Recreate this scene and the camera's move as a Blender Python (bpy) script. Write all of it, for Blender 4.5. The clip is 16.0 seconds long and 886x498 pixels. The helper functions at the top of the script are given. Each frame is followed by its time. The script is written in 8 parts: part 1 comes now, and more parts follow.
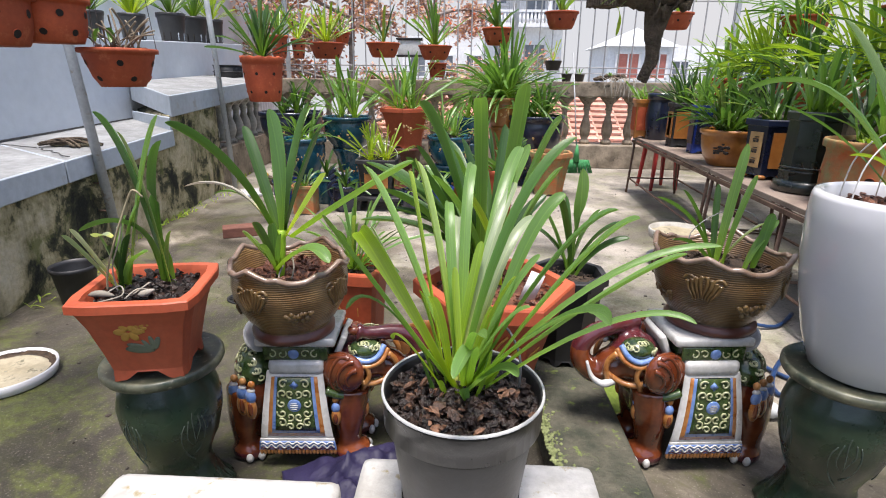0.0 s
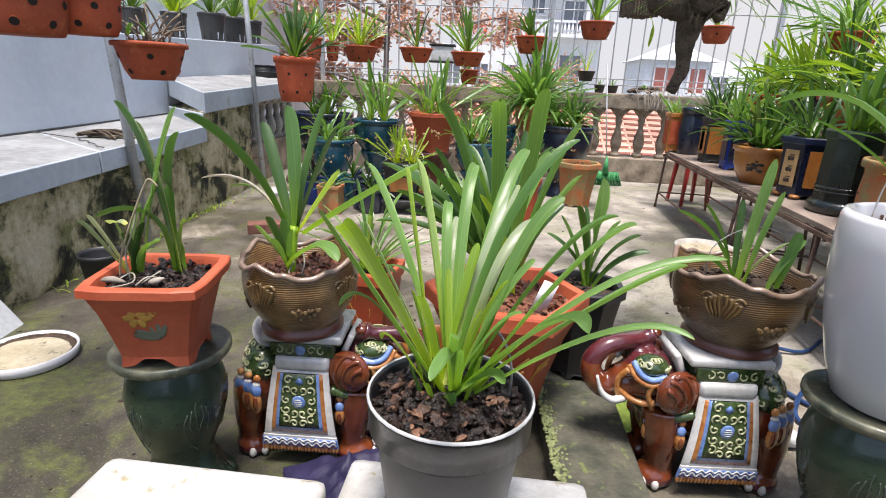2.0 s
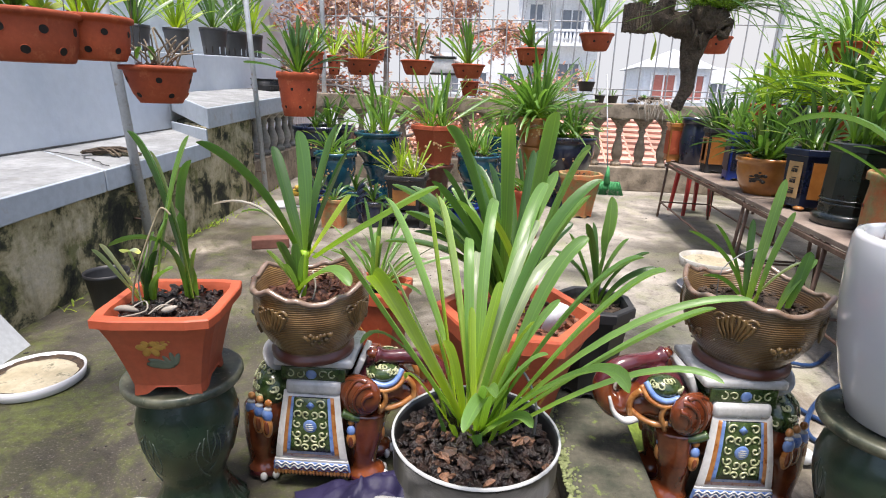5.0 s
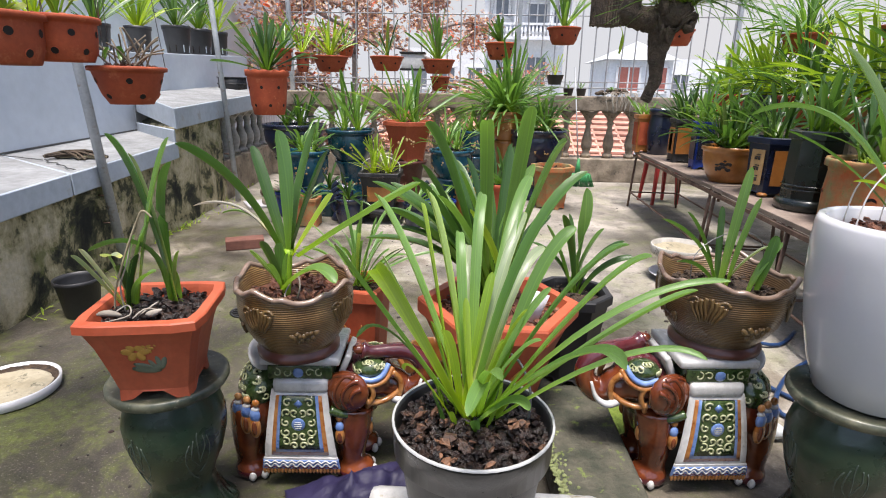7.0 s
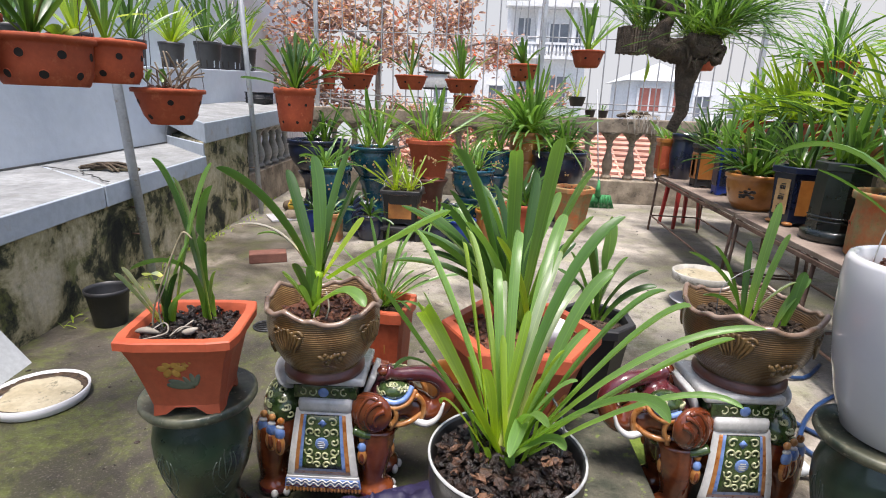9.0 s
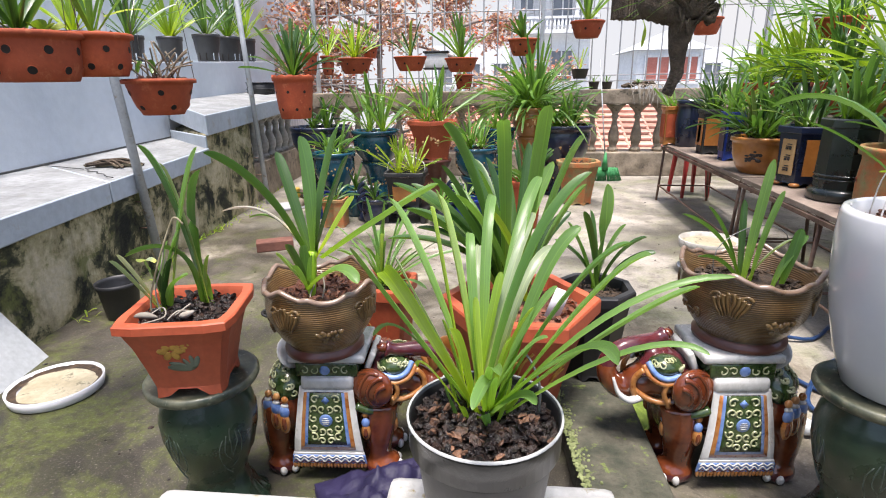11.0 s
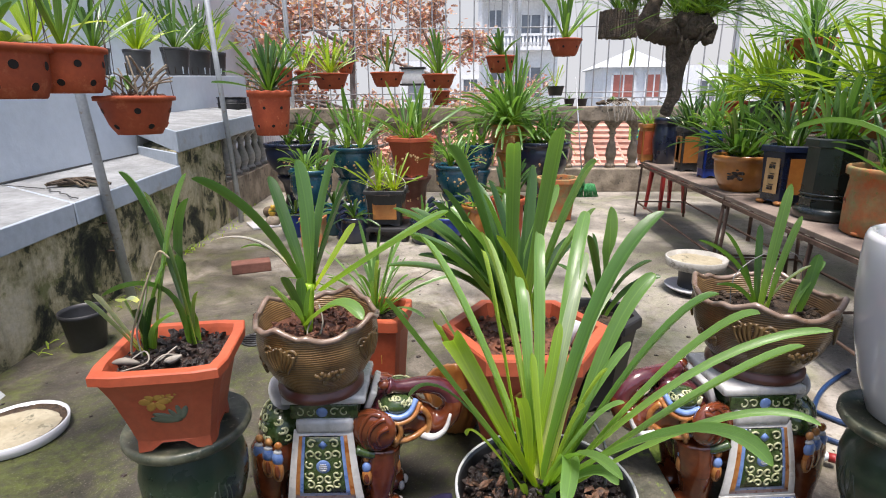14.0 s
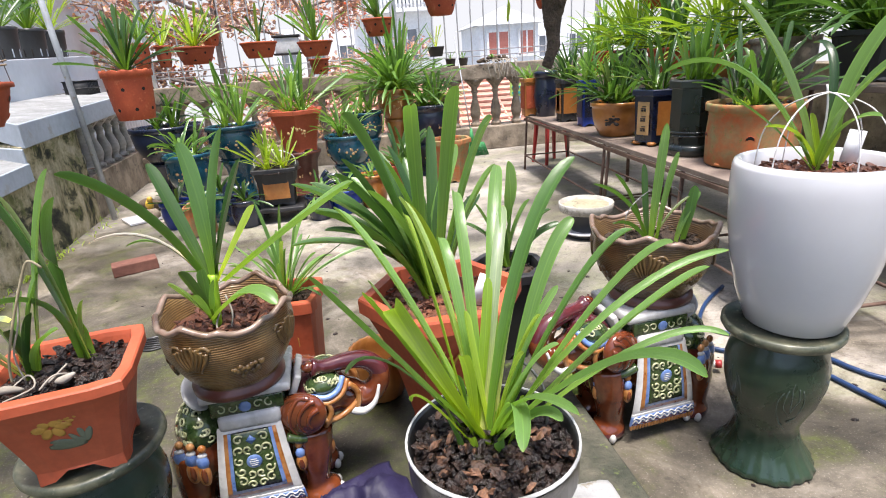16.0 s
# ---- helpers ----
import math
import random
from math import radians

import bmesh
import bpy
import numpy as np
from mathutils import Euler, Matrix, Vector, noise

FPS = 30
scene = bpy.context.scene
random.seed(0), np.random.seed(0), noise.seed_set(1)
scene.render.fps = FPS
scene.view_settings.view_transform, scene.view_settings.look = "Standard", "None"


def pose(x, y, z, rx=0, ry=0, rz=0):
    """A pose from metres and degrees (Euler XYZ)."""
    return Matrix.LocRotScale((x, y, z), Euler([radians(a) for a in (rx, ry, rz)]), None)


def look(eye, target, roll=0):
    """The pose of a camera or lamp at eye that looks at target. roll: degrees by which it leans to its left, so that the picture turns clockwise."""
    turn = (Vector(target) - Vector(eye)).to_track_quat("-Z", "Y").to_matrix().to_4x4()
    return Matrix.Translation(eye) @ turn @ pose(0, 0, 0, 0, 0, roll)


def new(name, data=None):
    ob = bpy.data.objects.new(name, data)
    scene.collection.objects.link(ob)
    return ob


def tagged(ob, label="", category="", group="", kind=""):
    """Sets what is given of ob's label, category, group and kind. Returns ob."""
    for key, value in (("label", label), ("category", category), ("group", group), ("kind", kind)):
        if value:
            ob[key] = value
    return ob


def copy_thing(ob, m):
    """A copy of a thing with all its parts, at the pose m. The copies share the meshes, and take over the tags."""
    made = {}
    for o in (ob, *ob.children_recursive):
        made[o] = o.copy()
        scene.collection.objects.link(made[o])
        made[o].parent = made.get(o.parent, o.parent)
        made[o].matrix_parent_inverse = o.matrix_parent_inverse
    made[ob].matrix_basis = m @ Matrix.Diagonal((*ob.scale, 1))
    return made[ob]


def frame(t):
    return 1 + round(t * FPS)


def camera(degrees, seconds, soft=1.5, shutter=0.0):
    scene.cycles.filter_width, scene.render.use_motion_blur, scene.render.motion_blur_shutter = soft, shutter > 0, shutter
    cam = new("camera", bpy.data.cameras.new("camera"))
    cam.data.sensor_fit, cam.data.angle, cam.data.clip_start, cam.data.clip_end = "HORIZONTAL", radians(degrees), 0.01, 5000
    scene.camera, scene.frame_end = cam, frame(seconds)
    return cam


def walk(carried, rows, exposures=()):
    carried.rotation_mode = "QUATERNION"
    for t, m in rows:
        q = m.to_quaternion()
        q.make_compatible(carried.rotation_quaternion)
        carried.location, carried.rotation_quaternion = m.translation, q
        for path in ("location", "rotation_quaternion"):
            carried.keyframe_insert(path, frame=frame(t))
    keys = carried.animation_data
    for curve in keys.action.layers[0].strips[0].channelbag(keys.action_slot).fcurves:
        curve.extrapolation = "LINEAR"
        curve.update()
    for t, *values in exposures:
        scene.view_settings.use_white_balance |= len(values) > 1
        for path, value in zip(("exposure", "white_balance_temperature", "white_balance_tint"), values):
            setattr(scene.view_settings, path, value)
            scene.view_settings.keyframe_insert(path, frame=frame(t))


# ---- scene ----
cam = camera(79.6, 16.0, soft=1.05)
PATH = [
    (0, (0.037, -0.371, 1.106), (-0.042, 1.53, 0.488), 0.7),
    (0.5, (0.027, -0.37, 1.111), (-0.082, 1.533, 0.507), 1.3),
    (1, (0.039, -0.375, 1.11), (-0.083, 1.532, 0.52), 2.0),
    (1.5, (0.051, -0.365, 1.099), (-0.097, 1.542, 0.514), 2.5),
    (2, (0.077, -0.355, 1.094), (-0.102, 1.545, 0.498), 2.6),
    (2.5, (0.095, -0.349, 1.098), (-0.106, 1.549, 0.498), 2.6),
    (3, (0.085, -0.347, 1.111), (-0.131, 1.548, 0.511), 3.0),
    (3.5, (0.072, -0.345, 1.117), (-0.147, 1.553, 0.523), 2.8),
    (4, (0.058, -0.347, 1.124), (-0.147, 1.557, 0.548), 2.3),
    (4.2, (0.058, -0.347, 1.125), (-0.16, 1.557, 0.549), 2.0),
    (6.3, (0.02, -0.349, 1.14), (-0.067, 1.571, 0.588), 1.5),
    (6.5, (0.021, -0.354, 1.138), (-0.062, 1.564, 0.576), 1.3),
    (7, (0.022, -0.37, 1.134), (-0.059, 1.542, 0.552), 1.1),
    (7.5, (0.013, -0.377, 1.154), (-0.072, 1.534, 0.572), 0.9),
    (8, (-0.002, -0.377, 1.155), (-0.096, 1.534, 0.573), 0.9),
    (8.5, (-0.012, -0.381, 1.166), (-0.142, 1.538, 0.615), 1.9),
    (8.7, (-0.015, -0.386, 1.171), (-0.157, 1.539, 0.644), 2.4),
    (10.8, (0.054, -0.388, 1.144), (-0.111, 1.516, 0.552), -1.1),
    (11, (0.049, -0.393, 1.147), (-0.14, 1.508, 0.556), -0.9),
    (11.5, (0.034, -0.394, 1.156), (-0.16, 1.509, 0.571), -0.1),
    (12, (0.005, -0.382, 1.158), (-0.194, 1.536, 0.627), 1.9),
    (12.5, (-0.018, -0.361, 1.18), (-0.227, 1.567, 0.693), 2.0),
    (13, (-0.038, -0.332, 1.19), (-0.248, 1.607, 0.748), 2.1),
    (13.5, (-0.056, -0.316, 1.194), (-0.267, 1.625, 0.757), 1.7),
    (14, (-0.056, -0.299, 1.162), (-0.134, 1.625, 0.619), -0.5),
    (14.5, (-0.078, -0.284, 1.153), (0.015, 1.625, 0.565), -2.4),
    (15, (-0.088, -0.302, 1.16), (0.12, 1.587, 0.538), -2.8),
    (15.5, (-0.067, -0.289, 1.158), (0.147, 1.592, 0.512), -4.4),
    (16, (-0.083, -0.285, 1.155), (0.204, 1.577, 0.484), -4.2),
]
walk(cam, [(t, look(eye, target, roll)) for t, eye, target, roll in PATH], [(0.0, 1.37, 6700, 14), (4.0, 1.53, 6700, 14), (7.0, 1.37, 6700, 14), (8.5, 1.35, 6700, 14), (11.0, 1.58, 6700, 14), (12.5, 1.39, 6700, 14), (13.5, 1.15, 6700, 14), (14.0, 1.35, 6700, 14), (14.5, 1.87, 6700, 14), (15.0, 1.88, 6700, 14), (16.0, 1.69, 6700, 14)])

# ---------------------------------------------------------------- light
world = bpy.data.worlds.new("world")
scene.world = world
world.use_nodes = True
wn = world.node_tree.nodes
sky = wn.new("ShaderNodeTexSky")
sky.sky_type = "NISHITA"
sky.sun_disc = False
sky.sun_elevation, sky.sun_rotation = radians(76), radians(175)
sky.air_density, sky.dust_density, sky.ozone_density = 1.0, 2.2, 1.0
world.node_tree.links.new(sky.outputs[0], wn["Background"].inputs[0])
wn["Background"].inputs[1].default_value = 0.089

sun = new("sun", bpy.data.lights.new("sun", "SUN"))
sun.data.energy, sun.data.angle, sun.data.color = 2.6, radians(16), (1.0, 0.98, 0.95)
sun.matrix_world = look((0, 0, 0), (-0.02, 0.22, -0.97))


# ---------------------------------------------------------------- materials
def ramp(nt, src, stops):
    r = nt.nodes.new("ShaderNodeValToRGB")
    while len(r.color_ramp.elements) < len(stops):
        r.color_ramp.elements.new(0.5)
    for e, (p, c) in zip(r.color_ramp.elements, stops):
        e.position, e.color = p, (*c, 1)
    nt.links.new(src, r.inputs[0])
    return r.outputs[0]


def tex_noise(nt, scale, detail=6.0, rough=0.6, vec=None, dist=0.0):
    n = nt.nodes.new("ShaderNodeTexNoise")
    n.inputs["Scale"].default_value, n.inputs["Detail"].default_value = scale, detail
    n.inputs["Roughness"].default_value, n.inputs["Distortion"].default_value = rough, dist
    if vec:
        nt.links.new(vec, n.inputs["Vector"])
    return n.outputs["Fac"]


def mix(nt, fac, a, b, blend="MIX"):
    m = nt.nodes.new("ShaderNodeMix")
    m.data_type, m.blend_type = "RGBA", blend
    for sock, v in ((m.inputs["Factor"], fac), (m.inputs["A"], a), (m.inputs["B"], b)):
        if isinstance(v, (int, float)):
            sock.default_value = v
        elif isinstance(v, tuple):
            sock.default_value = (*v, 1)
        else:
            nt.links.new(v, sock)
    return m.outputs["Result"]


def start_mat(name):
    m = bpy.data.materials.new(name)
    m.use_nodes = True
    nt = m.node_tree
    b = nt.nodes["Principled BSDF"]
    co = nt.nodes.new("ShaderNodeTexCoord").outputs["Object"]
    return m, nt, b, co


def bump(nt, b, h, strength, dist=0.01):
    n = nt.nodes.new("ShaderNodeBump")
    n.inputs["Strength"].default_value, n.inputs["Distance"].default_value = strength, dist
    nt.links.new(h, n.inputs["Height"])
    nt.links.new(n.outputs[0], b.inputs["Normal"])


def mat(name, c1, c2, scale=8.0, rough=0.6, fine=60.0, relief=0.2, dist=0.004, metal=0.0, coat=0.0, speck=None, rnd=0.0, grit=0.35):
    """A surface with two colours mixed by a coarse noise, a fine grain and a relief; speck: a third colour in spots."""
    m, nt, b, co = start_mat(name)
    coarse, grain = tex_noise(nt, scale, vec=co), tex_noise(nt, fine, 4, vec=co)
    col = mix(nt, ramp(nt, coarse, ((0.35, (0, 0, 0)), (0.68, (1, 1, 1)))), c1, c2)
    col = mix(nt, grit, col, ramp(nt, grain, ((0.3, (0.45, 0.45, 0.45)), (0.7, (1.0, 1.0, 1.0)))), "MULTIPLY")
    if speck:
        s = ramp(nt, tex_noise(nt, scale * 2.3, 8, 0.7, co), ((0.58, (0, 0, 0)), (0.66, (1, 1, 1))))
        col = mix(nt, s, col, speck)
    if rnd:
        add, fr = nt.nodes.new("ShaderNodeMath"), nt.nodes.new("ShaderNodeMath")
        add.operation, fr.operation = "ADD", "FRACT"
        nt.links.new(nt.nodes.new("ShaderNodeObjectInfo").outputs["Random"], add.inputs[0])
        nt.links.new(nt.nodes.new("ShaderNodeNewGeometry").outputs["Random Per Island"], add.inputs[1])
        nt.links.new(add.outputs[0], fr.inputs[0])
        col = mix(nt, rnd, col, ramp(nt, fr.outputs[0], ((0, (0.4, 0.4, 0.4)), (1, (1.4, 1.4, 1.4)))), "MULTIPLY")
    nt.links.new(col, b.inputs["Base Color"])
    rr = nt.nodes.new("ShaderNodeMapRange")
    rr.inputs["To Min"].default_value, rr.inputs["To Max"].default_value = max(0.03, rough - 0.15), min(1, rough + 0.15)
    nt.links.new(coarse, rr.inputs["Value"])
    nt.links.new(rr.outputs[0], b.inputs["Roughness"])
    b.inputs["Metallic"].default_value = metal
    b.inputs["Coat Weight"].default_value = coat
    b.inputs["Coat Roughness"].default_value = 0.08
    if relief:
        bump(nt, b, grain, relief, dist)
    return m


def leaf_mat(name, dark, light, pale, gloss=0.33, glow=(1.5, 1.6, 0.6)):
    """A strap leaf: green varied leaf by leaf, streaked along its length, letting some light through."""
    m, nt, b, co = start_mat(name)
    isl = nt.nodes.new("ShaderNodeNewGeometry").outputs["Random Per Island"]
    info = nt.nodes.new("ShaderNodeObjectInfo").outputs["Random"]
    add = nt.nodes.new("ShaderNodeMath")
    add.operation = "FRACT"
    s = nt.nodes.new("ShaderNodeMath")
    s.operation = "ADD"
    nt.links.new(isl, s.inputs[0])
    nt.links.new(info, s.inputs[1])
    nt.links.new(s.outputs[0], add.inputs[0])
    col = ramp(nt, add.outputs[0], ((0.0, dark), (0.55, light), (0.93, light), (1.0, pale)))
    uv = nt.nodes.new("ShaderNodeUVMap")
    sep = nt.nodes.new("ShaderNodeSeparateXYZ")
    nt.links.new(uv.outputs[0], sep.inputs[0])
    along = ramp(nt, sep.outputs["Y"], ((0.0, (1.7, 1.45, 0.55)), (0.28, (1, 1, 1)), (0.93, (0.95, 0.95, 0.95)), (1.0, (1.1, 1.0, 0.6))))
    col = mix(nt, 1.0, col, along, "MULTIPLY")
    mp = nt.nodes.new("ShaderNodeMapping")
    mp.inputs["Scale"].default_value = (26, 1.2, 1)
    nt.links.new(uv.outputs[0], mp.inputs[0])
    streak = tex_noise(nt, 1.0, 4, 0.6, mp.outputs[0])
    col = mix(nt, 0.5, col, ramp(nt, streak, ((0.3, (0.62, 0.62, 0.62)), (0.7, (1.15, 1.15, 1.15)))), "MULTIPLY")
    edge = ramp(nt, sep.outputs["X"], ((0.0, (1.45, 1.4, 1.3)), (0.10, (1, 1, 1)), (0.44, (0.92, 0.92, 0.92)), (0.5, (1.3, 1.28, 1.1)), (0.56, (0.92, 0.92, 0.92)), (0.90, (1, 1, 1)), (1.0, (1.45, 1.4, 1.3))))
    col = mix(nt, 0.8, col, edge, "MULTIPLY")
    blot = ramp(nt, tex_noise(nt, 14, 5, 0.7, co), ((0.66, (0, 0, 0)), (0.74, (1, 1, 1))))
    col = mix(nt, mix(nt, 0.3, (0, 0, 0), blot), col, (0.16, 0.14, 0.04))
    nt.links.new(col, b.inputs["Base Color"])
    b.inputs["Roughness"].default_value = gloss
    b.inputs["Coat Weight"].default_value, b.inputs["Coat Roughness"].default_value = 0.25, 0.25
    bump(nt, b, streak, 0.25, 0.002)
    tr = nt.nodes.new("ShaderNodeBsdfTranslucent")
    nt.links.new(mix(nt, 1.0, col, glow, "MULTIPLY"), tr.inputs[0])
    ms = nt.nodes.new("ShaderNodeMixShader")
    ms.inputs[0].default_value = 0.36
    nt.links.new(b.outputs[0], ms.inputs[1])
    nt.links.new(tr.outputs[0], ms.inputs[2])
    nt.links.new(ms.outputs[0], nt.nodes["Material Output"].inputs[0])
    return m


def floor_mat():
    m, nt, b, co = start_mat("worn_concrete")
    big, mid, fine = tex_noise(nt, 0.55, 8, 0.62, co), tex_noise(nt, 3.0, 8, 0.65, co), tex_noise(nt, 70, 6, 0.7, co)
    col = ramp(nt, mid, ((0.30, (0.175, 0.155, 0.130)), (0.45, (0.315, 0.285, 0.245)), (0.55, (0.385, 0.347, 0.297)), (0.72, (0.49, 0.443, 0.375))))
    damp = ramp(nt, tex_noise(nt, 0.9, 7, 0.6, co, 0.6), ((0.42, (1, 1, 1)), (0.60, (0.40, 0.40, 0.37))))
    col = mix(nt, 1.0, col, damp, "MULTIPLY")
    moss = ramp(nt, tex_noise(nt, 1.5, 9, 0.72, co, 0.3), ((0.50, (0, 0, 0)), (0.66, (1, 1, 1))))
    col = mix(nt, mix(nt, 0.55, (0, 0, 0), moss), col, (0.17, 0.20, 0.06))
    col = mix(nt, 0.5, col, ramp(nt, fine, ((0.3, (0.5, 0.5, 0.5)), (0.68, (1.1, 1.1, 1.1)))), "MULTIPLY")
    # Damp staining that deepens towards the near left, with shade there painted in too.
    lie = nt.nodes.new("ShaderNodeVectorMath")
    lie.operation = "DOT_PRODUCT"
    lie.inputs[1].default_value = (-0.15, -0.20, 0)
    nt.links.new(co, lie.inputs[0])
    wet = nt.nodes.new("ShaderNodeMath")
    wet.operation = "MULTIPLY_ADD"
    nt.links.new(tex_noise(nt, 1.7, 9, 0.68, co, 0.8), wet.inputs[0])
    wet.inputs[1].default_value = 1.5
    near = nt.nodes.new("ShaderNodeMath")
    near.operation = "ADD"
    nt.links.new(lie.outputs["Value"], near.inputs[0])
    near.inputs[1].default_value = 0.20
    nt.links.new(near.outputs[0], wet.inputs[2])
    stain_shade = ramp(nt, wet.outputs[0], ((0.34, (1, 1, 1)), (0.52, (0.58, 0.545, 0.49)), (0.60, (0.41, 0.385, 0.335)), (0.80, (0.21, 0.195, 0.165))))
    col = mix(nt, 1.0, col, stain_shade, "MULTIPLY")
    algae = ramp(nt, mix(nt, 1.0, ramp(nt, wet.outputs[0], ((0.50, (0, 0, 0)), (0.74, (1, 1, 1)))), ramp(nt, tex_noise(nt, 3.0, 10, 0.75, co, 0.5), ((0.44, (0, 0, 0)), (0.57, (1, 1, 1)))), "MULTIPLY"), ((0.15, (0, 0, 0)), (0.8, (0.85, 0.85, 0.85))))
    algae = mix(nt, 1.0, algae, ramp(nt, tex_noise(nt, 26, 8, 0.75, co), ((0.40, (0.08, 0.08, 0.08)), (0.62, (1, 1, 1)))), "MULTIPLY")
    col = mix(nt, algae, col, (0.088, 0.105, 0.019))
    grit = ramp(nt, tex_noise(nt, 34, 3, 0.5, co), ((0.66, (0, 0, 0)), (0.70, (1, 1, 1))))
    col = mix(nt, mix(nt, 0.55, (0, 0, 0), grit), col, (0.075, 0.05, 0.035))
    dust = ramp(nt, tex_noise(nt, 150, 3, 0.6, co), ((0.60, (0, 0, 0)), (0.68, (1, 1, 1))))
    col = mix(nt, mix(nt, 0.35, (0, 0, 0), dust), col, (0.42, 0.38, 0.32))
    pit = ramp(nt, tex_noise(nt, 11, 9, 0.78, co, 0.4), ((0.36, (0.45, 0.44, 0.42)), (0.47, (1, 1, 1)), (0.60, (1, 1, 1)), (0.70, (1.25, 1.23, 1.2))))
    col = mix(nt, 0.8, col, pit, "MULTIPLY")
    # Noisy-edged ellipse round (-0.05, 0.98) inside which the floor colour is multiplied darker.
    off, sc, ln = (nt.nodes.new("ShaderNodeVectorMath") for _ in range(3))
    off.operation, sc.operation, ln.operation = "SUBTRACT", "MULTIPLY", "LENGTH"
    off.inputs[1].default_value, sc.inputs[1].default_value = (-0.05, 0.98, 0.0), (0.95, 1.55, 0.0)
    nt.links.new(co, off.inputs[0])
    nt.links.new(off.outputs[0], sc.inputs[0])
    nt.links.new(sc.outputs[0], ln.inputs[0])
    patch_reach = nt.nodes.new("ShaderNodeMath")
    patch_reach.operation = "MULTIPLY_ADD"
    patch_reach.inputs[1].default_value = 1.3
    nt.links.new(tex_noise(nt, 3.2, 8, 0.65, co, 0.6), patch_reach.inputs[0])
    nt.links.new(ln.outputs["Value"], patch_reach.inputs[2])
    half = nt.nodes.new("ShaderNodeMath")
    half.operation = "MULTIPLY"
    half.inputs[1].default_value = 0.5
    nt.links.new(patch_reach.outputs[0], half.inputs[0])
    dark_patch = ramp(nt, half.outputs[0], ((0.55, (0.42, 0.42, 0.39)), (0.78, (1, 1, 1))))
    col = mix(nt, 1.0, col, dark_patch, "MULTIPLY")
    nt.links.new(col, b.inputs["Base Color"])
    nt.links.new(ramp(nt, damp, ((0.5, (0.5, 0.5, 0.5)), (1.0, (0.9, 0.9, 0.9)))), b.inputs["Roughness"])
    bump(nt, b, mix(nt, 0.5, fine, mid), 0.5, 0.01)
    return m


def moss_wall_mat():
    m, nt, b, co = start_mat("mossy_render")
    mid, fine = tex_noise(nt, 3.4, 9, 0.68, co, 0.4), tex_noise(nt, 45, 6, 0.7, co)
    col = ramp(nt, mid, ((0.38, (0.012, 0.014, 0.009)), (0.45, (0.07, 0.07, 0.035)), (0.495, (0.36, 0.31, 0.17)), (0.57, (0.56, 0.48, 0.31)), (0.70, (0.64, 0.57, 0.43))))
    mp = nt.nodes.new("ShaderNodeMapping")
    mp.inputs["Scale"].default_value = (1, 5.0, 0.7)
    nt.links.new(co, mp.inputs[0])
    drip = ramp(nt, tex_noise(nt, 1.4, 7, 0.65, mp.outputs[0]), ((0.36, (0.45, 0.45, 0.42)), (0.50, (1, 1, 1))))
    col = mix(nt, 0.7, col, drip, "MULTIPLY")
    moss = ramp(nt, tex_noise(nt, 5.0, 8, 0.7, co), ((0.54, (0, 0, 0)), (0.63, (1, 1, 1))))
    col = mix(nt, mix(nt, 0.8, (0, 0, 0), moss), col, (0.15, 0.16, 0.045))
    col = mix(nt, 0.5, col, ramp(nt, fine, ((0.3, (0.5, 0.5, 0.5)), (0.68, (1.1, 1.1, 1.1)))), "MULTIPLY")
    nt.links.new(col, b.inputs["Base Color"])
    b.inputs["Roughness"].default_value = 0.9
    bump(nt, b, mix(nt, 0.4, fine, mid), 0.7, 0.012)
    return m


def ribbed_mat(name="brown_ribbed_glaze", dim=1.0):
    """Brown olive glaze over thrown horizontal ribs."""
    m, nt, b, co = start_mat(name)
    sep = nt.nodes.new("ShaderNodeSeparateXYZ")
    nt.links.new(co, sep.inputs[0])
    w = nt.nodes.new("ShaderNodeTexWave")
    w.wave_type, w.bands_direction = "BANDS", "Z"
    w.inputs["Scale"].default_value, w.inputs["Distortion"].default_value = 52, 0.8
    nt.links.new(co, w.inputs["Vector"])
    n = tex_noise(nt, 9, 7, 0.65, co)
    col = ramp(nt, n, ((0.3, (0.075 * dim, 0.036 * dim, 0.011 * dim)), (0.5, (0.19 * dim, 0.105 * dim, 0.035 * dim)), (0.72, (0.34 * dim, 0.22 * dim, 0.09 * dim))))
    col = mix(nt, 0.75, col, ramp(nt, w.outputs["Fac"], ((0.15, (0.5, 0.46, 0.42)), (0.7, (1.2, 1.15, 1.1)))), "MULTIPLY")
    nt.links.new(col, b.inputs["Base Color"])
    b.inputs["Roughness"].default_value, b.inputs["Coat Weight"].default_value = 0.35, 0.5
    b.inputs["Coat Roughness"].default_value = 0.12
    bump(nt, b, w.outputs["Fac"], 0.5, 0.003)
    return m


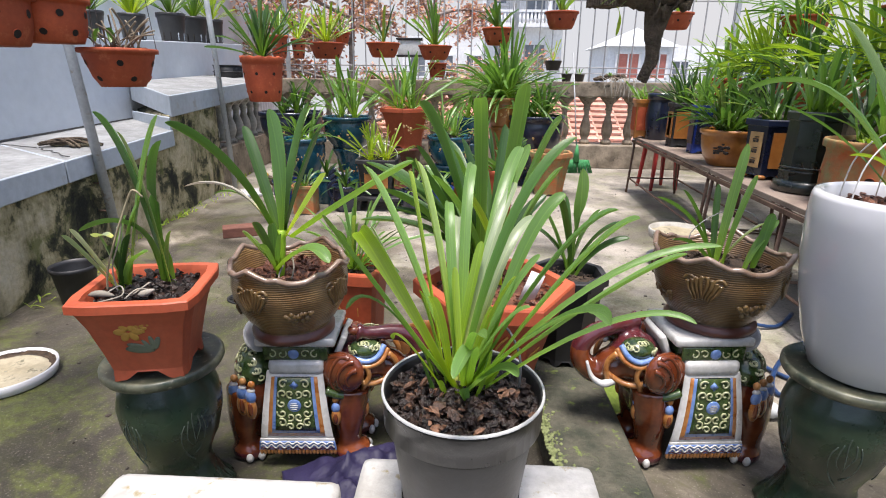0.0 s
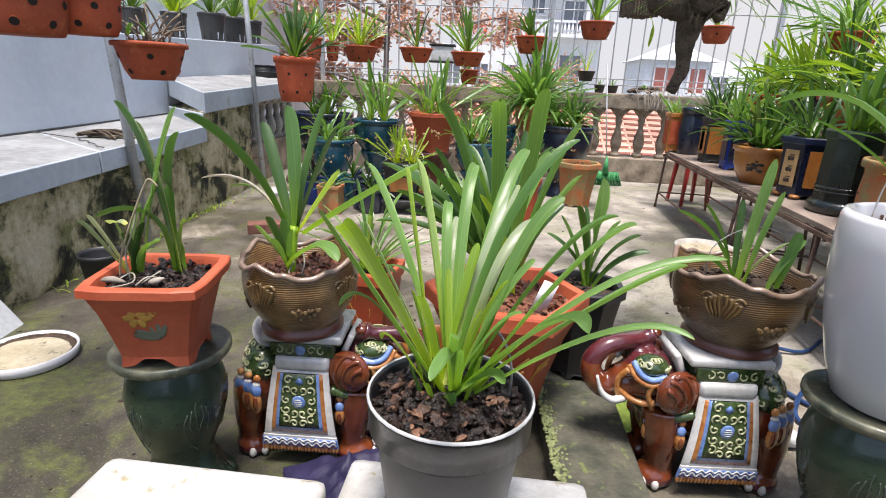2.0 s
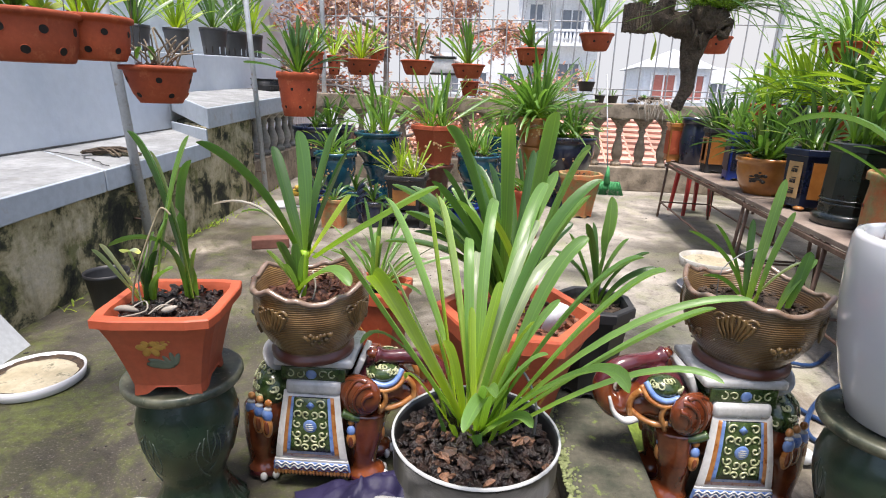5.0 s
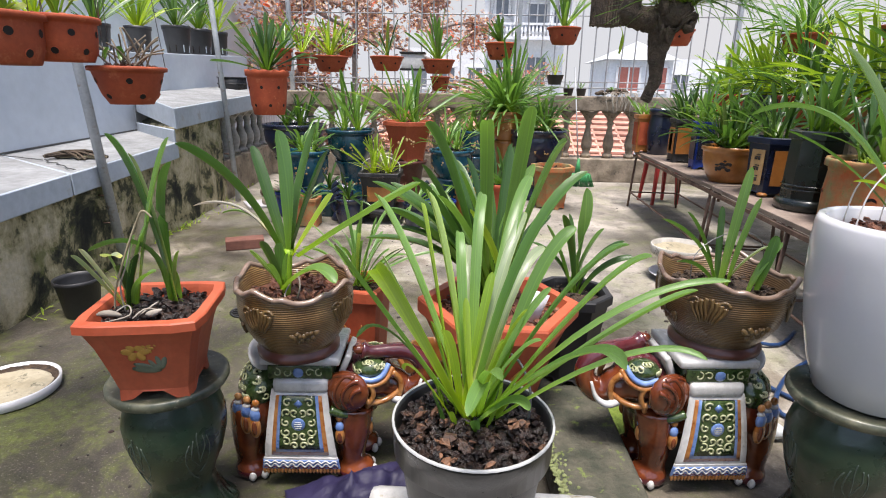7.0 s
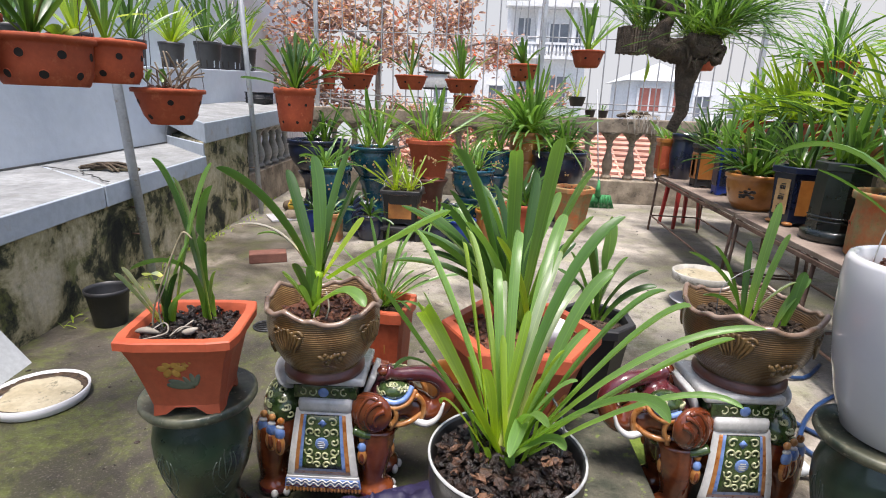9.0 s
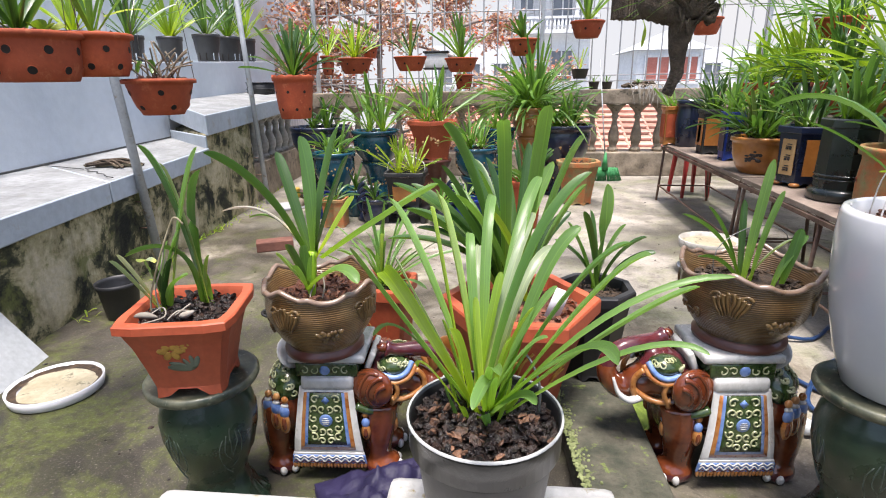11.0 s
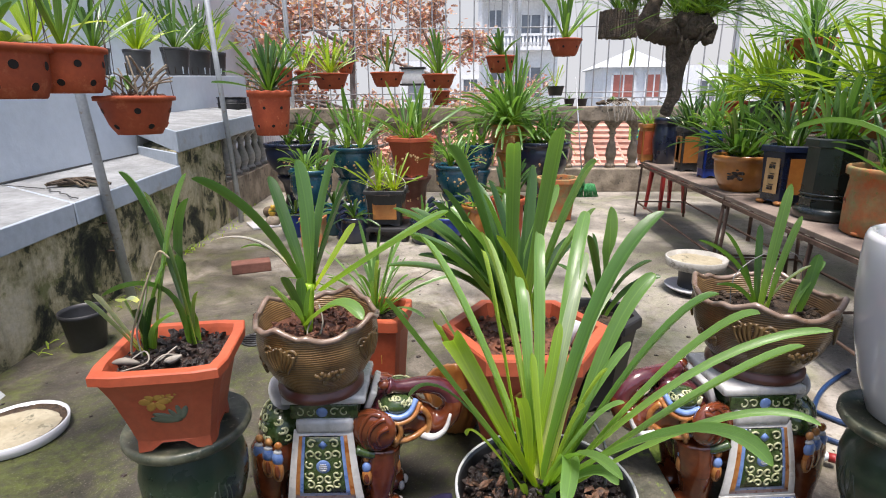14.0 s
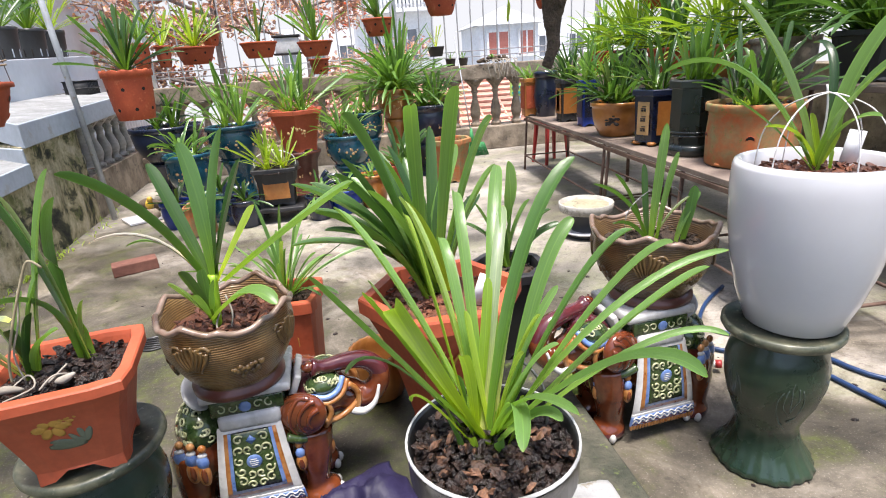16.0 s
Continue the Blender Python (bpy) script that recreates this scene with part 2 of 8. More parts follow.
M = {
    "floor": floor_mat(), "moss_wall": moss_wall_mat(), "ribbed": ribbed_mat(), "ribbed_dark": ribbed_mat("dark_brown_glaze", 0.62),
    "stained": mat("stained_concrete", (0.15, 0.120, 0.088), (0.43, 0.355, 0.270), 5.4, 0.9, 40, 0.5, 0.01, speck=(0.07, 0.065, 0.05)),
    "kerb": mat("green_kerb", (0.035, 0.040, 0.025), (0.12, 0.11, 0.080), 9.0, 0.85, 50, 0.8, 0.012, speck=(0.13, 0.17, 0.04), grit=0.6),
    "white_wall": mat("pale_grey_paint", (0.49, 0.535, 0.59), (0.56, 0.60, 0.65), 1.3, 0.6, 14, 0.3, 0.01, grit=0.14),
    "white_ledge": mat("dirty_white_paint", (0.38, 0.43, 0.49), (0.46, 0.51, 0.57), 2.2, 0.75, 18, 0.3, 0.008, speck=(0.34, 0.345, 0.34), grit=0.3),
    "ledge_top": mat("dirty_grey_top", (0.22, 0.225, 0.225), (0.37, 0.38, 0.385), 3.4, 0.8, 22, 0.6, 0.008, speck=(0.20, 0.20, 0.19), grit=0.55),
    "dead_cane": mat("grey_dead_cane", (0.16, 0.12, 0.08), (0.34, 0.28, 0.20), 12, 0.85, 60, 0.4),
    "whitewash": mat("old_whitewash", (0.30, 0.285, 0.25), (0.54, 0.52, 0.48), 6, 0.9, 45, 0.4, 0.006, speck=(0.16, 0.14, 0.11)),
    "crack": mat("black_crack", (0.05, 0.05, 0.05), (0.10, 0.10, 0.095), 9, 0.9, 60, 0.4),
    "pipe": mat("galvanised_pipe", (0.36, 0.38, 0.40), (0.50, 0.52, 0.54), 6, 0.5, 60, 0.1, metal=0.25, speck=(0.28, 0.24, 0.2)),
    "bar": mat("grey_bar", (0.34, 0.34, 0.35), (0.48, 0.48, 0.48), 5, 0.55, 60, 0.1, metal=0.4),
    "terracotta": mat("terracotta", (0.35, 0.058, 0.018), (0.46, 0.090, 0.030), 7, 0.75, 70, 0.25, 0.003, speck=(0.48, 0.125, 0.05), rnd=0.25),
    "red_glaze": mat("matt_red_clay", (0.42, 0.075, 0.03), (0.52, 0.115, 0.05), 5, 0.55, 60, 0.12, 0.003),
    "green_glaze": mat("dark_green_glaze", (0.011, 0.029, 0.017), (0.034, 0.062, 0.036), 6, 0.28, 45, 0.3, 0.004, coat=0.4, speck=(0.030, 0.045, 0.032)),
    "jar_glaze": mat("blackish_green_glaze", (0.010, 0.015, 0.014), (0.022, 0.030, 0.027), 5, 0.3, 45, 0.15, 0.004, coat=0.5),
    "green_worn": mat("worn_green_rim", (0.028, 0.040, 0.027), (0.18, 0.175, 0.115), 18, 0.45, 40, 0.25, 0.003, coat=0.2, speck=(0.27, 0.26, 0.20)),
    "incised": mat("incised_line", (0.06, 0.085, 0.068), (0.10, 0.125, 0.10), 20, 0.5, 60, 0.1),
    "blue_glaze": mat("teal_blue_glaze", (0.006, 0.055, 0.10), (0.012, 0.11, 0.16), 6, 0.28, 40, 0.1, coat=0.7, rnd=0.3),
    "navy": mat("navy_glaze", (0.007, 0.011, 0.03), (0.014, 0.022, 0.055), 6, 0.3, 40, 0.1, coat=0.6, rnd=0.2),
    "cobalt": mat("cobalt_plastic", (0.010, 0.03, 0.20), (0.016, 0.05, 0.28), 6, 0.35, 40, 0.05),
    "tan_panel": mat("tan_panel", (0.45, 0.27, 0.11), (0.58, 0.37, 0.17), 9, 0.5, 60, 0.1),
    "orange_glaze": mat("ochre_glaze", (0.34, 0.12, 0.025), (0.46, 0.19, 0.045), 6, 0.35, 40, 0.1, coat=0.5),
    "mossy_pot": mat("mossy_terracotta", (0.26, 0.23, 0.10), (0.50, 0.13, 0.04), 11, 0.85, 50, 0.4, 0.004, speck=(0.16, 0.19, 0.05)),
    "white_glaze": mat("white_glaze", (0.58, 0.58, 0.60), (0.62, 0.62, 0.64), 3, 0.22, 40, 0.0, 0.002, coat=0.5, grit=0.03),
    "styro": mat("foam", (0.38, 0.365, 0.33), (0.55, 0.54, 0.52), 9, 0.9, 60, 0.6, 0.004, speck=(0.26, 0.21, 0.10)),
    "black_plastic": mat("black_plastic", (0.014, 0.014, 0.016), (0.03, 0.03, 0.032), 6, 0.5, 50, 0.1),
    "dusty_plastic": mat("dusty_black_plastic", (0.012, 0.012, 0.013), (0.036, 0.036, 0.037), 5, 0.42, 70, 0.1, speck=(0.085, 0.085, 0.083)),
    "band_plastic": mat("black_band", (0.010, 0.010, 0.011), (0.022, 0.022, 0.023), 6, 0.30, 80, 0.15, speck=(0.05, 0.05, 0.05)),
    "rim_light": mat("dusty_rim", (0.38, 0.38, 0.37), (0.55, 0.55, 0.54), 8, 0.5, 60, 0.1),
    "bark": mat("pine_bark", (0.005, 0.0035, 0.003), (0.038, 0.018, 0.011), 60, 0.42, 220, 1.0, 0.004, rnd=1.0),
    "bark_red": mat("red_bark", (0.07, 0.022, 0.011), (0.26, 0.095, 0.048), 60, 0.55, 200, 0.9, 0.004, rnd=0.9),
    "bark_loose": mat("brown_bark", (0.030, 0.014, 0.008), (0.24, 0.115, 0.062), 70, 0.5, 200, 0.9, 0.004, rnd=1.0),
    "soil": mat("dark_soil", (0.025, 0.016, 0.010), (0.10, 0.062, 0.036), 40, 0.95, 110, 1.0, 0.012),
    "wood_dark": mat("weathered_driftwood", (0.045, 0.031, 0.021), (0.15, 0.108, 0.072), 11, 0.9, 50, 1.0, 0.014, speck=(0.09, 0.09, 0.045)),
    "board": mat("weathered_board", (0.17, 0.125, 0.10), (0.30, 0.235, 0.19), 4, 0.8, 60, 0.4, 0.004),
    "rust": mat("rusty_steel", (0.10, 0.055, 0.04), (0.24, 0.16, 0.12), 8, 0.75, 60, 0.3, metal=0.3),
    "red_plastic": mat("red_plastic", (0.30, 0.022, 0.022), (0.38, 0.035, 0.03), 6, 0.45, 50, 0.05),
    "brick": mat("fired_brick", (0.13, 0.050, 0.034), (0.23, 0.10, 0.07), 9, 0.9, 60, 0.6, 0.005),
    "el_brown": mat("brown_elephant_glaze", (0.085, 0.016, 0.007), (0.24, 0.062, 0.018), 10, 0.16, 50, 0.08, coat=0.9),
    "el_purple": mat("purple_brown_glaze", (0.075, 0.012, 0.016), (0.13, 0.03, 0.035), 12, 0.22, 50, 0.08, coat=0.9),
    "el_white": mat("white_enamel", (0.52, 0.51, 0.48), (0.66, 0.65, 0.63), 9, 0.28, 50, 0.05, coat=0.7),
    "el_green": mat("dark_green_enamel", (0.018, 0.040, 0.010), (0.060, 0.095, 0.028), 30, 0.25, 60, 0.1, coat=0.7),
    "el_scroll": mat("pale_green_enamel", (0.36, 0.38, 0.19), (0.52, 0.52, 0.33), 30, 0.3, 60, 0.1, coat=0.6),
    "el_blue": mat("blue_enamel", (0.10, 0.19, 0.46), (0.22, 0.33, 0.60), 35, 0.3, 60, 0.1, coat=0.6),
    "el_orange": mat("orange_enamel", (0.32, 0.10, 0.015), (0.50, 0.24, 0.08), 30, 0.3, 60, 0.1, coat=0.6),
    "gold": mat("ochre_relief", (0.42, 0.20, 0.03), (0.58, 0.32, 0.06), 12, 0.5, 60, 0.1),
    "grey_leaf": mat("grey_green_relief", (0.10, 0.12, 0.075), (0.17, 0.19, 0.13), 12, 0.5, 60, 0.1),
    "pot_rim": mat("mauve_grey_glaze", (0.15, 0.09, 0.055), (0.33, 0.24, 0.19), 10, 0.3, 50, 0.1, coat=0.6),
    "relief": mat("olive_relief", (0.085, 0.045, 0.015), (0.24, 0.15, 0.055), 18, 0.38, 60, 0.1, coat=0.5),
    "red_foot": mat("red_brown_foot", (0.10, 0.03, 0.02), (0.19, 0.065, 0.045), 10, 0.4, 50, 0.1, coat=0.3),
    "root": mat("silver_root", (0.24, 0.21, 0.17), (0.42, 0.38, 0.32), 20, 0.85, 60, 0.3),
    "cane": mat("old_cane", (0.22, 0.18, 0.10), (0.36, 0.31, 0.20), 20, 0.7, 60, 0.3),
    "paper": mat("white_tag", (0.66, 0.67, 0.69), (0.74, 0.75, 0.76), 5, 0.7, 40, 0.02),
    "tag_blue": mat("faint_print", (0.32, 0.42, 0.62), (0.4, 0.5, 0.68), 5, 0.7, 40, 0.02),
    "wire_white": mat("white_wire", (0.60, 0.58, 0.56), (0.72, 0.70, 0.68), 30, 0.6, 60, 0.1),
    "wire": mat("thin_grey_wire", (0.16, 0.16, 0.16), (0.26, 0.26, 0.26), 30, 0.5, 60, 0.1, metal=0.5),
    "hose": mat("blue_hose", (0.012, 0.035, 0.10), (0.02, 0.055, 0.15), 30, 0.35, 60, 0.05),
    "purple": mat("purple_cloth", (0.008, 0.006, 0.032), (0.017, 0.012, 0.056), 6, 0.65, 120, 0.3),
    "sheet_metal": mat("white_sheet_metal", (0.48, 0.50, 0.51), (0.58, 0.60, 0.61), 4, 0.4, 40, 0.1, metal=0.2),
    "crust": mat("dried_crust", (0.30, 0.255, 0.165), (0.44, 0.39, 0.28), 9, 0.95, 60, 0.5, 0.006, speck=(0.13, 0.12, 0.08)),
    "broom_green": mat("green_bristle", (0.03, 0.22, 0.07), (0.06, 0.34, 0.12), 20, 0.6, 60, 0.2),
    "clear": mat("cloudy_bottle", (0.62, 0.65, 0.64), (0.72, 0.74, 0.73), 6, 0.15, 50, 0.05),
    "hole": mat("dark_hole", (0.012, 0.008, 0.006), (0.02, 0.014, 0.01), 6, 0.9, 50, 0.1),
    "facade": mat("white_facade", (0.78, 0.79, 0.80), (0.84, 0.84, 0.85), 0.5, 0.8, 8, 0.05),
    "facade_grey": mat("grey_facade", (0.72, 0.75, 0.79), (0.80, 0.82, 0.85), 0.5, 0.8, 8, 0.05),
    "glass_dark": mat("dark_window", (0.16, 0.18, 0.21), (0.24, 0.26, 0.30), 1.5, 0.12, 8, 0.0),
    "shutter": mat("red_brown_shutter", (0.50, 0.17, 0.13), (0.60, 0.24, 0.19), 2, 0.6, 10, 0.1),
    "roof_grey": mat("grey_roof", (0.48, 0.51, 0.54), (0.58, 0.61, 0.64), 1, 0.7, 10, 0.2),
    "roof_tile": mat("red_roof_tile", (0.50, 0.22, 0.15), (0.66, 0.40, 0.32), 3, 0.85, 20, 0.3, 0.01, rnd=0.4),
    "land": mat("town_ground", (0.20, 0.20, 0.19), (0.32, 0.32, 0.30), 0.2, 0.95, 3, 0.1),
    "trunk_far": mat("grey_tree_bark", (0.20, 0.16, 0.14), (0.34, 0.29, 0.26), 5, 0.9, 30, 0.6, 0.02),
    "leaf_red": leaf_mat("almond_leaf", (0.30, 0.17, 0.14), (0.46, 0.34, 0.30), (0.70, 0.13, 0.05), 0.5, (1.2, 1.0, 0.9)),
    "leaf_dry": leaf_mat("dry_leaf", (0.50, 0.46, 0.38), (0.62, 0.58, 0.50), (0.66, 0.62, 0.52), 0.7, (1.0, 0.95, 0.85)),
    "leaf_main": leaf_mat("fresh_leaf", (0.075, 0.17, 0.038), (0.165, 0.305, 0.080), (0.30, 0.42, 0.13)),
    "leaf_yellow": leaf_mat("yellow_green_leaf", (0.19, 0.31, 0.03), (0.29, 0.41, 0.055), (0.42, 0.47, 0.10)),
    "leaf_mid": leaf_mat("green_leaf", (0.070, 0.165, 0.042), (0.160, 0.295, 0.075), (0.27, 0.36, 0.10), 0.3, (1.4, 1.5, 0.65)),
    "leaf_dark": leaf_mat("dark_leaf", (0.024, 0.064, 0.019), (0.068, 0.148, 0.040), (0.15, 0.20, 0.055)),
    "leaf_pale": leaf_mat("pale_striped_leaf", (0.20, 0.28, 0.15), (0.36, 0.43, 0.27), (0.5, 0.52, 0.36)),
    "moss": mat("bright_moss", (0.14, 0.21, 0.03), (0.24, 0.32, 0.05), 20, 0.95, 60, 0.8, 0.01),
    "moss_dull": mat("dull_moss", (0.12, 0.145, 0.05), (0.26, 0.29, 0.13), 30, 0.95, 80, 0.8, 0.01),
    "peach": mat("yellow_figure_glaze", (0.50, 0.30, 0.03), (0.62, 0.40, 0.06), 20, 0.4, 60, 0.1),
    "sign_green": mat("green_yellow_sign", (0.45, 0.62, 0.12), (0.55, 0.7, 0.2), 3, 0.6, 20, 0.02),
    "teal_cloth": mat("teal_cloth", (0.03, 0.30, 0.28), (0.05, 0.40, 0.36), 3, 0.8, 20, 0.1),
}


haze, nt, b, co = start_mat("white_haze")
b.inputs["Base Color"].default_value = (0, 0, 0, 1)
b.inputs["Specular IOR Level"].default_value = 0
nt.links.new(ramp(nt, tex_noise(nt, 0.03, 3, 0.5, co), ((0.3, (0.86, 0.92, 1.0)), (0.7, (0.97, 0.98, 1.0)))), b.inputs["Emission Color"])
b.inputs["Emission Strength"].default_value = 0.31
M["haze"] = haze


# ---------------------------------------------------------------- mesh tools
def part(name, bm, material, parent=None, label="", smooth=True, kind=""):
    me = bpy.data.meshes.new(name)
    bm.normal_update()
    bm.to_mesh(me)
    bm.free()
    for m in material if isinstance(material, (list, tuple)) else (material,):
        me.materials.append(M[m])
    if smooth:
        me.shade_smooth()
    ob = new(name, me)
    if parent:
        ob.parent = parent
    return tagged(ob, label=label, kind=kind)


def thing(name, m, label, category, group="", kind=""):
    """An Empty at the base of a thing, which its parts hang under."""
    e = new(name)
    e.empty_display_size = 0.05
    e.matrix_world = m
    return tagged(e, label, category, group, kind)


def lathe(profile, seg=32, shape=None, close=True, bm=None, turn=0.0, mi=0):
    """A turned form. shape(angle, i) gives (radius factor, z shift); seg 4, 6 or 8 makes a faceted pot."""
    bm = bm or bmesh.new()
    rings = []
    for i, (r, z) in enumerate(profile):
        ring = []
        for k in range(seg):
            a = 2 * math.pi * k / seg + turn
            f, dz = shape(a, i) if shape else (1, 0)
            ring.append(bm.verts.new((r * f * math.cos(a), r * f * math.sin(a), z + dz)))
        rings.append(ring)
    for a, b in zip(rings, rings[1:]):
        for k in range(seg):
            f = bm.faces.new((a[k], a[(k + 1) % seg], b[(k + 1) % seg], b[k]))
            f.material_index = mi
    if close:
        for ring in (rings[0][::-1], rings[-1]):
            bm.faces.new(ring).material_index = mi
    return bm


def box(bm, c, size, rot=None, mi=0, bevel=0.0):
    m = Matrix.Translation(c) @ (rot or Matrix.Identity(4)) @ Matrix.Diagonal((*size, 1))
    made = bmesh.ops.create_cube(bm, size=1.0, matrix=m)["verts"]
    faces = {f for v in made for f in v.link_faces}
    if bevel:
        edges = {e for v in made for e in v.link_edges}
        out = bmesh.ops.bevel(bm, geom=list(edges), offset=bevel, segments=2, affect="EDGES", profile=0.6)
        faces = {f for v in out["verts"] for f in v.link_faces} | {f for f in faces if f.is_valid}
    for f in faces:
        f.material_index = mi
    return bm


def ball(bm, c, r, mi=0, u=16, v=10, rot=None):
    s = r if isinstance(r, tuple) else (r, r, r)
    m = Matrix.Translation(c) @ (rot or Matrix.Identity(4)) @ Matrix.Diagonal((*s, 1))
    for vert in bmesh.ops.create_uvsphere(bm, u_segments=u, v_segments=v, radius=1.0, matrix=m)["verts"]:
        for f in vert.link_faces:
            f.material_index = mi
    return bm


def tube(bm, pts, radius, seg=8, mi=0, smooth=4):
    """A round bar along points (a smooth curve through them if smooth > 0); radius: a number or a function of 0..1."""
    pts = [Vector(p) for p in pts]
    if smooth and len(pts) > 2:
        fine = []
        for i in range(len(pts) - 1):
            p0, p1, p2, p3 = pts[max(i - 1, 0)], pts[i], pts[i + 1], pts[min(i + 2, len(pts) - 1)]
            for k in range(smooth):
                t = k / smooth
                fine.append(0.5 * ((2 * p1) + (p2 - p0) * t + (2 * p0 - 5 * p1 + 4 * p2 - p3) * t * t + (3 * p1 - p0 - 3 * p2 + p3) * t ** 3))
        pts = fine + [pts[-1]]
    rings, n = [], None
    for i, p in enumerate(pts):
        d = (pts[min(i + 1, len(pts) - 1)] - pts[max(i - 1, 0)]).normalized()
        n = (n - d * n.dot(d)).normalized() if n else d.orthogonal().normalized()
        b = d.cross(n)
        r = radius(i / (len(pts) - 1)) if callable(radius) else radius
        rings.append([bm.verts.new(p + r * (math.cos(2 * math.pi * k / seg) * n + math.sin(2 * math.pi * k / seg) * b)) for k in range(seg)])
    for a, b in zip(rings, rings[1:]):
        for k in range(seg):
            bm.faces.new((a[k], a[(k + 1) % seg], b[(k + 1) % seg], b[k])).material_index = mi
    bm.faces.new(rings[0][::-1]).material_index = mi
    bm.faces.new(rings[-1]).material_index = mi
    return bm


def leaf(bm, p0, p1, p2, width, seg=9, fold=0.28, twist=0.0):
    """A folded strap leaf along a bent line p0, p1, p2, narrow at its foot, widest past the middle, tapering to its tip."""
    p0, p1, p2 = Vector(p0), Vector(p1), Vector(p2)
    uv = bm.loops.layers.uv.verify()
    rows = []
    for i in range(seg + 1):
        t = 1 - (1 - i / seg) ** 1.5
        p = (1 - t) ** 2 * p0 + 2 * t * (1 - t) * p1 + t * t * p2
        d = (2 * (1 - t) * (p1 - p0) + 2 * t * (p2 - p1)).normalized()
        side = d.cross(Vector((0, 0, 1)))
        side = side.normalized() if side.length > 0.05 else Vector((math.cos(twist), math.sin(twist), 0))
        side = Matrix.Rotation(twist + 0.35 * t, 3, d) @ side
        up = side.cross(d)
        w = width * 0.5 * (0.5 + 0.5 * math.sin(math.pi * min(t * 0.85, 0.5))) * max(0.03, 1 - t ** 16) ** 0.62
        rows.append([bm.verts.new(p - side * w + up * fold * w), bm.verts.new(p - up * 0.12 * w), bm.verts.new(p + side * w + up * fold * w)])
    for i in range(seg):
        for k in range(2):
            f = bm.faces.new((rows[i][k], rows[i][k + 1], rows[i + 1][k + 1], rows[i + 1][k]))
            for lp, (u, v) in zip(f.loops, ((k, i), (k + 1, i), (k + 1, i + 1), (k, i + 1))):
                lp[uv].uv = (u / 2, v / seg)
    return bm


def bent(rng, base, az, elev, length, sag):
    """The three points of a leaf that leaves its base at an azimuth and elevation and sags towards its tip."""
    out = Vector((math.cos(az), math.sin(az), 0))
    d = out * math.cos(elev) + Vector((0, 0, 1)) * math.sin(elev)
    p0 = Vector(base)
    p1 = p0 + d * length * 0.55
    p2 = p0 + d * length * (1 - 0.25 * sag) + out * length * 0.15 * sag - Vector((0, 0, 1)) * length * 0.55 * sag
    return p0, p1, p2


def tuft(parent, rng, base, n, length, width, elev=(45, 86), sag=0.35, material="leaf_mid", spread=0.02, joined=False, fans=1, az0=None, arc=360.0):
    """A clump of strap leaves; each leaf is a part of its own unless joined."""
    all_bm = bmesh.new() if joined else None
    for i in range(n):
        k = i % fans
        ca = 2 * math.pi * k / fans + rng.uniform(-0.3, 0.3)
        b = Vector(base) + (Vector((math.cos(ca), math.sin(ca), 0)) * spread * (1 if fans > 1 else 0)) + Vector((rng.uniform(-1, 1), rng.uniform(-1, 1), 0)) * spread * 0.35
        az = rng.uniform(0, 2 * math.pi) if az0 is None else radians(az0 + rng.uniform(-arc / 2, arc / 2))
        e = radians(rng.uniform(*elev))
        ln = length * rng.uniform(0.62, 1.08)
        pts = bent(rng, b, az, e, ln, sag * rng.uniform(0.3, 1.5) * (1.2 - 0.5 * math.sin(e)))
        w = width * rng.uniform(0.75, 1.15)
        if joined:
            leaf(all_bm, *pts, w, 7, 0.28, rng.uniform(-0.5, 0.5))
        else:
            part("leaf", leaf(bmesh.new(), *pts, w, 9, 0.28, rng.uniform(-0.5, 0.5)), material, parent)
    if joined:
        part("foliage", all_bm, material, parent)


def chips(bm, rng, radius, z, n, size, dome=0.01, square=False, mi=0):
    """Chips of bark heaped over a disc or a square."""
    for i in range(n):
        if square:
            x, y = rng.uniform(-radius, radius), rng.uniform(-radius, radius)
        else:
            a, q = rng.uniform(0, 2 * math.pi), radius * math.sqrt(rng.random())
            x, y = q * math.cos(a), q * math.sin(a)
        h = z + dome * (1 - (x * x + y * y) / (radius * radius)) + rng.uniform(-0.3, 0.6) * size
        s = size * rng.uniform(0.45, 1.25)
        r = Euler((rng.uniform(-0.7, 0.7), rng.uniform(-0.7, 0.7), rng.uniform(0, 6.3))).to_matrix().to_4x4()
        m = Matrix.Translation((x, y, h)) @ r @ Matrix.Diagonal((s, s * rng.uniform(0.45, 0.9), s * rng.uniform(0.22, 0.5), 1))
        vs = bmesh.ops.create_icosphere(bm, subdivisions=1, radius=0.62, matrix=m)["verts"]
        for v in vs:
            v.co += Vector((rng.uniform(-1, 1), rng.uniform(-1, 1), rng.uniform(-1, 1))) * s * 0.2
            for f in v.link_faces:
                f.material_index = mi
    return bm


def fill(parent, rng, radius, z, material="soil", n=60, size=0.018, square=False, label="", turn=0.0):
    """The bark or soil in a pot: a domed bed with chips on it."""
    bm = lathe([(radius * 1.35 if square else radius, z - 0.012), (radius * 0.6, z - 0.002), (0.004, z + 0.004)], 4 if square else 20, turn=math.pi / 4 + turn if square else 0)
    chips(bm, rng, radius * 0.93, z - 0.004, n, size, 0.008, square)
    return part("potting_bark" if material != "soil" else "soil", bm, material, parent, label, smooth=False)


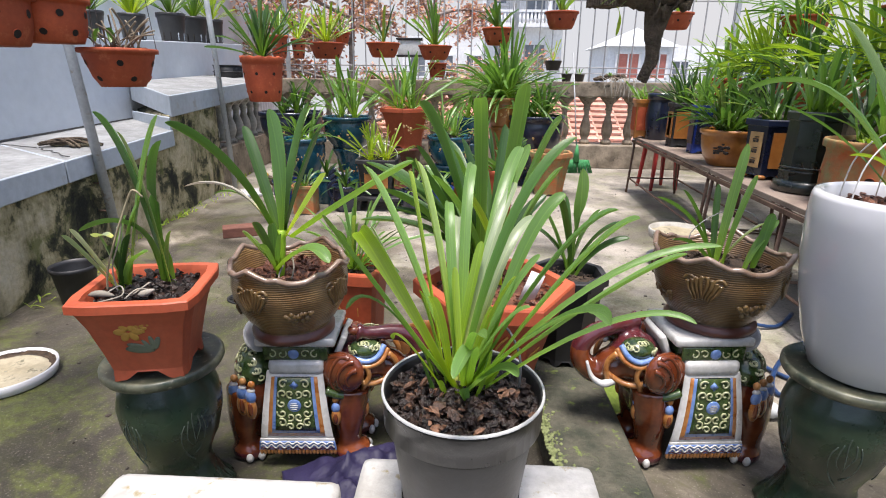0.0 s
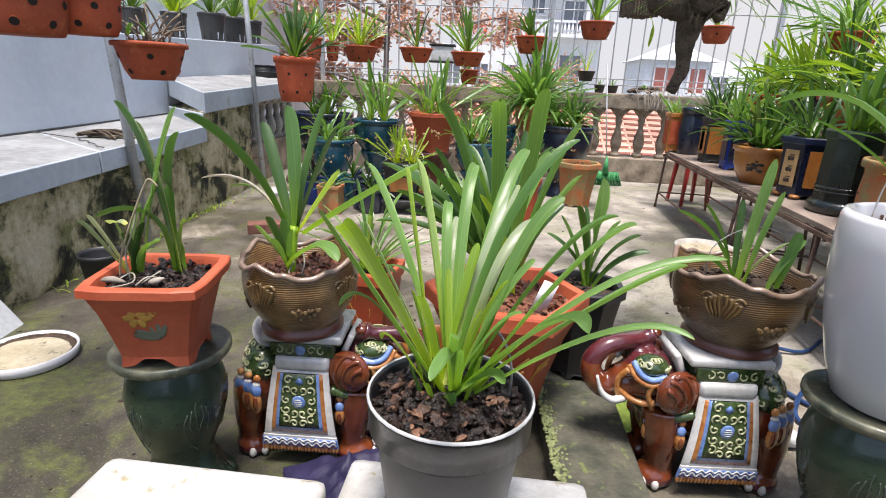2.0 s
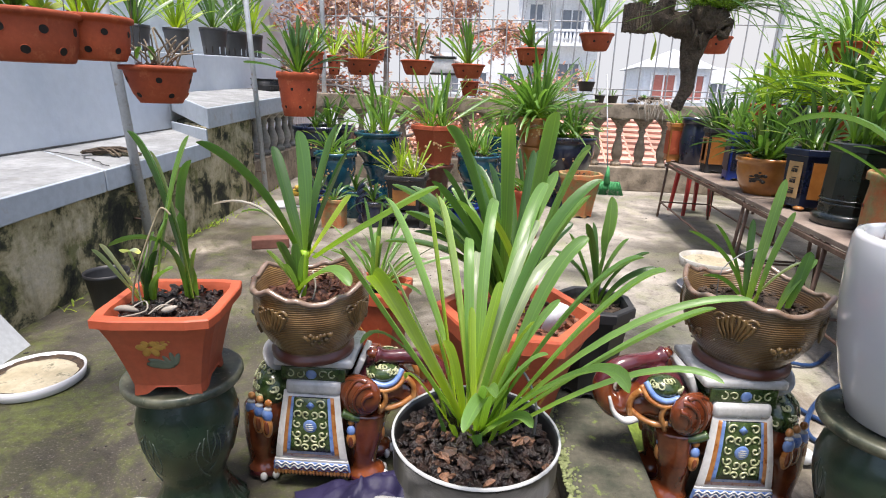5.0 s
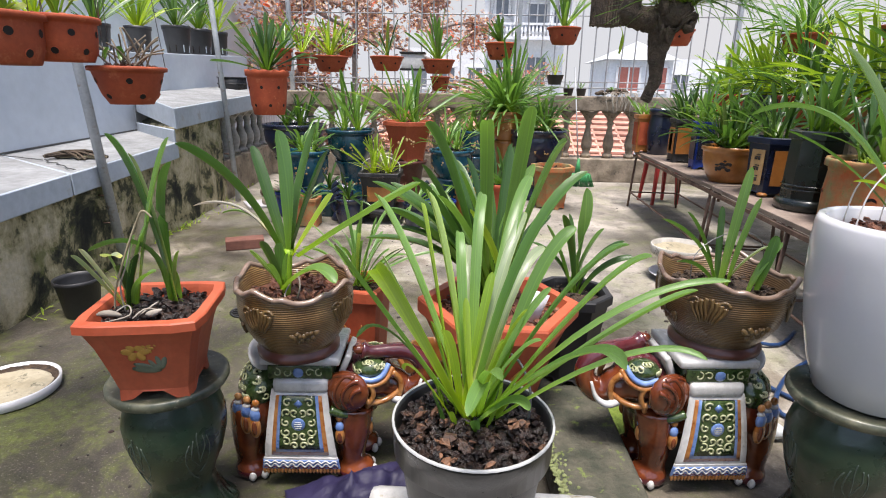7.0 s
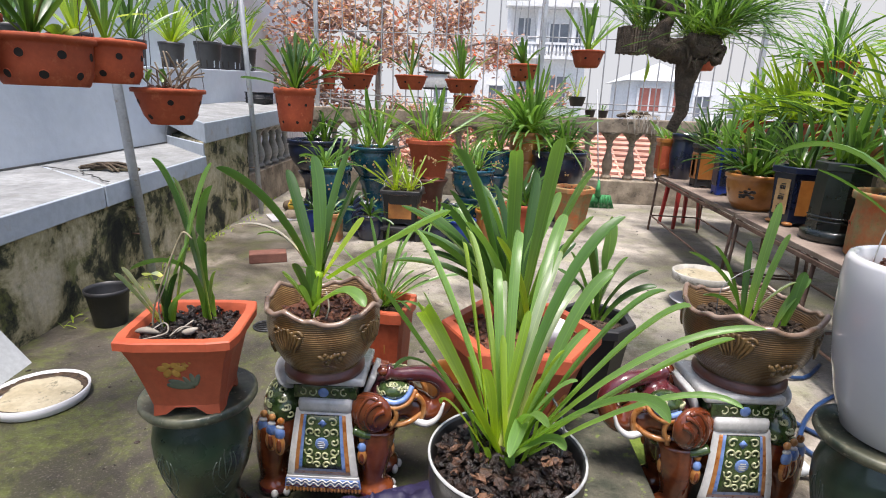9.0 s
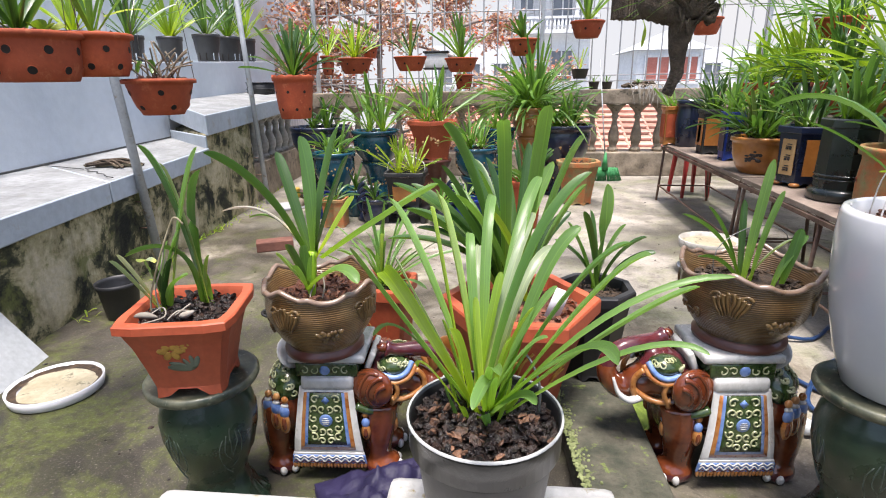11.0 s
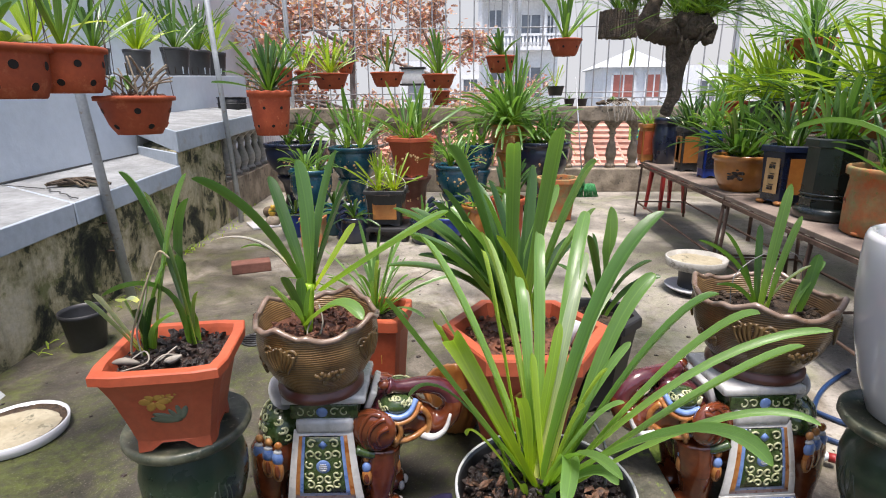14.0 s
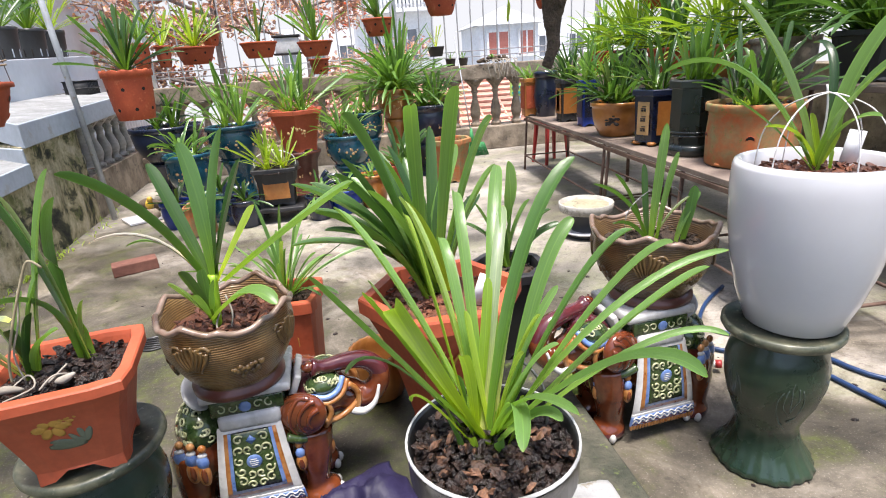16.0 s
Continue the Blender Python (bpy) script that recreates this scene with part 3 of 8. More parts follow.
# ---------------------------------------------------------------- the large structure
def slab(name, corners, z0, z1, material, label, category, tilt=None, parent=None, top=None):
    """A block over four plan corners; tilt gives each corner's rise of the top and the underside."""
    bm = bmesh.new()
    tilt = tilt or (0, 0, 0, 0)
    lo = [bm.verts.new((x, y, z0 + t)) for (x, y), t in zip(corners, tilt)]
    hi = [bm.verts.new((x, y, z1 + t)) for (x, y), t in zip(corners, tilt)]
    bm.faces.new(hi)
    bm.faces.new(lo[::-1])
    for k in range(4):
        bm.faces.new((lo[k], lo[(k + 1) % 4], hi[(k + 1) % 4], hi[k]))
    bmesh.ops.bevel(bm, geom=list(bm.edges), offset=0.006, segments=1, affect="EDGES")
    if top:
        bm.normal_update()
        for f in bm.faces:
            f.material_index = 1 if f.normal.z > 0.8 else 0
    ob = part(name, bm, (material, top) if top else material, parent, smooth=False)
    return ob if parent else tagged(ob, label, category, "", "structure")


LEFT = pose(-2.12, 1.8, 0, 0, 0, 5.14)


def left(d, s):
    """A plan point of the left-hand wall: d metres behind its face, s metres along it."""
    p = LEFT @ Vector((-d, s, 0))
    return (p.x, p.y)


bm = bmesh.new()
for sx, sy in ((-1, -1), (1, -1), (1, 1), (-1, 1)):
    bm.verts.new((sx * 2000, sy * 2000, -3.4))
bm.faces.new(bm.verts)
tagged(part("ground", bm, "land", smooth=False), "grey built-up ground far below the terrace", "ground", "", "structure")

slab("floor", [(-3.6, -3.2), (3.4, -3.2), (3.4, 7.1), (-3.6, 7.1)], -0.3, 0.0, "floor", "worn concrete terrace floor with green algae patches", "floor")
slab("kerb", [(0.325, 0.45), (0.54, 0.45), (0.522, 1.72), (0.245, 1.72)], 0.0, 0.10, "kerb", "raised concrete strip with mossy green edge", "kerb")

# left-hand mossy wall with its white-painted ledges
slab("wall_left", [left(0, -4.2), left(0, 3.05), left(0.9, 3.05), left(0.9, -4.2)], -0.2, 0.51, "moss_wall",
     "low rendered wall stained black and green with moss", "wall", (-0.115, 0.084, 0.084, -0.115))
slab("wall_left_upper", [left(0.004, 2.03), left(0.004, 3.05), left(0.62, 3.05), left(0.62, 2.79)], 0.4, 0.79, "moss_wall",
     "rendered wall end stained with moss under the upper ledge", "wall", (0.0, 0.035, 0.035, 0.0))
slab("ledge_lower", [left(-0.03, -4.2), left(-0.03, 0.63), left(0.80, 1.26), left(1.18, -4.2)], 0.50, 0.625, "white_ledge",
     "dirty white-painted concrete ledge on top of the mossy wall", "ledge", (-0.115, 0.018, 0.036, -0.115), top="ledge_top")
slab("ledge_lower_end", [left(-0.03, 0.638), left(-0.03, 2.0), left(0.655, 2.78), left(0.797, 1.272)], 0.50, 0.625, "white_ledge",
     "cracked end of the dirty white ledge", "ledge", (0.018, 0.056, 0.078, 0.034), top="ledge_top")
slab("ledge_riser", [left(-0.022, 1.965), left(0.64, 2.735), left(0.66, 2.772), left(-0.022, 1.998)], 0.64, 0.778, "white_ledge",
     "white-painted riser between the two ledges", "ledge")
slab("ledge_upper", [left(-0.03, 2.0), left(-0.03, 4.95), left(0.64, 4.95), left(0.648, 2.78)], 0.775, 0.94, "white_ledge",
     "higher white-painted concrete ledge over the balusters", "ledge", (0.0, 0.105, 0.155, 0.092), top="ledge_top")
slab("wall_white", [left(1.2, -4.2), left(0.665, 2.78), left(1.4, 2.78), left(1.4, -4.2)], -0.3, 1.21, "white_wall",
     "pale grey painted wall with a flat top", "wall", (-0.1, 0.175, 0.175, -0.1))
slab("wall_white_far", [left(0.665, 2.78), left(0.65, 6.2), left(1.4, 6.2), left(1.4, 2.78)], -0.3, 1.21, "white_wall",
     "further stretch of the pale grey painted wall", "wall", (0.175, 0.31, 0.31, 0.175))
bm = bmesh.new()
rng = random.Random(13)
pts = []
for k in range(41):
    u = k / 40
    x, y = left(1.196 + (0.662 - 1.196) * u + rng.uniform(-0.006, 0.004), -4.2 + 6.98 * u)
    pts.append((x, y, 0.625 - 0.115 + (0.115 + 0.078) * u ** 0.92 + 0.004))
tube(bm, pts, 0.007, 5, smooth=1)
tagged(part("wall_joint", bm, "crack", smooth=False), "dark open joint between the ledge and the painted wall", "joint", "", "structure")
bm = bmesh.new()
for (d0, s0), (d1, s1) in (((0.78, 1.20), (0.36, 1.02)), ((0.36, 1.02), (-0.02, 0.70)), ((0.30, -0.6), (-0.02, -0.75)), ((1.0, -1.6), (0.4, -1.8)), ((0.62, 2.86), (0.60, 4.9))):
    pts = []
    for k in range(9):
        u = k / 8
        d, q = d0 + (d1 - d0) * u + rng.uniform(-0.02, 0.02) * (0 < k < 8), s0 + (s1 - s0) * u + rng.uniform(-0.012, 0.012)
        z = 0.94 + 0.105 * (q - 2.0) / 2.95 + 0.05 if q > 2.2 else 0.627 + 0.018 * (q + 4.2) / 4.83 * 7.4 - 0.115 if q < 0.6 else 0.627 + 0.03 + 0.022 * (q - 0.63)
        pts.append((*left(d, q), z - 0.001))
    tube(bm, pts, 0.0035, 4, smooth=1)
tagged(part("ledge_cracks", bm, "crack", smooth=False), "thin black cracks across the painted ledge", "cracks", "", "structure")
slab("wall_back_left", [left(1.4, -4.2), left(1.4, 9.4), left(1.55, 9.4), left(1.55, -4.2)], -3.4, 3.8, "white_wall",
     "tall pale grey painted house wall", "wall")

bm = bmesh.new()
n = 60
vs = []
for i in range(n + 1):
    s = 9.4 + 3.0 * i / n
    x, y = left(1.42 + (0.03 if i % 4 < 2 else 0.0), s)
    vs.append((bm.verts.new((x, y, -3.4)), bm.verts.new((x, y, 3.8)), bm.verts.new((x - 0.05, y, -3.4)), bm.verts.new((x - 0.05, y, 3.8))))
for a, b in zip(vs, vs[1:]):
    bm.faces.new((a[0], b[0], b[1], a[1]))
    bm.faces.new((a[2], a[3], b[3], b[2]))
    bm.faces.new((a[1], b[1], b[3], a[3]))
tagged(part("corrugated_wall", bm, "sheet_metal", smooth=False), "pale corrugated metal cladding at the wall's end", "cladding", "", "structure")

slab("baluster_plinth_left", [left(0, 3.05), left(0, 4.95), left(0.22, 4.95), left(0.22, 3.05)], 0, 0.385, "stained",
     "stained concrete plinth under the side balusters", "plinth")

BAL = [(0.060, 0), (0.060, 0.035), (0.038, 0.05), (0.05, 0.085), (0.062, 0.13), (0.058, 0.19), (0.040, 0.25), (0.028, 0.30), (0.030, 0.335), (0.045, 0.355), (0.033, 0.375), (0.042, 0.40), (0.085, 0.445), (0.118, 0.48)]


def baluster_mesh(h, material="stained"):
    bm = lathe([(r, z * h / 0.48) for r, z in BAL], 14)
    me = bpy.data.meshes.new("baluster")
    bm.to_mesh(me)
    bm.free()
    me.materials.append(M[material])
    me.shade_smooth()
    return me


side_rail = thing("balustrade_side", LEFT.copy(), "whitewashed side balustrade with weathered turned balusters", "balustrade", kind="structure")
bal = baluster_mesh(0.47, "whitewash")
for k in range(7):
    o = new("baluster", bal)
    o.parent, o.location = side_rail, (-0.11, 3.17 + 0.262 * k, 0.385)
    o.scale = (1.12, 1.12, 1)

back_rail = thing("balustrade_back", pose(0, 6.7, 0), "weathered concrete balustrade with turned balusters and a flat rail", "balustrade", kind="structure")
bm = bmesh.new()
box(bm, (0.45, 0.05, 0.145), (6.0, 0.42, 0.29), bevel=0.012)
part("plinth", bm, "stained", back_rail, smooth=False)
bm = bmesh.new()
box(bm, (0.45, 0.03, 0.97), (6.0, 0.26, 0.18), bevel=0.015)
part("rail", bm, "stained", back_rail, smooth=False)
bal = baluster_mesh(0.595)
for k in range(21):
    o = new("baluster", bal)
    o.parent, o.location = back_rail, (-2.33 + 0.278 * k, 0.03, 0.289)
    o.scale = (1.12, 1.12, 1)

grille = thing("steel_grille", pose(0, 6.82, 1.06), "tall grey steel grille of thin bars over the balustrade", "grille", kind="structure")
bar_me = bpy.data.meshes.new("bar")
bm = tube(bmesh.new(), [(0, 0, -0.02), (0, 0, 2.1)], 0.0085, 6, smooth=0)
bm.to_mesh(bar_me)
bm.free()
bar_me.materials.append(M["bar"])
rng = random.Random(11)
for k in range(33):
    o = new("bar", bar_me)
    o.parent, o.location = grille, (-2.12 + 0.168 * k, rng.uniform(-0.004, 0.004), 0)
    o.rotation_euler = (0, radians(rng.uniform(-0.8, 1.2)), 0)
for z in (0.10, 0.17, 0.95, 1.72):
    part("cross_bar", tube(bmesh.new(), [(-2.35, 0.012, z), (3.4, 0.012, z)], 0.007, 6, smooth=0), "bar", grille)
for x in (-2.3, 0.62, 3.3):
    bm = bmesh.new()
    box(bm, (x, 0.02, 1.05), (0.05, 0.05, 2.1), bevel=0.004)
    part("post", bm, "pipe", grille)

slab("wall_right", [(3.2, -3.2), (3.4, -3.2), (3.4, 6.9), (3.2, 6.9)], 0, 0.95, "stained", "stained low parapet wall behind the shelves", "wall")
# Added, out of view: closes the terrace, low so sky light reaches front faces.
slab("added_parapet", [(-3.6, -3.4), (3.4, -3.4), (3.4, -3.2), (-3.6, -3.2)], 0, 0.95, "stained", "added stained parapet wall behind the camera, unseen and kept low for sky light", "wall")


# ---------------------------------------------------------------- pots
def holes(parent, r, z, n, hr, turn=0.0, slope=0.0):
    """Round drain holes with a worn lip in a pot's side."""
    for k in range(n):
        a = 2 * math.pi * k / n + turn
        bm = lathe([(hr * 1.12, -0.002), (hr * 1.08, 0.0018), (hr, 0.0014), (hr * 0.97, -0.003)], 14, close=False)
        m = pose(r * math.cos(a), r * math.sin(a), z) @ Matrix.Rotation(a, 4, "Z") @ Matrix.Rotation(radians(90) + slope, 4, "Y")
        vs = [bm.verts.new((hr * math.cos(q * 0.524), hr * math.sin(q * 0.524), 0.0010)) for q in range(12)]
        bm.faces.new(vs).material_index = 1
        bm.transform(m)
        part("drain_hole", bm, ("terracotta", "hole"), parent)


def round_pot(parent, r, h, material, base=0.68, lip=0.012, wave=0.0, seg=36, wall=0.012, belly=0.0):
    """A turned pot with a rolled lip and a real wall; its foot stands at z 0."""
    rb = r * base
    mid = (r + rb) / 2 + belly * r
    prof = [(0.004, 0.0), (rb * 0.96, 0.0), (rb, 0.006), (rb + (mid - rb) * 0.62, h * 0.25), (mid, h * 0.5), (r - lip * 1.1 + belly * r * 0.35, h * 0.80),
            (r - lip, h * 0.865), (r, h * 0.88), (r + 0.001, h * 0.975), (r - 0.003, h), (r - wall, h), (r - wall - 0.003, h * 0.96), ((mid - wall) * 0.98, h * 0.5), (rb * 0.85, 0.02), (0.004, 0.018)]
    shape = (lambda a, i: (1, wave * math.sin(13 * a) if 6 < i < 11 else 0)) if wave else None
    return part("pot", lathe(prof, seg, shape, close=False), material, parent)


def faceted_pot(parent, r, h, material, sides=4, base=0.62, foot=0.03, wall=0.016, turn=None, lip=0.02, name="pot", flare=0.1):
    """A moulded pot with flat sides, an out-turned lip and cut-away feet."""
    turn = math.pi / sides if turn is None else turn
    sub = 6
    seg = sides * sub

    def shape(a, i):
        q = (a - turn) % (2 * math.pi / sides) - math.pi / sides
        flat = math.cos(math.pi / sides) / math.cos(q)
        edge = abs(q) / (math.pi / sides)
        f = min(flat, 0.93 + 0.0 * edge) if sides == 4 else flat
        dz = foot * (1 - max(0.0, (edge - 0.45) / 0.3)) if i in (0, 1) and edge < 0.75 else 0
        return f, dz

    rb = r * base
    prof = [(rb * 0.93, 0.0), (rb * 1.02, 0.0), (rb * 1.0, foot + 0.004), (rb + (r - lip - rb) * (0.36 - flare), h * 0.38), (rb + (r - lip - rb) * (0.70 - flare * 0.7), h * 0.68), (r - lip, h * 0.885),
            (r, h * 0.90), (r, h * 0.985), (r - 0.004, h), (r - wall - lip, h), (r - wall - lip - 0.004, h * 0.96), (rb * 0.95, 0.06), (0.005, 0.055)]
    bm = lathe(prof, seg, shape, close=False, turn=turn)
    ob = part(name, bm, material, parent, smooth=False)
    return ob


def saucer(parent, r, h, material, name="saucer"):
    return part(name, lathe([(0.004, 0), (r * 0.86, 0), (r, h), (r * 0.965, h), (r * 0.84, 0.012), (0.004, 0.012)], 32, close=False), material, parent)


def blobs(parent, r, z, a0, rng, material="tan_panel", n=9, spread=0.05, flat=0.5, name="relief_flower"):
    """A cluster of painted blossoms standing a little proud of a round pot's side."""
    bm = bmesh.new()
    for i in range(n):
        a = a0 + rng.uniform(-1, 1) * spread / r
        zz = z + rng.uniform(-0.5, 0.5) * spread
        s = rng.uniform(0.006, 0.014)
        ball(bm, (r * math.cos(a), r * math.sin(a), zz), (s * flat * 0.4, s, s), u=8, v=6, rot=Matrix.Rotation(a, 4, "Z"))
    return part(name, bm, material, parent)


def hang_wires(parent, r, zrim, top, n=3, x=0.0, y=0.0):
    for k in range(n):
        a = 2 * math.pi * k / n + 0.5
        part("hanging_wire", tube(bmesh.new(), [(r * math.cos(a), r * math.sin(a), zrim), (x, y, top - 0.02)], 0.0013, 5, smooth=0), "wire", parent)


# ---------------------------------------------------------------- the orchid in the black nursery pot
rng = random.Random(5)
for x0, x1, y1, lab in ((-0.475, -0.135, 0.27, "white foam box with a scuffed, stained lid"), (-0.115, 0.245, 0.325, "white foam box under the black nursery pot")):
    b = thing("foam_box", pose((x0 + x1) / 2, y1 - 0.17, 0), lab, "foam box", "foam boxes under the pot")
    bm = bmesh.new()
    box(bm, (0, 0, 0.24), (x1 - x0 - 0.02, 0.32, 0.48), bevel=0.012)
    part("body", bm, "styro", b)
    bm = bmesh.new()
    box(bm, (0, 0, 0.508), (x1 - x0, 0.34, 0.05), bevel=0.016)
    part("lid", bm, "styro", b)

main = thing("potted_orchid", pose(0.040, 0.233, 0.534), "strap-leaved orchid in a dusty black nursery pot of bark", "potted plant")
part("pot", lathe([(0.004, 0), (0.074, 0), (0.077, 0.004), (0.094, 0.135), (0.0955, 0.147), (0.094, 0.147), (0.092, 0.135), (0.075, 0.012), (0.004, 0.010)], 48, close=False), "dusty_plastic", main)
part("band", lathe([(0.0950, 0.143), (0.1035, 0.146), (0.1045, 0.183), (0.1055, 0.188), (0.1025, 0.189), (0.100, 0.184), (0.096, 0.143)], 48, close=False), "band_plastic", main, "smooth black upper band")
part("rim", lathe([(0.1060, 0.1875), (0.1055, 0.1900), (0.1030, 0.1905), (0.1025, 0.188)], 48, close=False), "rim_light", main, "pale dusty rolled rim")
for k in range(12):
    a = 2 * math.pi * k / 12
    bm = bmesh.new()
    box(bm, (0.0785 * math.cos(a), 0.0785 * math.sin(a), 0.018), (0.006, 0.012, 0.03), Matrix.Rotation(a, 4, "Z"))
    part("slot", bm, "hole", main)
bm = lathe([(0.098, 0.160), (0.06, 0.168), (0.004, 0.17)], 24)
chips(bm, rng, 0.096, 0.169, 900, 0.0125, 0.014)
part("potting_bark", bm, "bark", main, "dark wet chunks of pine bark", smooth=False)
chip_big = chips(bmesh.new(), rng, 0.092, 0.178, 60, 0.0135, 0.010)
part("loose_bark", chip_big, "bark_loose", main, "larger brown bark chunks", smooth=False, kind="stuff")
# leaf: tip, then the point it bends towards (or how far the bend rises), width, colour
TIPS = [
    ((-0.152, 0.304, 0.929), (-0.112, 0.270, 0.892), 0.021, "leaf_main"), ((-0.065, 0.121, 0.962), (-0.072, 0.178, 0.945), 0.022, "leaf_yellow"),
    ((-0.118, 0.428, 0.976), (-0.065, 0.332, 0.955), 0.022, "leaf_main"), ((-0.036, 0.300, 0.992), (-0.030, 0.262, 1.000), 0.012, "leaf_yellow"),
    ((-0.034, 0.365, 0.996), (-0.006, 0.300, 0.968), 0.022, "leaf_main"), ((0.014, 0.364, 0.937), (0.014, 0.299, 0.941), 0.016, "leaf_main"),
    ((0.027, 0.406, 0.905), (0.023, 0.320, 0.925), 0.014, "leaf_pale"), ((0.047, 0.416, 0.983), (0.033, 0.326, 0.988), 0.018, "leaf_main"),
    ((0.122, 0.467, 1.003), (0.080, 0.351, 0.978), 0.021, "leaf_main"), ((0.175, 0.312, 1.035), (0.086, 0.274, 0.983), 0.023, "leaf_main"),
    ((0.160, 0.279, 0.970), (0.107, 0.257, 0.947), 0.019, "leaf_main"),
]
TIPS_LOW = [
    ((0.217, 0.245, 0.959), (0.161, 0.240, 0.955), 0.018, "leaf_main"), ((0.217, 0.167, 0.969), (0.185, 0.201, 0.957), 0.016, "leaf_main"),
    ((0.342, 0.244, 0.918), (0.211, 0.240, 0.925), 0.011, "leaf_main"), ((0.284, 0.198, 0.922), (0.221, 0.216, 0.891), 0.018, "leaf_main"),
    ((0.292, 0.166, 0.853), (0.236, 0.201, 0.885), 0.009, "leaf_main"), ((0.155, 0.018, 0.919), (0.166, 0.126, 0.921), 0.016, "leaf_main"),
    ((0.030, 0.077, 0.829), (0.058, 0.150, 0.868), 0.018, "leaf_main"), ((0.057, 0.024, 0.901), (0.046, 0.140, 0.868), 0.012, "leaf_main"),
    ((0.103, 0.166, 0.780), (0.093, 0.201, 0.795), 0.014, "leaf_main"), ((-0.127, 0.308, 0.792), (-0.080, 0.272, 0.878), 0.010, "leaf_main"),
    ((-0.052, 0.242, 0.782), (-0.050, 0.239, 0.816), 0.009, "leaf_yellow"),
]
TIPS_INNER = [
    ((-0.085, 0.288, 0.922), (-0.068, 0.261, 0.904), 0.010, "leaf_pale"), ((-0.092, 0.295, 0.900), (-0.088, 0.265, 0.915), 0.018, "leaf_yellow"),
    ((0.000, 0.180, 0.870), (0.012, 0.200, 0.845), 0.015, "leaf_yellow"), ((0.137, 0.364, 0.917), (0.085, 0.300, 0.925), 0.016, "leaf_pale"),
    ((0.072, 0.200, 0.850), (0.062, 0.215, 0.830), 0.012, "leaf_yellow"), ((0.100, 0.225, 0.880), (0.075, 0.230, 0.850), 0.012, "leaf_yellow"),
    ((0.118, 0.215, 0.845), (0.090, 0.225, 0.840), 0.009, "leaf_main"), ((0.060, 0.300, 0.900), (0.050, 0.270, 0.860), 0.014, "leaf_yellow"),
    ((0.025, 0.280, 0.870), (0.025, 0.260, 0.830), 0.013, "leaf_yellow"), ((0.110, 0.400, 0.960), (0.075, 0.310, 0.930), 0.017, "leaf_pale"),
    ((-0.020, 0.270, 0.840), (-0.005, 0.255, 0.810), 0.012, "leaf_yellow"), ((0.130, 0.250, 0.900), (0.095, 0.240, 0.870), 0.011, "leaf_main"),
]


def tip_leaves(parent, tips, base, wide=1.0, scatter=0.016, rng=rng):
    """Leaves from a crown to given tips (world places), each bending by its own rise."""
    inv = parent.matrix_world.inverted()
    for tip, rise, w, col in tips:
        t = Vector(tip)
        b = Vector(base) + Vector((rng.uniform(-1, 1) * scatter, rng.uniform(-1, 1) * scatter, 0))
        b += Vector((t.x - b.x, t.y - b.y, 0)) * 0.06
        if isinstance(rise, tuple):
            c = Vector(rise)
        elif t.z > b.z + 0.1:
            flat = math.hypot(t.x - b.x, t.y - b.y)
            c = b.lerp(t, 0.5) + Vector(((b.x - t.x) * 0.20, (b.y - t.y) * 0.20, 0.6 * rise + 0.08 * flat)) + Vector((rng.uniform(-1, 1), rng.uniform(-1, 1), 0)) * 0.012
        else:
            c = b.lerp(t, 0.5) + Vector((0, 0, 0.8 * rise)) + Vector((rng.uniform(-1, 1), rng.uniform(-1, 1), 0)) * 0.008
        part("leaf", leaf(bmesh.new(), inv @ b, inv @ c, inv @ t, w * wide, 12, 0.55, rng.uniform(-0.5, 0.5)), col, parent)


for rows in (TIPS, TIPS_LOW, TIPS_INNER):
    tip_leaves(main, rows, (0.035, 0.240, 0.708), 0.88, 0.016)
for k in range(9):
    a = 2 * math.pi * k / 9
    x, y = 0.035 + 0.030 * math.cos(a), 0.240 + 0.022 * math.sin(a)
    tip_leaves(main, [((x + 0.022 * math.cos(a), y + 0.02 * math.sin(a), rng.uniform(0.74, 0.79)), 0.0, rng.uniform(0.009, 0.013), "leaf_main" if k % 2 else "leaf_yellow")], (x, y, 0.706), 1.0, 0.004)
part("wire_hook", tube(bmesh.new(), [(0.072, 0.01, 0.16), (0.074, 0.012, 0.22), (0.062, 0.03, 0.25), (0.05, 0.05, 0.255)], 0.0018, 6), "wire", main)


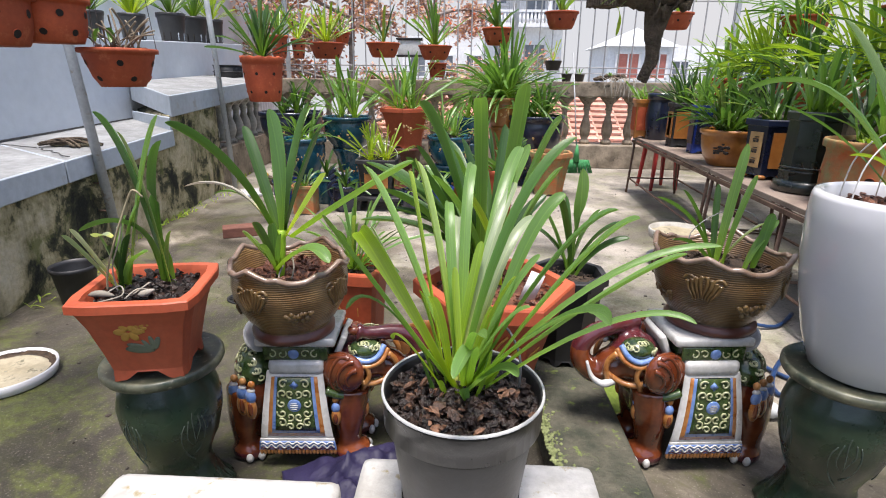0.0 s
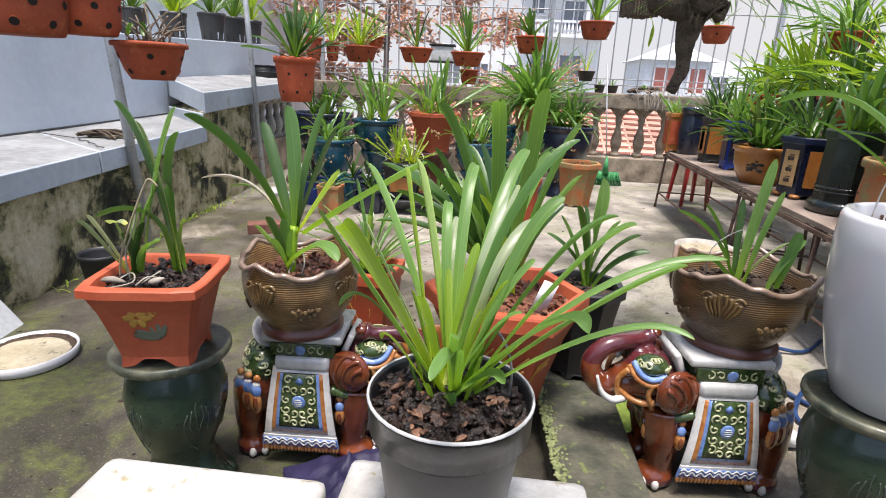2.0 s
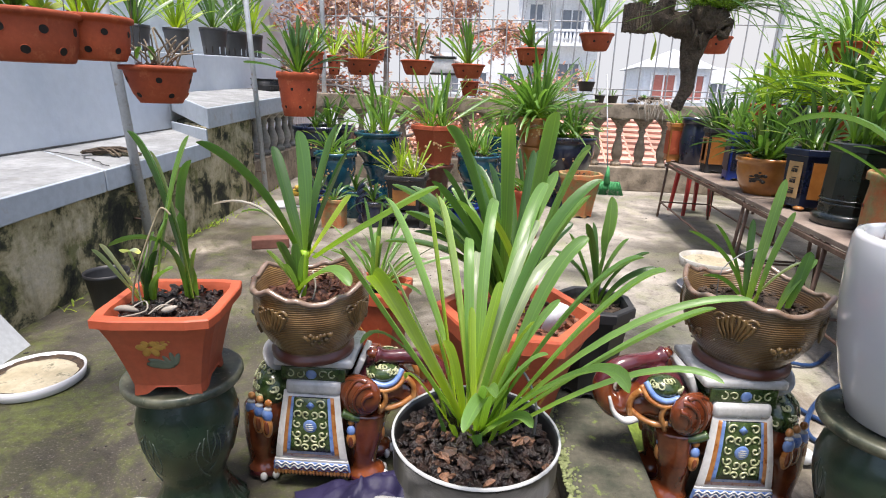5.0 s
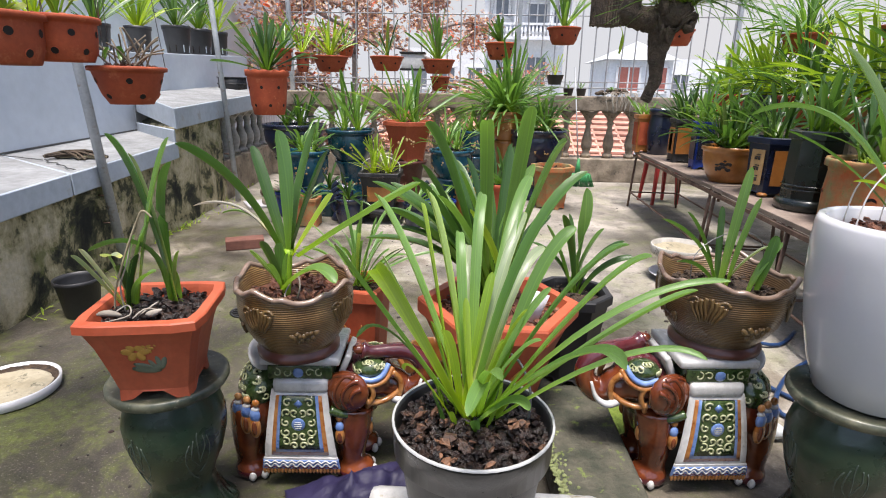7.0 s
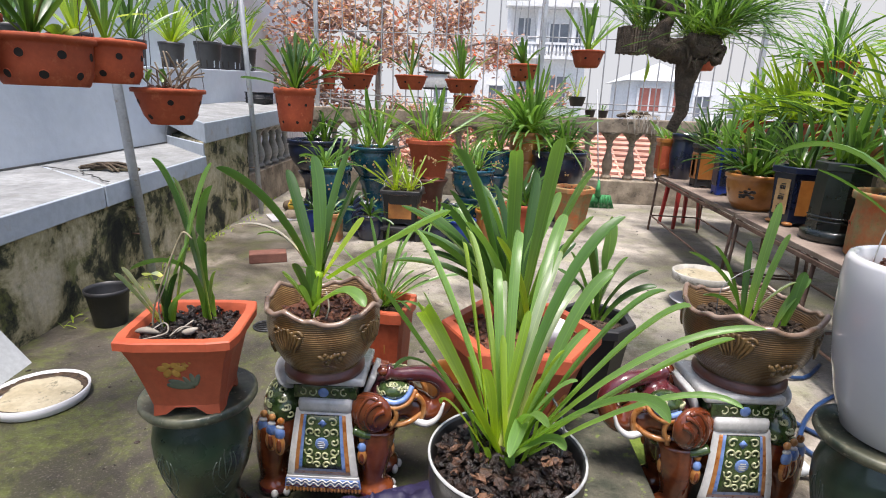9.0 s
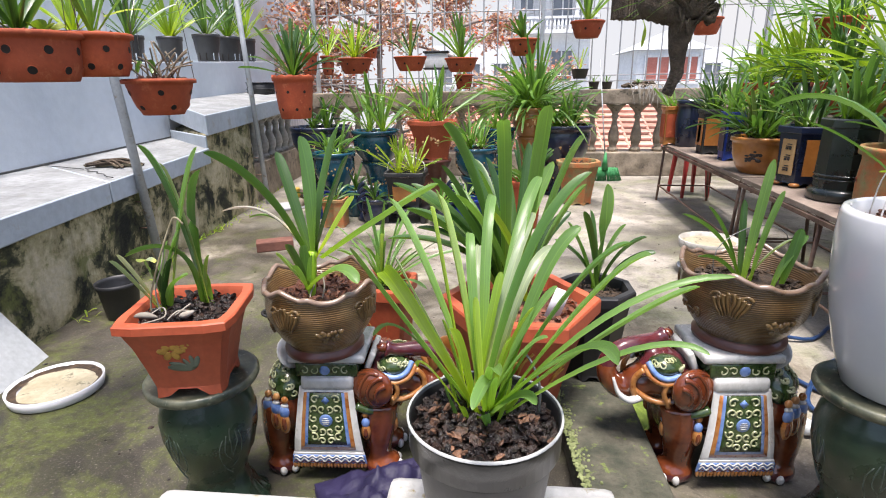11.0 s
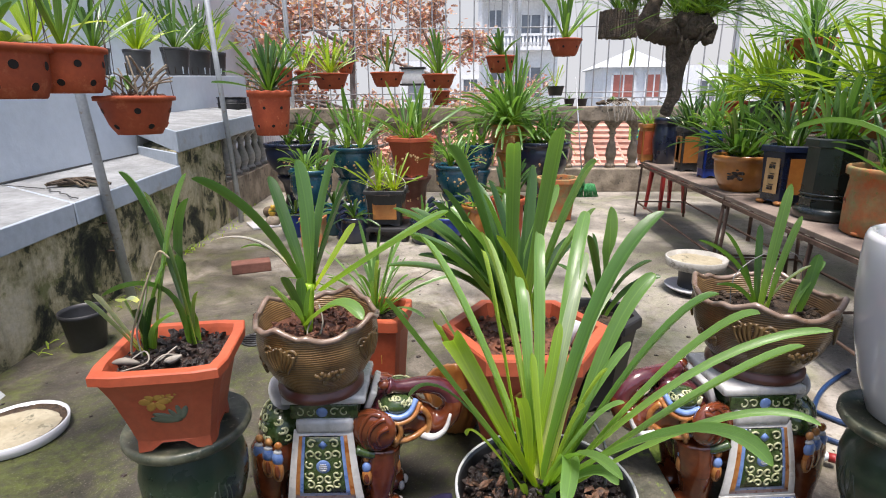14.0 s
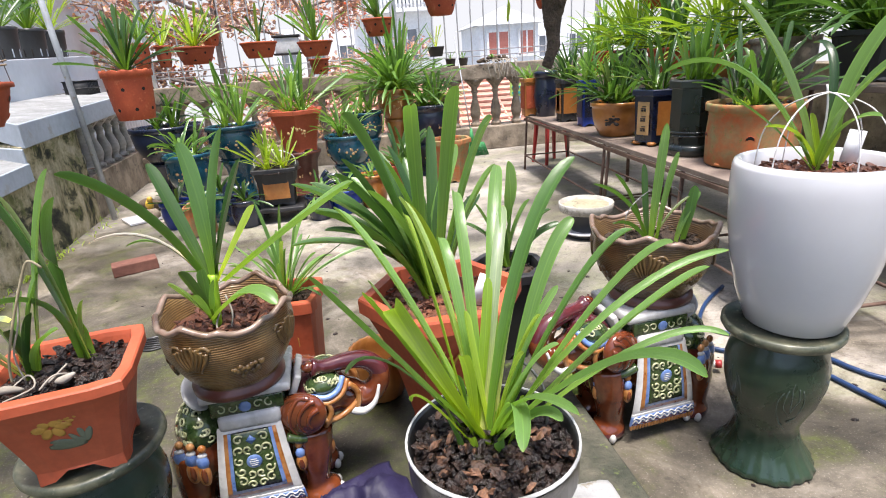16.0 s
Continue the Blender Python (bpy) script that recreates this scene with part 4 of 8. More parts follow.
# ---------------------------------------------------------------- ceramic elephants that carry the scalloped pots
def elephant():
    """One glazed elephant, facing +x, built as a single joined form."""
    raw = bmesh.new()
    ball(raw, (-0.01, 0, 0.215), (0.175, 0.104, 0.112))
    ball(raw, (-0.142, 0, 0.222), (0.082, 0.106, 0.118))
    ball(raw, (0.125, 0, 0.195), (0.078, 0.088, 0.100))
    ball(raw, (0.185, 0, 0.305), (0.090, 0.078, 0.074))
    ball(raw, (0.255, 0, 0.282), (0.062, 0.055, 0.050))
    ball(raw, (0.275, 0, 0.245), (0.038, 0.036, 0.022))
    for lx in (-0.186, 0.136):
        for ly in (-0.056, 0.056):
            tube(raw, [(lx, ly, 0.002), (lx, ly, 0.05), (lx + 0.003, ly, 0.12), (lx + 0.014, ly * 0.9, 0.24)], lambda q: 0.050 - 0.012 * math.sin(math.pi * min(1, q * 1.25)) + 0.012 * q, 12)
            ball(raw, (lx + 0.012, ly * 1.06, 0.026), (0.062, 0.053, 0.036))
    tube(raw, [(0.265, 0, 0.272), (0.315, 0, 0.262), (0.355, 0, 0.295), (0.362, 0, 0.340), (0.325, -0.004, 0.380), (0.265, -0.015, 0.393), (0.215, -0.03, 0.396), (0.172, -0.04, 0.406)],
         lambda q: 0.040 - 0.022 * q + (0.010 if q > 0.93 else 0), 12)
    me = bpy.data.meshes.new("raw")
    raw.to_mesh(me)
    raw.free()
    tmp = new("raw", me)
    re = tmp.modifiers.new("r", "REMESH")
    re.mode, re.voxel_size = "VOXEL", 0.0075
    sm = tmp.modifiers.new("s", "SMOOTH")
    sm.iterations, sm.factor = 5, 0.5
    bpy.context.view_layer.update()
    solid = bpy.data.meshes.new_from_object(tmp.evaluated_get(bpy.context.evaluated_depsgraph_get()))
    bm = bmesh.new()
    bm.from_mesh(solid)
    bpy.data.objects.remove(tmp)
    for f in bm.faces:
        c = f.calc_center_median()
        f.material_index = 1 if (c.z > 0.34 and c.x > 0.13) or c.z < 0.035 else 0
    BR, PU, WH, GR, SC, BL, OR = range(7)
    rot = Matrix.Rotation
    # saddle: green frieze between two white slabs, with a flared plate at each end
    box(bm, (0.0, 0, 0.324), (0.164, 0.222, 0.044), mi=WH, bevel=0.014)
    box(bm, (0.0, 0, 0.364), (0.190, 0.200, 0.042), mi=GR, bevel=0.004)
    box(bm, (0.0, 0, 0.398), (0.236, 0.205, 0.026), mi=WH, bevel=0.009)
    box(bm, (0.122, 0, 0.362), (0.020, 0.126, 0.080), rot(0.42, 4, "Y"), mi=WH, bevel=0.007)
    ball(bm, (-0.140, 0, 0.372), (0.013, 0.080, 0.050), WH, 20, 12, rot(-0.75, 4, "Y"))
    for side in (-1, 1):
        def draped(u, v):
            """A place on the hanging cloth: u across it, v from its top 0 to its hem 1."""
            half = 0.082 + 0.034 * v
            return Vector((-0.005 + u * half, side * (0.100 + 0.024 * math.sin(math.pi * min(1, v * 0.75)) + 0.004 * v), 0.312 - 0.256 * v))

        def panel(u0, u1, v0, v1, proud, mi, nu=8, nv=10):
            off = Vector((0, side * proud, 0))
            g = [[bm.verts.new(draped(u0 + (u1 - u0) * i / nu, v0 + (v1 - v0) * j / nv) + off) for i in range(nu + 1)] for j in range(nv + 1)]
            for j in range(nv):
                for i in range(nu):
                    q = (g[j][i], g[j + 1][i], g[j + 1][i + 1], g[j][i + 1])
                    bm.faces.new(q if side < 0 else q[::-1]).material_index = mi
            ring = [g[0][i] for i in range(nu + 1)] + [g[j][nu] for j in range(1, nv + 1)] + [g[nv][i] for i in range(nu - 1, -1, -1)] + [g[j][0] for j in range(nv - 1, 0, -1)]
            inner = [bm.verts.new(v.co - Vector((0, side * 0.006, 0))) for v in ring]
            for k in range(len(ring)):
                q = (ring[k], inner[k], inner[(k + 1) % len(ring)], ring[(k + 1) % len(ring)])
                bm.faces.new(q if side > 0 else q[::-1]).material_index = mi

        panel(-1.0, 1.0, 0.0, 0.84, 0.004, WH)
        panel(-0.80, 0.80, 0.06, 0.76, 0.0065, OR)
        panel(-0.68, 0.68, 0.06, 0.715, 0.0085, BL)
        panel(-0.58, 0.58, 0.06, 0.675, 0.0105, GR)
        panel(-1.02, 1.02, 0.80, 0.865, 0.0065, WH)
        panel(-1.03, 1.03, 0.83, 0.955, 0.008, BL)
        for k in range(22):
            u = -1.02 + 2.04 * (k + 0.5) / 22
            p = draped(u, 0.975) + Vector((0, side * 0.006, 0))
            ball(bm, p, (0.0062, 0.005, 0.012), OR, 6, 5)
        for row, amp, mi in ((0.850, 0.004, WH), (0.895, 0.006, WH), (0.928, 0.003, PU)):
            tube(bm, [draped(-0.99 + 1.98 * k / 36, row) + Vector((0, side * 0.0095, amp * math.sin(k * 1.5))) for k in range(37)], 0.0022 if mi == WH else 0.0015, 5, mi, 2)
        # scrolls round a blue medallion
        for cu, cv, s, t0, q0 in ((-0.37, 0.125, 1, 0.6, 1.0), (0.37, 0.125, -1, 2.5, 1.0), (-0.38, 0.235, -1, 3.9, 1.0), (0.38, 0.235, 1, -0.8, 1.0), (-0.40, 0.345, 1, 2.2, 0.9), (0.40, 0.345, -1, 0.9, 0.9),
                                  (-0.38, 0.455, 1, 2.8, 1.0), (0.38, 0.455, -1, 0.4, 1.0), (-0.38, 0.57, -1, 2.0, 1.0), (0.38, 0.57, 1, 1.2, 1.0), (-0.13, 0.50, 1, 4.2, 0.9), (0.13, 0.50, -1, 5.3, 0.9),
                                  (-0.13, 0.62, -1, 3.0, 0.85), (0.13, 0.62, 1, 0.2, 0.85), (-0.13, 0.235, -1, 5.0, 0.9), (0.13, 0.235, 1, 4.4, 0.9)):
            pts = []
            for k in range(11):
                a, q = t0 + s * k * 0.62, 0.0150 * q0 * (1 - k / 13)
                pts.append(draped(cu, cv) + Vector((q * math.cos(a), side * 0.0125, q * math.sin(a))))
            tube(bm, pts, 0.0027, 5, SC, 2)
        ball(bm, draped(0, 0.37) + Vector((0, side * 0.0115, 0)), (0.021, 0.004, 0.021), BL, 14, 8)
        for dz in (-0.009, -0.003, 0.003, 0.009):
            box(bm, draped(0, 0.37) + Vector((0, side * 0.0155, dz)), (0.026 - abs(dz), 0.0016, 0.0022), mi=WH)
        box(bm, draped(0, 0.14) + Vector((0, side * 0.0115, 0)), (0.018, 0.004, 0.018), rot(radians(45), 4, "Y"), mi=BL)
        ball(bm, (-0.005, side * 0.101, 0.364), (0.017, 0.004, 0.015), BL, 10, 6)
        for k in (-1, 1):
            for j in range(2):
                cx, t0 = -0.005 + k * (0.034 + 0.029 * j), 0.6 + j
                tube(bm, [Vector((cx + 0.015 * (1 - q / 9) * math.cos(t0 + k * q * 0.75), side * 0.101, 0.364 + 0.014 * (1 - q / 9) * math.sin(t0 + k * q * 0.75))) for q in range(8)], 0.0021, 5, SC, 2)
        # ear with folds, forehead, cheek harness, eye, tusk
        ear = rot(side * 0.26, 4, "Z") @ rot(-0.35, 4, "Y")
        ball(bm, (0.132, side * 0.092, 0.302), (0.074, 0.028, 0.064), BR, 24, 16, ear)
        for q in range(4):
            pts = []
            for k in range(8):
                a = radians(78 + 118 * k / 7)
                u, w = 0.052 + (0.034 + 0.026 * q) * math.cos(a), -0.030 + (0.034 + 0.026 * q) * math.sin(a)
                f = math.hypot(u / 0.070, w / 0.060)
                if f > 0.93:
                    u, w = u * 0.93 / f, w * 0.93 / f
                    f = 0.93
                pts.append(Vector((0.132, side * 0.092, 0.302)) + ear.to_3x3() @ Vector((u, side * 0.027 * math.sqrt(1 - f * f), w)))
            tube(bm, pts, lambda t: 0.0085 - 0.004 * t, 8, BR, 3)
        ball(bm, (0.200, side * 0.040, 0.352), (0.052, 0.040, 0.030), GR, 16, 10)
        for k in range(16):
            a, e = radians(15 + 150 * ((k * 5) % 16) / 15), radians(4 + 26 * (k % 3))
            n = Vector((math.cos(e) * math.cos(a), side * math.cos(e) * math.sin(a), math.sin(e)))
            c = Vector((0.200 + 0.053 * n.x, side * 0.040 + 0.041 * n.y, 0.352 + 0.031 * n.z))
            t1 = n.orthogonal().normalized()
            t2 = n.cross(t1)
            tube(bm, [c + 0.0095 * (1 - q / 11) * (math.cos(q * 0.75 + k) * t1 + math.sin(q * 0.75 + k) * t2) for q in range(8)], 0.0025, 5, SC, 1)
        tube(bm, [(0.165, side * 0.074, 0.338), (0.205, side * 0.080, 0.330), (0.238, side * 0.070, 0.340), (0.256, side * 0.046, 0.366)], 0.0085, 8, BL, 4)
        tube(bm, [(0.168, side * 0.078, 0.322), (0.210, side * 0.082, 0.314), (0.250, side * 0.068, 0.328), (0.268, side * 0.046, 0.356)], 0.0075, 8, OR, 4)
        tube(bm, [(0.268, side * 0.054, 0.345), (0.290, side * 0.046, 0.315), (0.292, side * 0.046, 0.280), (0.278, side * 0.046, 0.250)], 0.009, 8, OR, 4)
        tube(bm, [(0.190, side * 0.082, 0.262), (0.225, side * 0.070, 0.254), (0.262, side * 0.054, 0.262), (0.296, side * 0.040, 0.286)], 0.009, 8, OR, 4)
        tube(bm, [(0.205, side * 0.082, 0.316), (0.212, side * 0.080, 0.285), (0.200, side * 0.080, 0.255), (0.190, side * 0.070, 0.235)], 0.008, 8, OR, 4)
        ball(bm, (0.268, side * 0.050, 0.335), (0.013, 0.010, 0.010), WH, 10, 8)
        ball(bm, (0.270, side * 0.058, 0.335), (0.006, 0.005, 0.005), PU, 8, 6)
        tube(bm, [(0.268, side * 0.046, 0.256), (0.305, side * 0.058, 0.252), (0.340, side * 0.056, 0.275), (0.356, side * 0.046, 0.318)], lambda q: 0.014 * (1 - 0.7 * q), 8, WH, 4)
        # tassels on rump and chest, collar, toenails
        for k in range(3):
            x, y = -0.190 + 0.032 * k, side * (0.084 + 0.014 * k)
            out = side * (0.012 + 0.003 * k)
            ball(bm, (x, y + out, 0.283), (0.012, 0.008, 0.012), OR, 8, 6)
            ball(bm, (x - 0.003, y + out, 0.264), (0.013, 0.0075, 0.008), WH, 8, 6)
            ball(bm, (x - 0.005, y + out * 1.1, 0.245), (0.0165, 0.008, 0.022), BL, 10, 8)
            ball(bm, (x - 0.007, y + out * 1.1, 0.208), (0.0175, 0.008, 0.036), OR, 10, 8)
            ball(bm, (x - 0.007, y + out * 1.2 + side * 0.004, 0.207), (0.0085, 0.0055, 0.023), BR, 10, 8)
        for k in range(3):
            x, y = 0.112 + 0.040 * k, side * (0.106 - 0.022 * k)
            ball(bm, (x, y, 0.222), (0.011, 0.008, 0.012), OR, 8, 6)
            ball(bm, (x, y * 1.03, 0.196), (0.0135, 0.008, 0.017), BL, 10, 8)
            ball(bm, (x, y * 1.03, 0.166), (0.0155, 0.009, 0.028), OR, 10, 8)
            ball(bm, (x, y * 1.03 + side * 0.004, 0.164), (0.009, 0.007, 0.019), BR, 10, 8)
        tube(bm, [(0.085, side * 0.106, 0.250), (0.130, side * 0.100, 0.232), (0.185, side * 0.062, 0.218), (0.205, 0, 0.212)], 0.013, 8, GR, 4)
        for lx in (-0.186, 0.136):
            for k, a in enumerate((-1.45, -0.80, -0.10, 0.60)):
                ball(bm, (lx + 0.014 + 0.057 * math.cos(a * -side), side * 0.059 + 0.047 * math.sin(a * -side), 0.019), (0.0125, 0.0125, 0.016), WH, 8, 6)
    ball(bm, (-0.138, 0, 0.285), (0.072, 0.106, 0.072), GR, 18, 12)
    for k in range(44):
        a, e = radians(65 + 230 * ((k * 7) % 44) / 43), radians(2 + 17 * (k % 5))
        n = Vector((math.cos(e) * math.cos(a), math.cos(e) * math.sin(a), math.sin(e)))
        c = Vector((-0.138 + 0.073 * n.x, 0.107 * n.y, 0.285 + 0.073 * n.z))
        t1 = n.orthogonal().normalized()
        t2 = n.cross(t1)
        tube(bm, [c + n * 0.001 + 0.0115 * (1 - q / 12) * (math.cos(q * 0.65 + k) * t1 + math.sin(q * 0.65 + k) * t2) for q in range(9)], 0.0028, 5, SC, 1)
    ball(bm, (-0.208, 0, 0.25), (0.02, 0.02, 0.05), BR, 10, 8)
    ball(bm, (0.165, -0.042, 0.410), (0.020, 0.017, 0.015), BR, 12, 8)
    for dy in (-0.006, 0.006):
        ball(bm, (0.159, -0.043 + dy, 0.424), (0.004, 0.003, 0.003), PU, 6, 5)
    return part("elephant_stand", bm, ("el_brown", "el_purple", "el_white", "el_green", "el_scroll", "el_blue", "el_orange"))


el = tagged(elephant(), "brown glazed ceramic elephant stand with a white, green and blue saddlecloth", "plant stand", "ceramic elephants")
el.matrix_world = pose(-0.432, 1.030, 0, 0, 0, 3) @ Matrix.Diagonal((0.95, 1, 1, 1))
el2 = copy_thing(el, pose(0.732, 1.085, 0, 0, 0, 185) @ Matrix.Diagonal((1.0, 1.04, 1.035, 1)))


# ---------------------------------------------------------------- scalloped brown pots on the elephants
def scalloped_pot(name, m, r, h, label, glaze="ribbed"):
    t = thing(name, m, label, "planter", "scalloped pots on elephants")
    lobes = 4

    def shape(a, i):
        top = max(0.0, (i - 5) / 4.0) if i <= 9 else 1.0 if i < 12 else 0.0
        q = abs(math.cos(lobes * a / 2 + 0.4))
        w = (1 - q) ** 1.2 + 0.26 * math.exp(-((q - 0.80) / 0.13) ** 2)
        return 1 + 0.05 * top * (w - 0.3), 0.036 * (w - 0.34) * top * (h / 0.21)

    prof = [(r * 0.60, 0.0), (r * 0.66, 0.004), (r * 0.67, 0.022), (r * 0.64, 0.03), (r * 0.78, h * 0.26), (r * 0.92, h * 0.45), (r * 1.0, h * 0.64), (r * 1.02, h * 0.78), (r * 1.01, h * 0.92), (r * 1.04, h),
            (r * 0.985, h), (r * 0.95, h * 0.93), (r * 0.9, h * 0.6), (r * 0.6, h * 0.2), (0.004, h * 0.18)]
    part("pot", lathe(prof, 120, shape, close=False), glaze, t)
    bm = bmesh.new()
    ring = []
    for k in range(120):
        a = 2 * math.pi * k / 120
        f, dz = shape(a, 9)
        ring.append((r * 1.012 * f * math.cos(a), r * 1.012 * f * math.sin(a), h + dz))
    tube(bm, ring + [ring[0]], 0.0078, 8, smooth=1)
    part("rim", bm, "pot_rim", t, "rolled mauve-grey scalloped rim")
    part("foot", lathe([(r * 0.62, 0.0), (r * 0.735, 0.003), (r * 0.74, 0.017), (r * 0.665, 0.028)], 48, close=False), "red_foot", t, "red-brown foot ring")
    for k in range(lobes):
        a0 = 2 * math.pi * (k + 0.5) / lobes - 0.8 / lobes
        for s in (-1, 1):
            for q in range(4):
                pts = []
                for j in range(6):
                    u = j / 5
                    a = a0 + s * (0.03 + 0.07 * q * (1 - 0.5 * u) + 0.02 * math.sin(u * 5))
                    z = h * (0.88 - 0.075 * q * 0.4 - (0.30 - 0.02 * q) * u)
                    rr = r * (1.018 - 0.45 * max(0, 0.64 - z / h) ** 1.35)
                    pts.append((rr * math.cos(a), rr * math.sin(a), z))
                part("scroll_rib", tube(bmesh.new(), pts, lambda u: 0.0072 * (1 - 0.6 * u), 6, 0, 3), "relief", t)
            ac = a0 + s * 0.20
            part("scroll_curl", tube(bmesh.new(), [(r * 1.015 * math.cos(ac + s * 0.10 * (1 - j / 9) * math.cos(j * 0.8)), r * 1.015 * math.sin(ac + s * 0.10 * (1 - j / 9) * math.cos(j * 0.8)), h * 0.80 + 0.016 * (1 - j / 9) * math.sin(j * 0.8)) for j in range(8)], 0.005, 6, 0, 2), "relief", t)
        a1 = 2 * math.pi * k / lobes - 0.8 / lobes
        bm = bmesh.new()
        rf = random.Random(k)
        for j in range(26):
            a = a1 + rf.uniform(-0.24, 0.24)
            z = h * (0.46 + rf.uniform(-0.075, 0.075))
            rr = r * (0.78 + 0.14 * (z / h - 0.26) / 0.19) if z / h < 0.45 else r * (0.92 + 0.08 * (z / h - 0.45) / 0.19)
            s = rf.uniform(0.004, 0.008)
            ball(bm, (rr * 1.01 * math.cos(a), rr * 1.01 * math.sin(a), z), (s * 0.7, s * 1.15, s * 1.15), u=7, v=5, rot=Matrix.Rotation(a, 4, "Z"))
        part("flower_relief", bm, "relief", t, kind="stuff")
    return t


rng = random.Random(21)
cl = scalloped_pot("scalloped_planter", pose(-0.443, 0.992, 0.4115, 0, 0, 36), 0.155, 0.206, "brown ribbed scalloped ceramic pot with a strap-leaved orchid")
fill(cl, rng, 0.137, 0.172, "bark_red", 150, 0.022, label="coarse reddish bark chunks")
CL = [
    ((-0.657, 0.850, 0.997), (-0.525, 0.902, 0.922), 0.031, "leaf_mid"), ((-0.658, 0.900, 0.839), (-0.525, 0.927, 0.880), 0.014, "leaf_dry"),
    ((-0.561, 1.060, 0.973), (-0.511, 1.007, 0.868), 0.026, "leaf_dark"), ((-0.467, 1.000, 1.022), (-0.433, 0.977, 0.915), 0.029, "leaf_mid"),
    ((-0.385, 1.080, 1.038), (-0.444, 1.017, 0.820), 0.030, "leaf_dark"), ((-0.346, 1.030, 0.969), (-0.406, 0.992, 0.829), 0.028, "leaf_dark"),
    ((-0.330, 1.000, 0.862), (-0.371, 0.977, 0.794), 0.020, "leaf_yellow"), ((-0.092, 0.930, 0.907), (-0.251, 0.942, 0.815), 0.036, "leaf_mid"),
    ((-0.600, 0.930, 0.815), (-0.520, 0.945, 0.850), 0.012, "leaf_mid"),
]
tip_leaves(cl, CL, (-0.444, 0.955, 0.695), 1.22, 0.006)
part("stem", tube(bmesh.new(), [cl.matrix_world.inverted() @ Vector(p) for p in ((-0.458, 0.955, 0.585), (-0.452, 0.957, 0.64), (-0.444, 0.955, 0.715))], 0.012, 8), "leaf_mid", cl, "sheathed green stem")
CL_LOW = [
    ((-0.525, 0.900, 0.726), (-0.504, 0.925, 0.685), 0.026, "leaf_mid"), ((-0.494, 0.900, 0.752), (-0.475, 0.925, 0.685), 0.026, "leaf_dark"),
    ((-0.455, 0.920, 0.744), (-0.461, 0.935, 0.683), 0.024, "leaf_mid"), ((-0.475, 0.880, 0.700), (-0.470, 0.915, 0.660), 0.022, "leaf_mid"),
    ((-0.430, 0.910, 0.720), (-0.445, 0.925, 0.670), 0.018, "leaf_mid"), ((-0.291, 0.840, 0.669), (-0.347, 0.895, 0.732), 0.034, "leaf_mid"),
]
tip_leaves(cl, CL_LOW, (-0.462, 0.948, 0.610), 1.0, 0.008)
for p in (((-0.445, 0.95, 0.62), (-0.452, 0.93, 0.60), (-0.448, 0.92, 0.585)), ((-0.425, 0.955, 0.66), (-0.415, 0.945, 0.62), (-0.42, 0.93, 0.588))):
    part("root", tube(bmesh.new(), [cl.matrix_world.inverted() @ Vector(q) for q in p], 0.0022, 6), "root", cl)
cr = scalloped_pot("scalloped_planter", pose(0.767, 1.102, 0.4258, 0, 0, 22), 0.170, 0.216, "dark brown glazed scalloped ceramic pot with young orchids", "ribbed_dark")
fill(cr, rng, 0.152, 0.174, "soil", 150, 0.017, label="dark mossy soil")
CR = [
    ((0.785, 1.095, 0.945), 0.01, 0.025, "leaf_mid"), ((0.875, 1.075, 0.762), 0.01, 0.028, "leaf_mid"), ((0.900, 1.085, 0.740), 0.01, 0.02, "leaf_mid"), ((0.560, 1.075, 0.800), 0.07, 0.022, "leaf_dark"),
    ((0.630, 1.085, 0.820), 0.03, 0.019, "leaf_dark"), ((0.815, 1.075, 0.865), 0.02, 0.018, "leaf_mid"), ((0.740, 1.125, 0.830), 0.02, 0.018, "leaf_dark"), ((0.590, 1.005, 0.700), 0.06, 0.02, "leaf_dark"),
    ((0.840, 1.045, 0.740), 0.02, 0.017, "leaf_pale"),
]
tip_leaves(cr, CR[:1] + CR[3:], (0.75, 1.085, 0.60), 1.0)
tip_leaves(cr, CR[1:3], (0.83, 1.075, 0.60), 1.0)
part("support_wire", tube(bmesh.new(), [(-0.13, -0.02, 0.16), (-0.12, 0, 0.28), (0, 0, 0.335), (0.12, 0, 0.30), (0.17, 0.02, 0.17)], 0.0014, 5), "wire", cr)


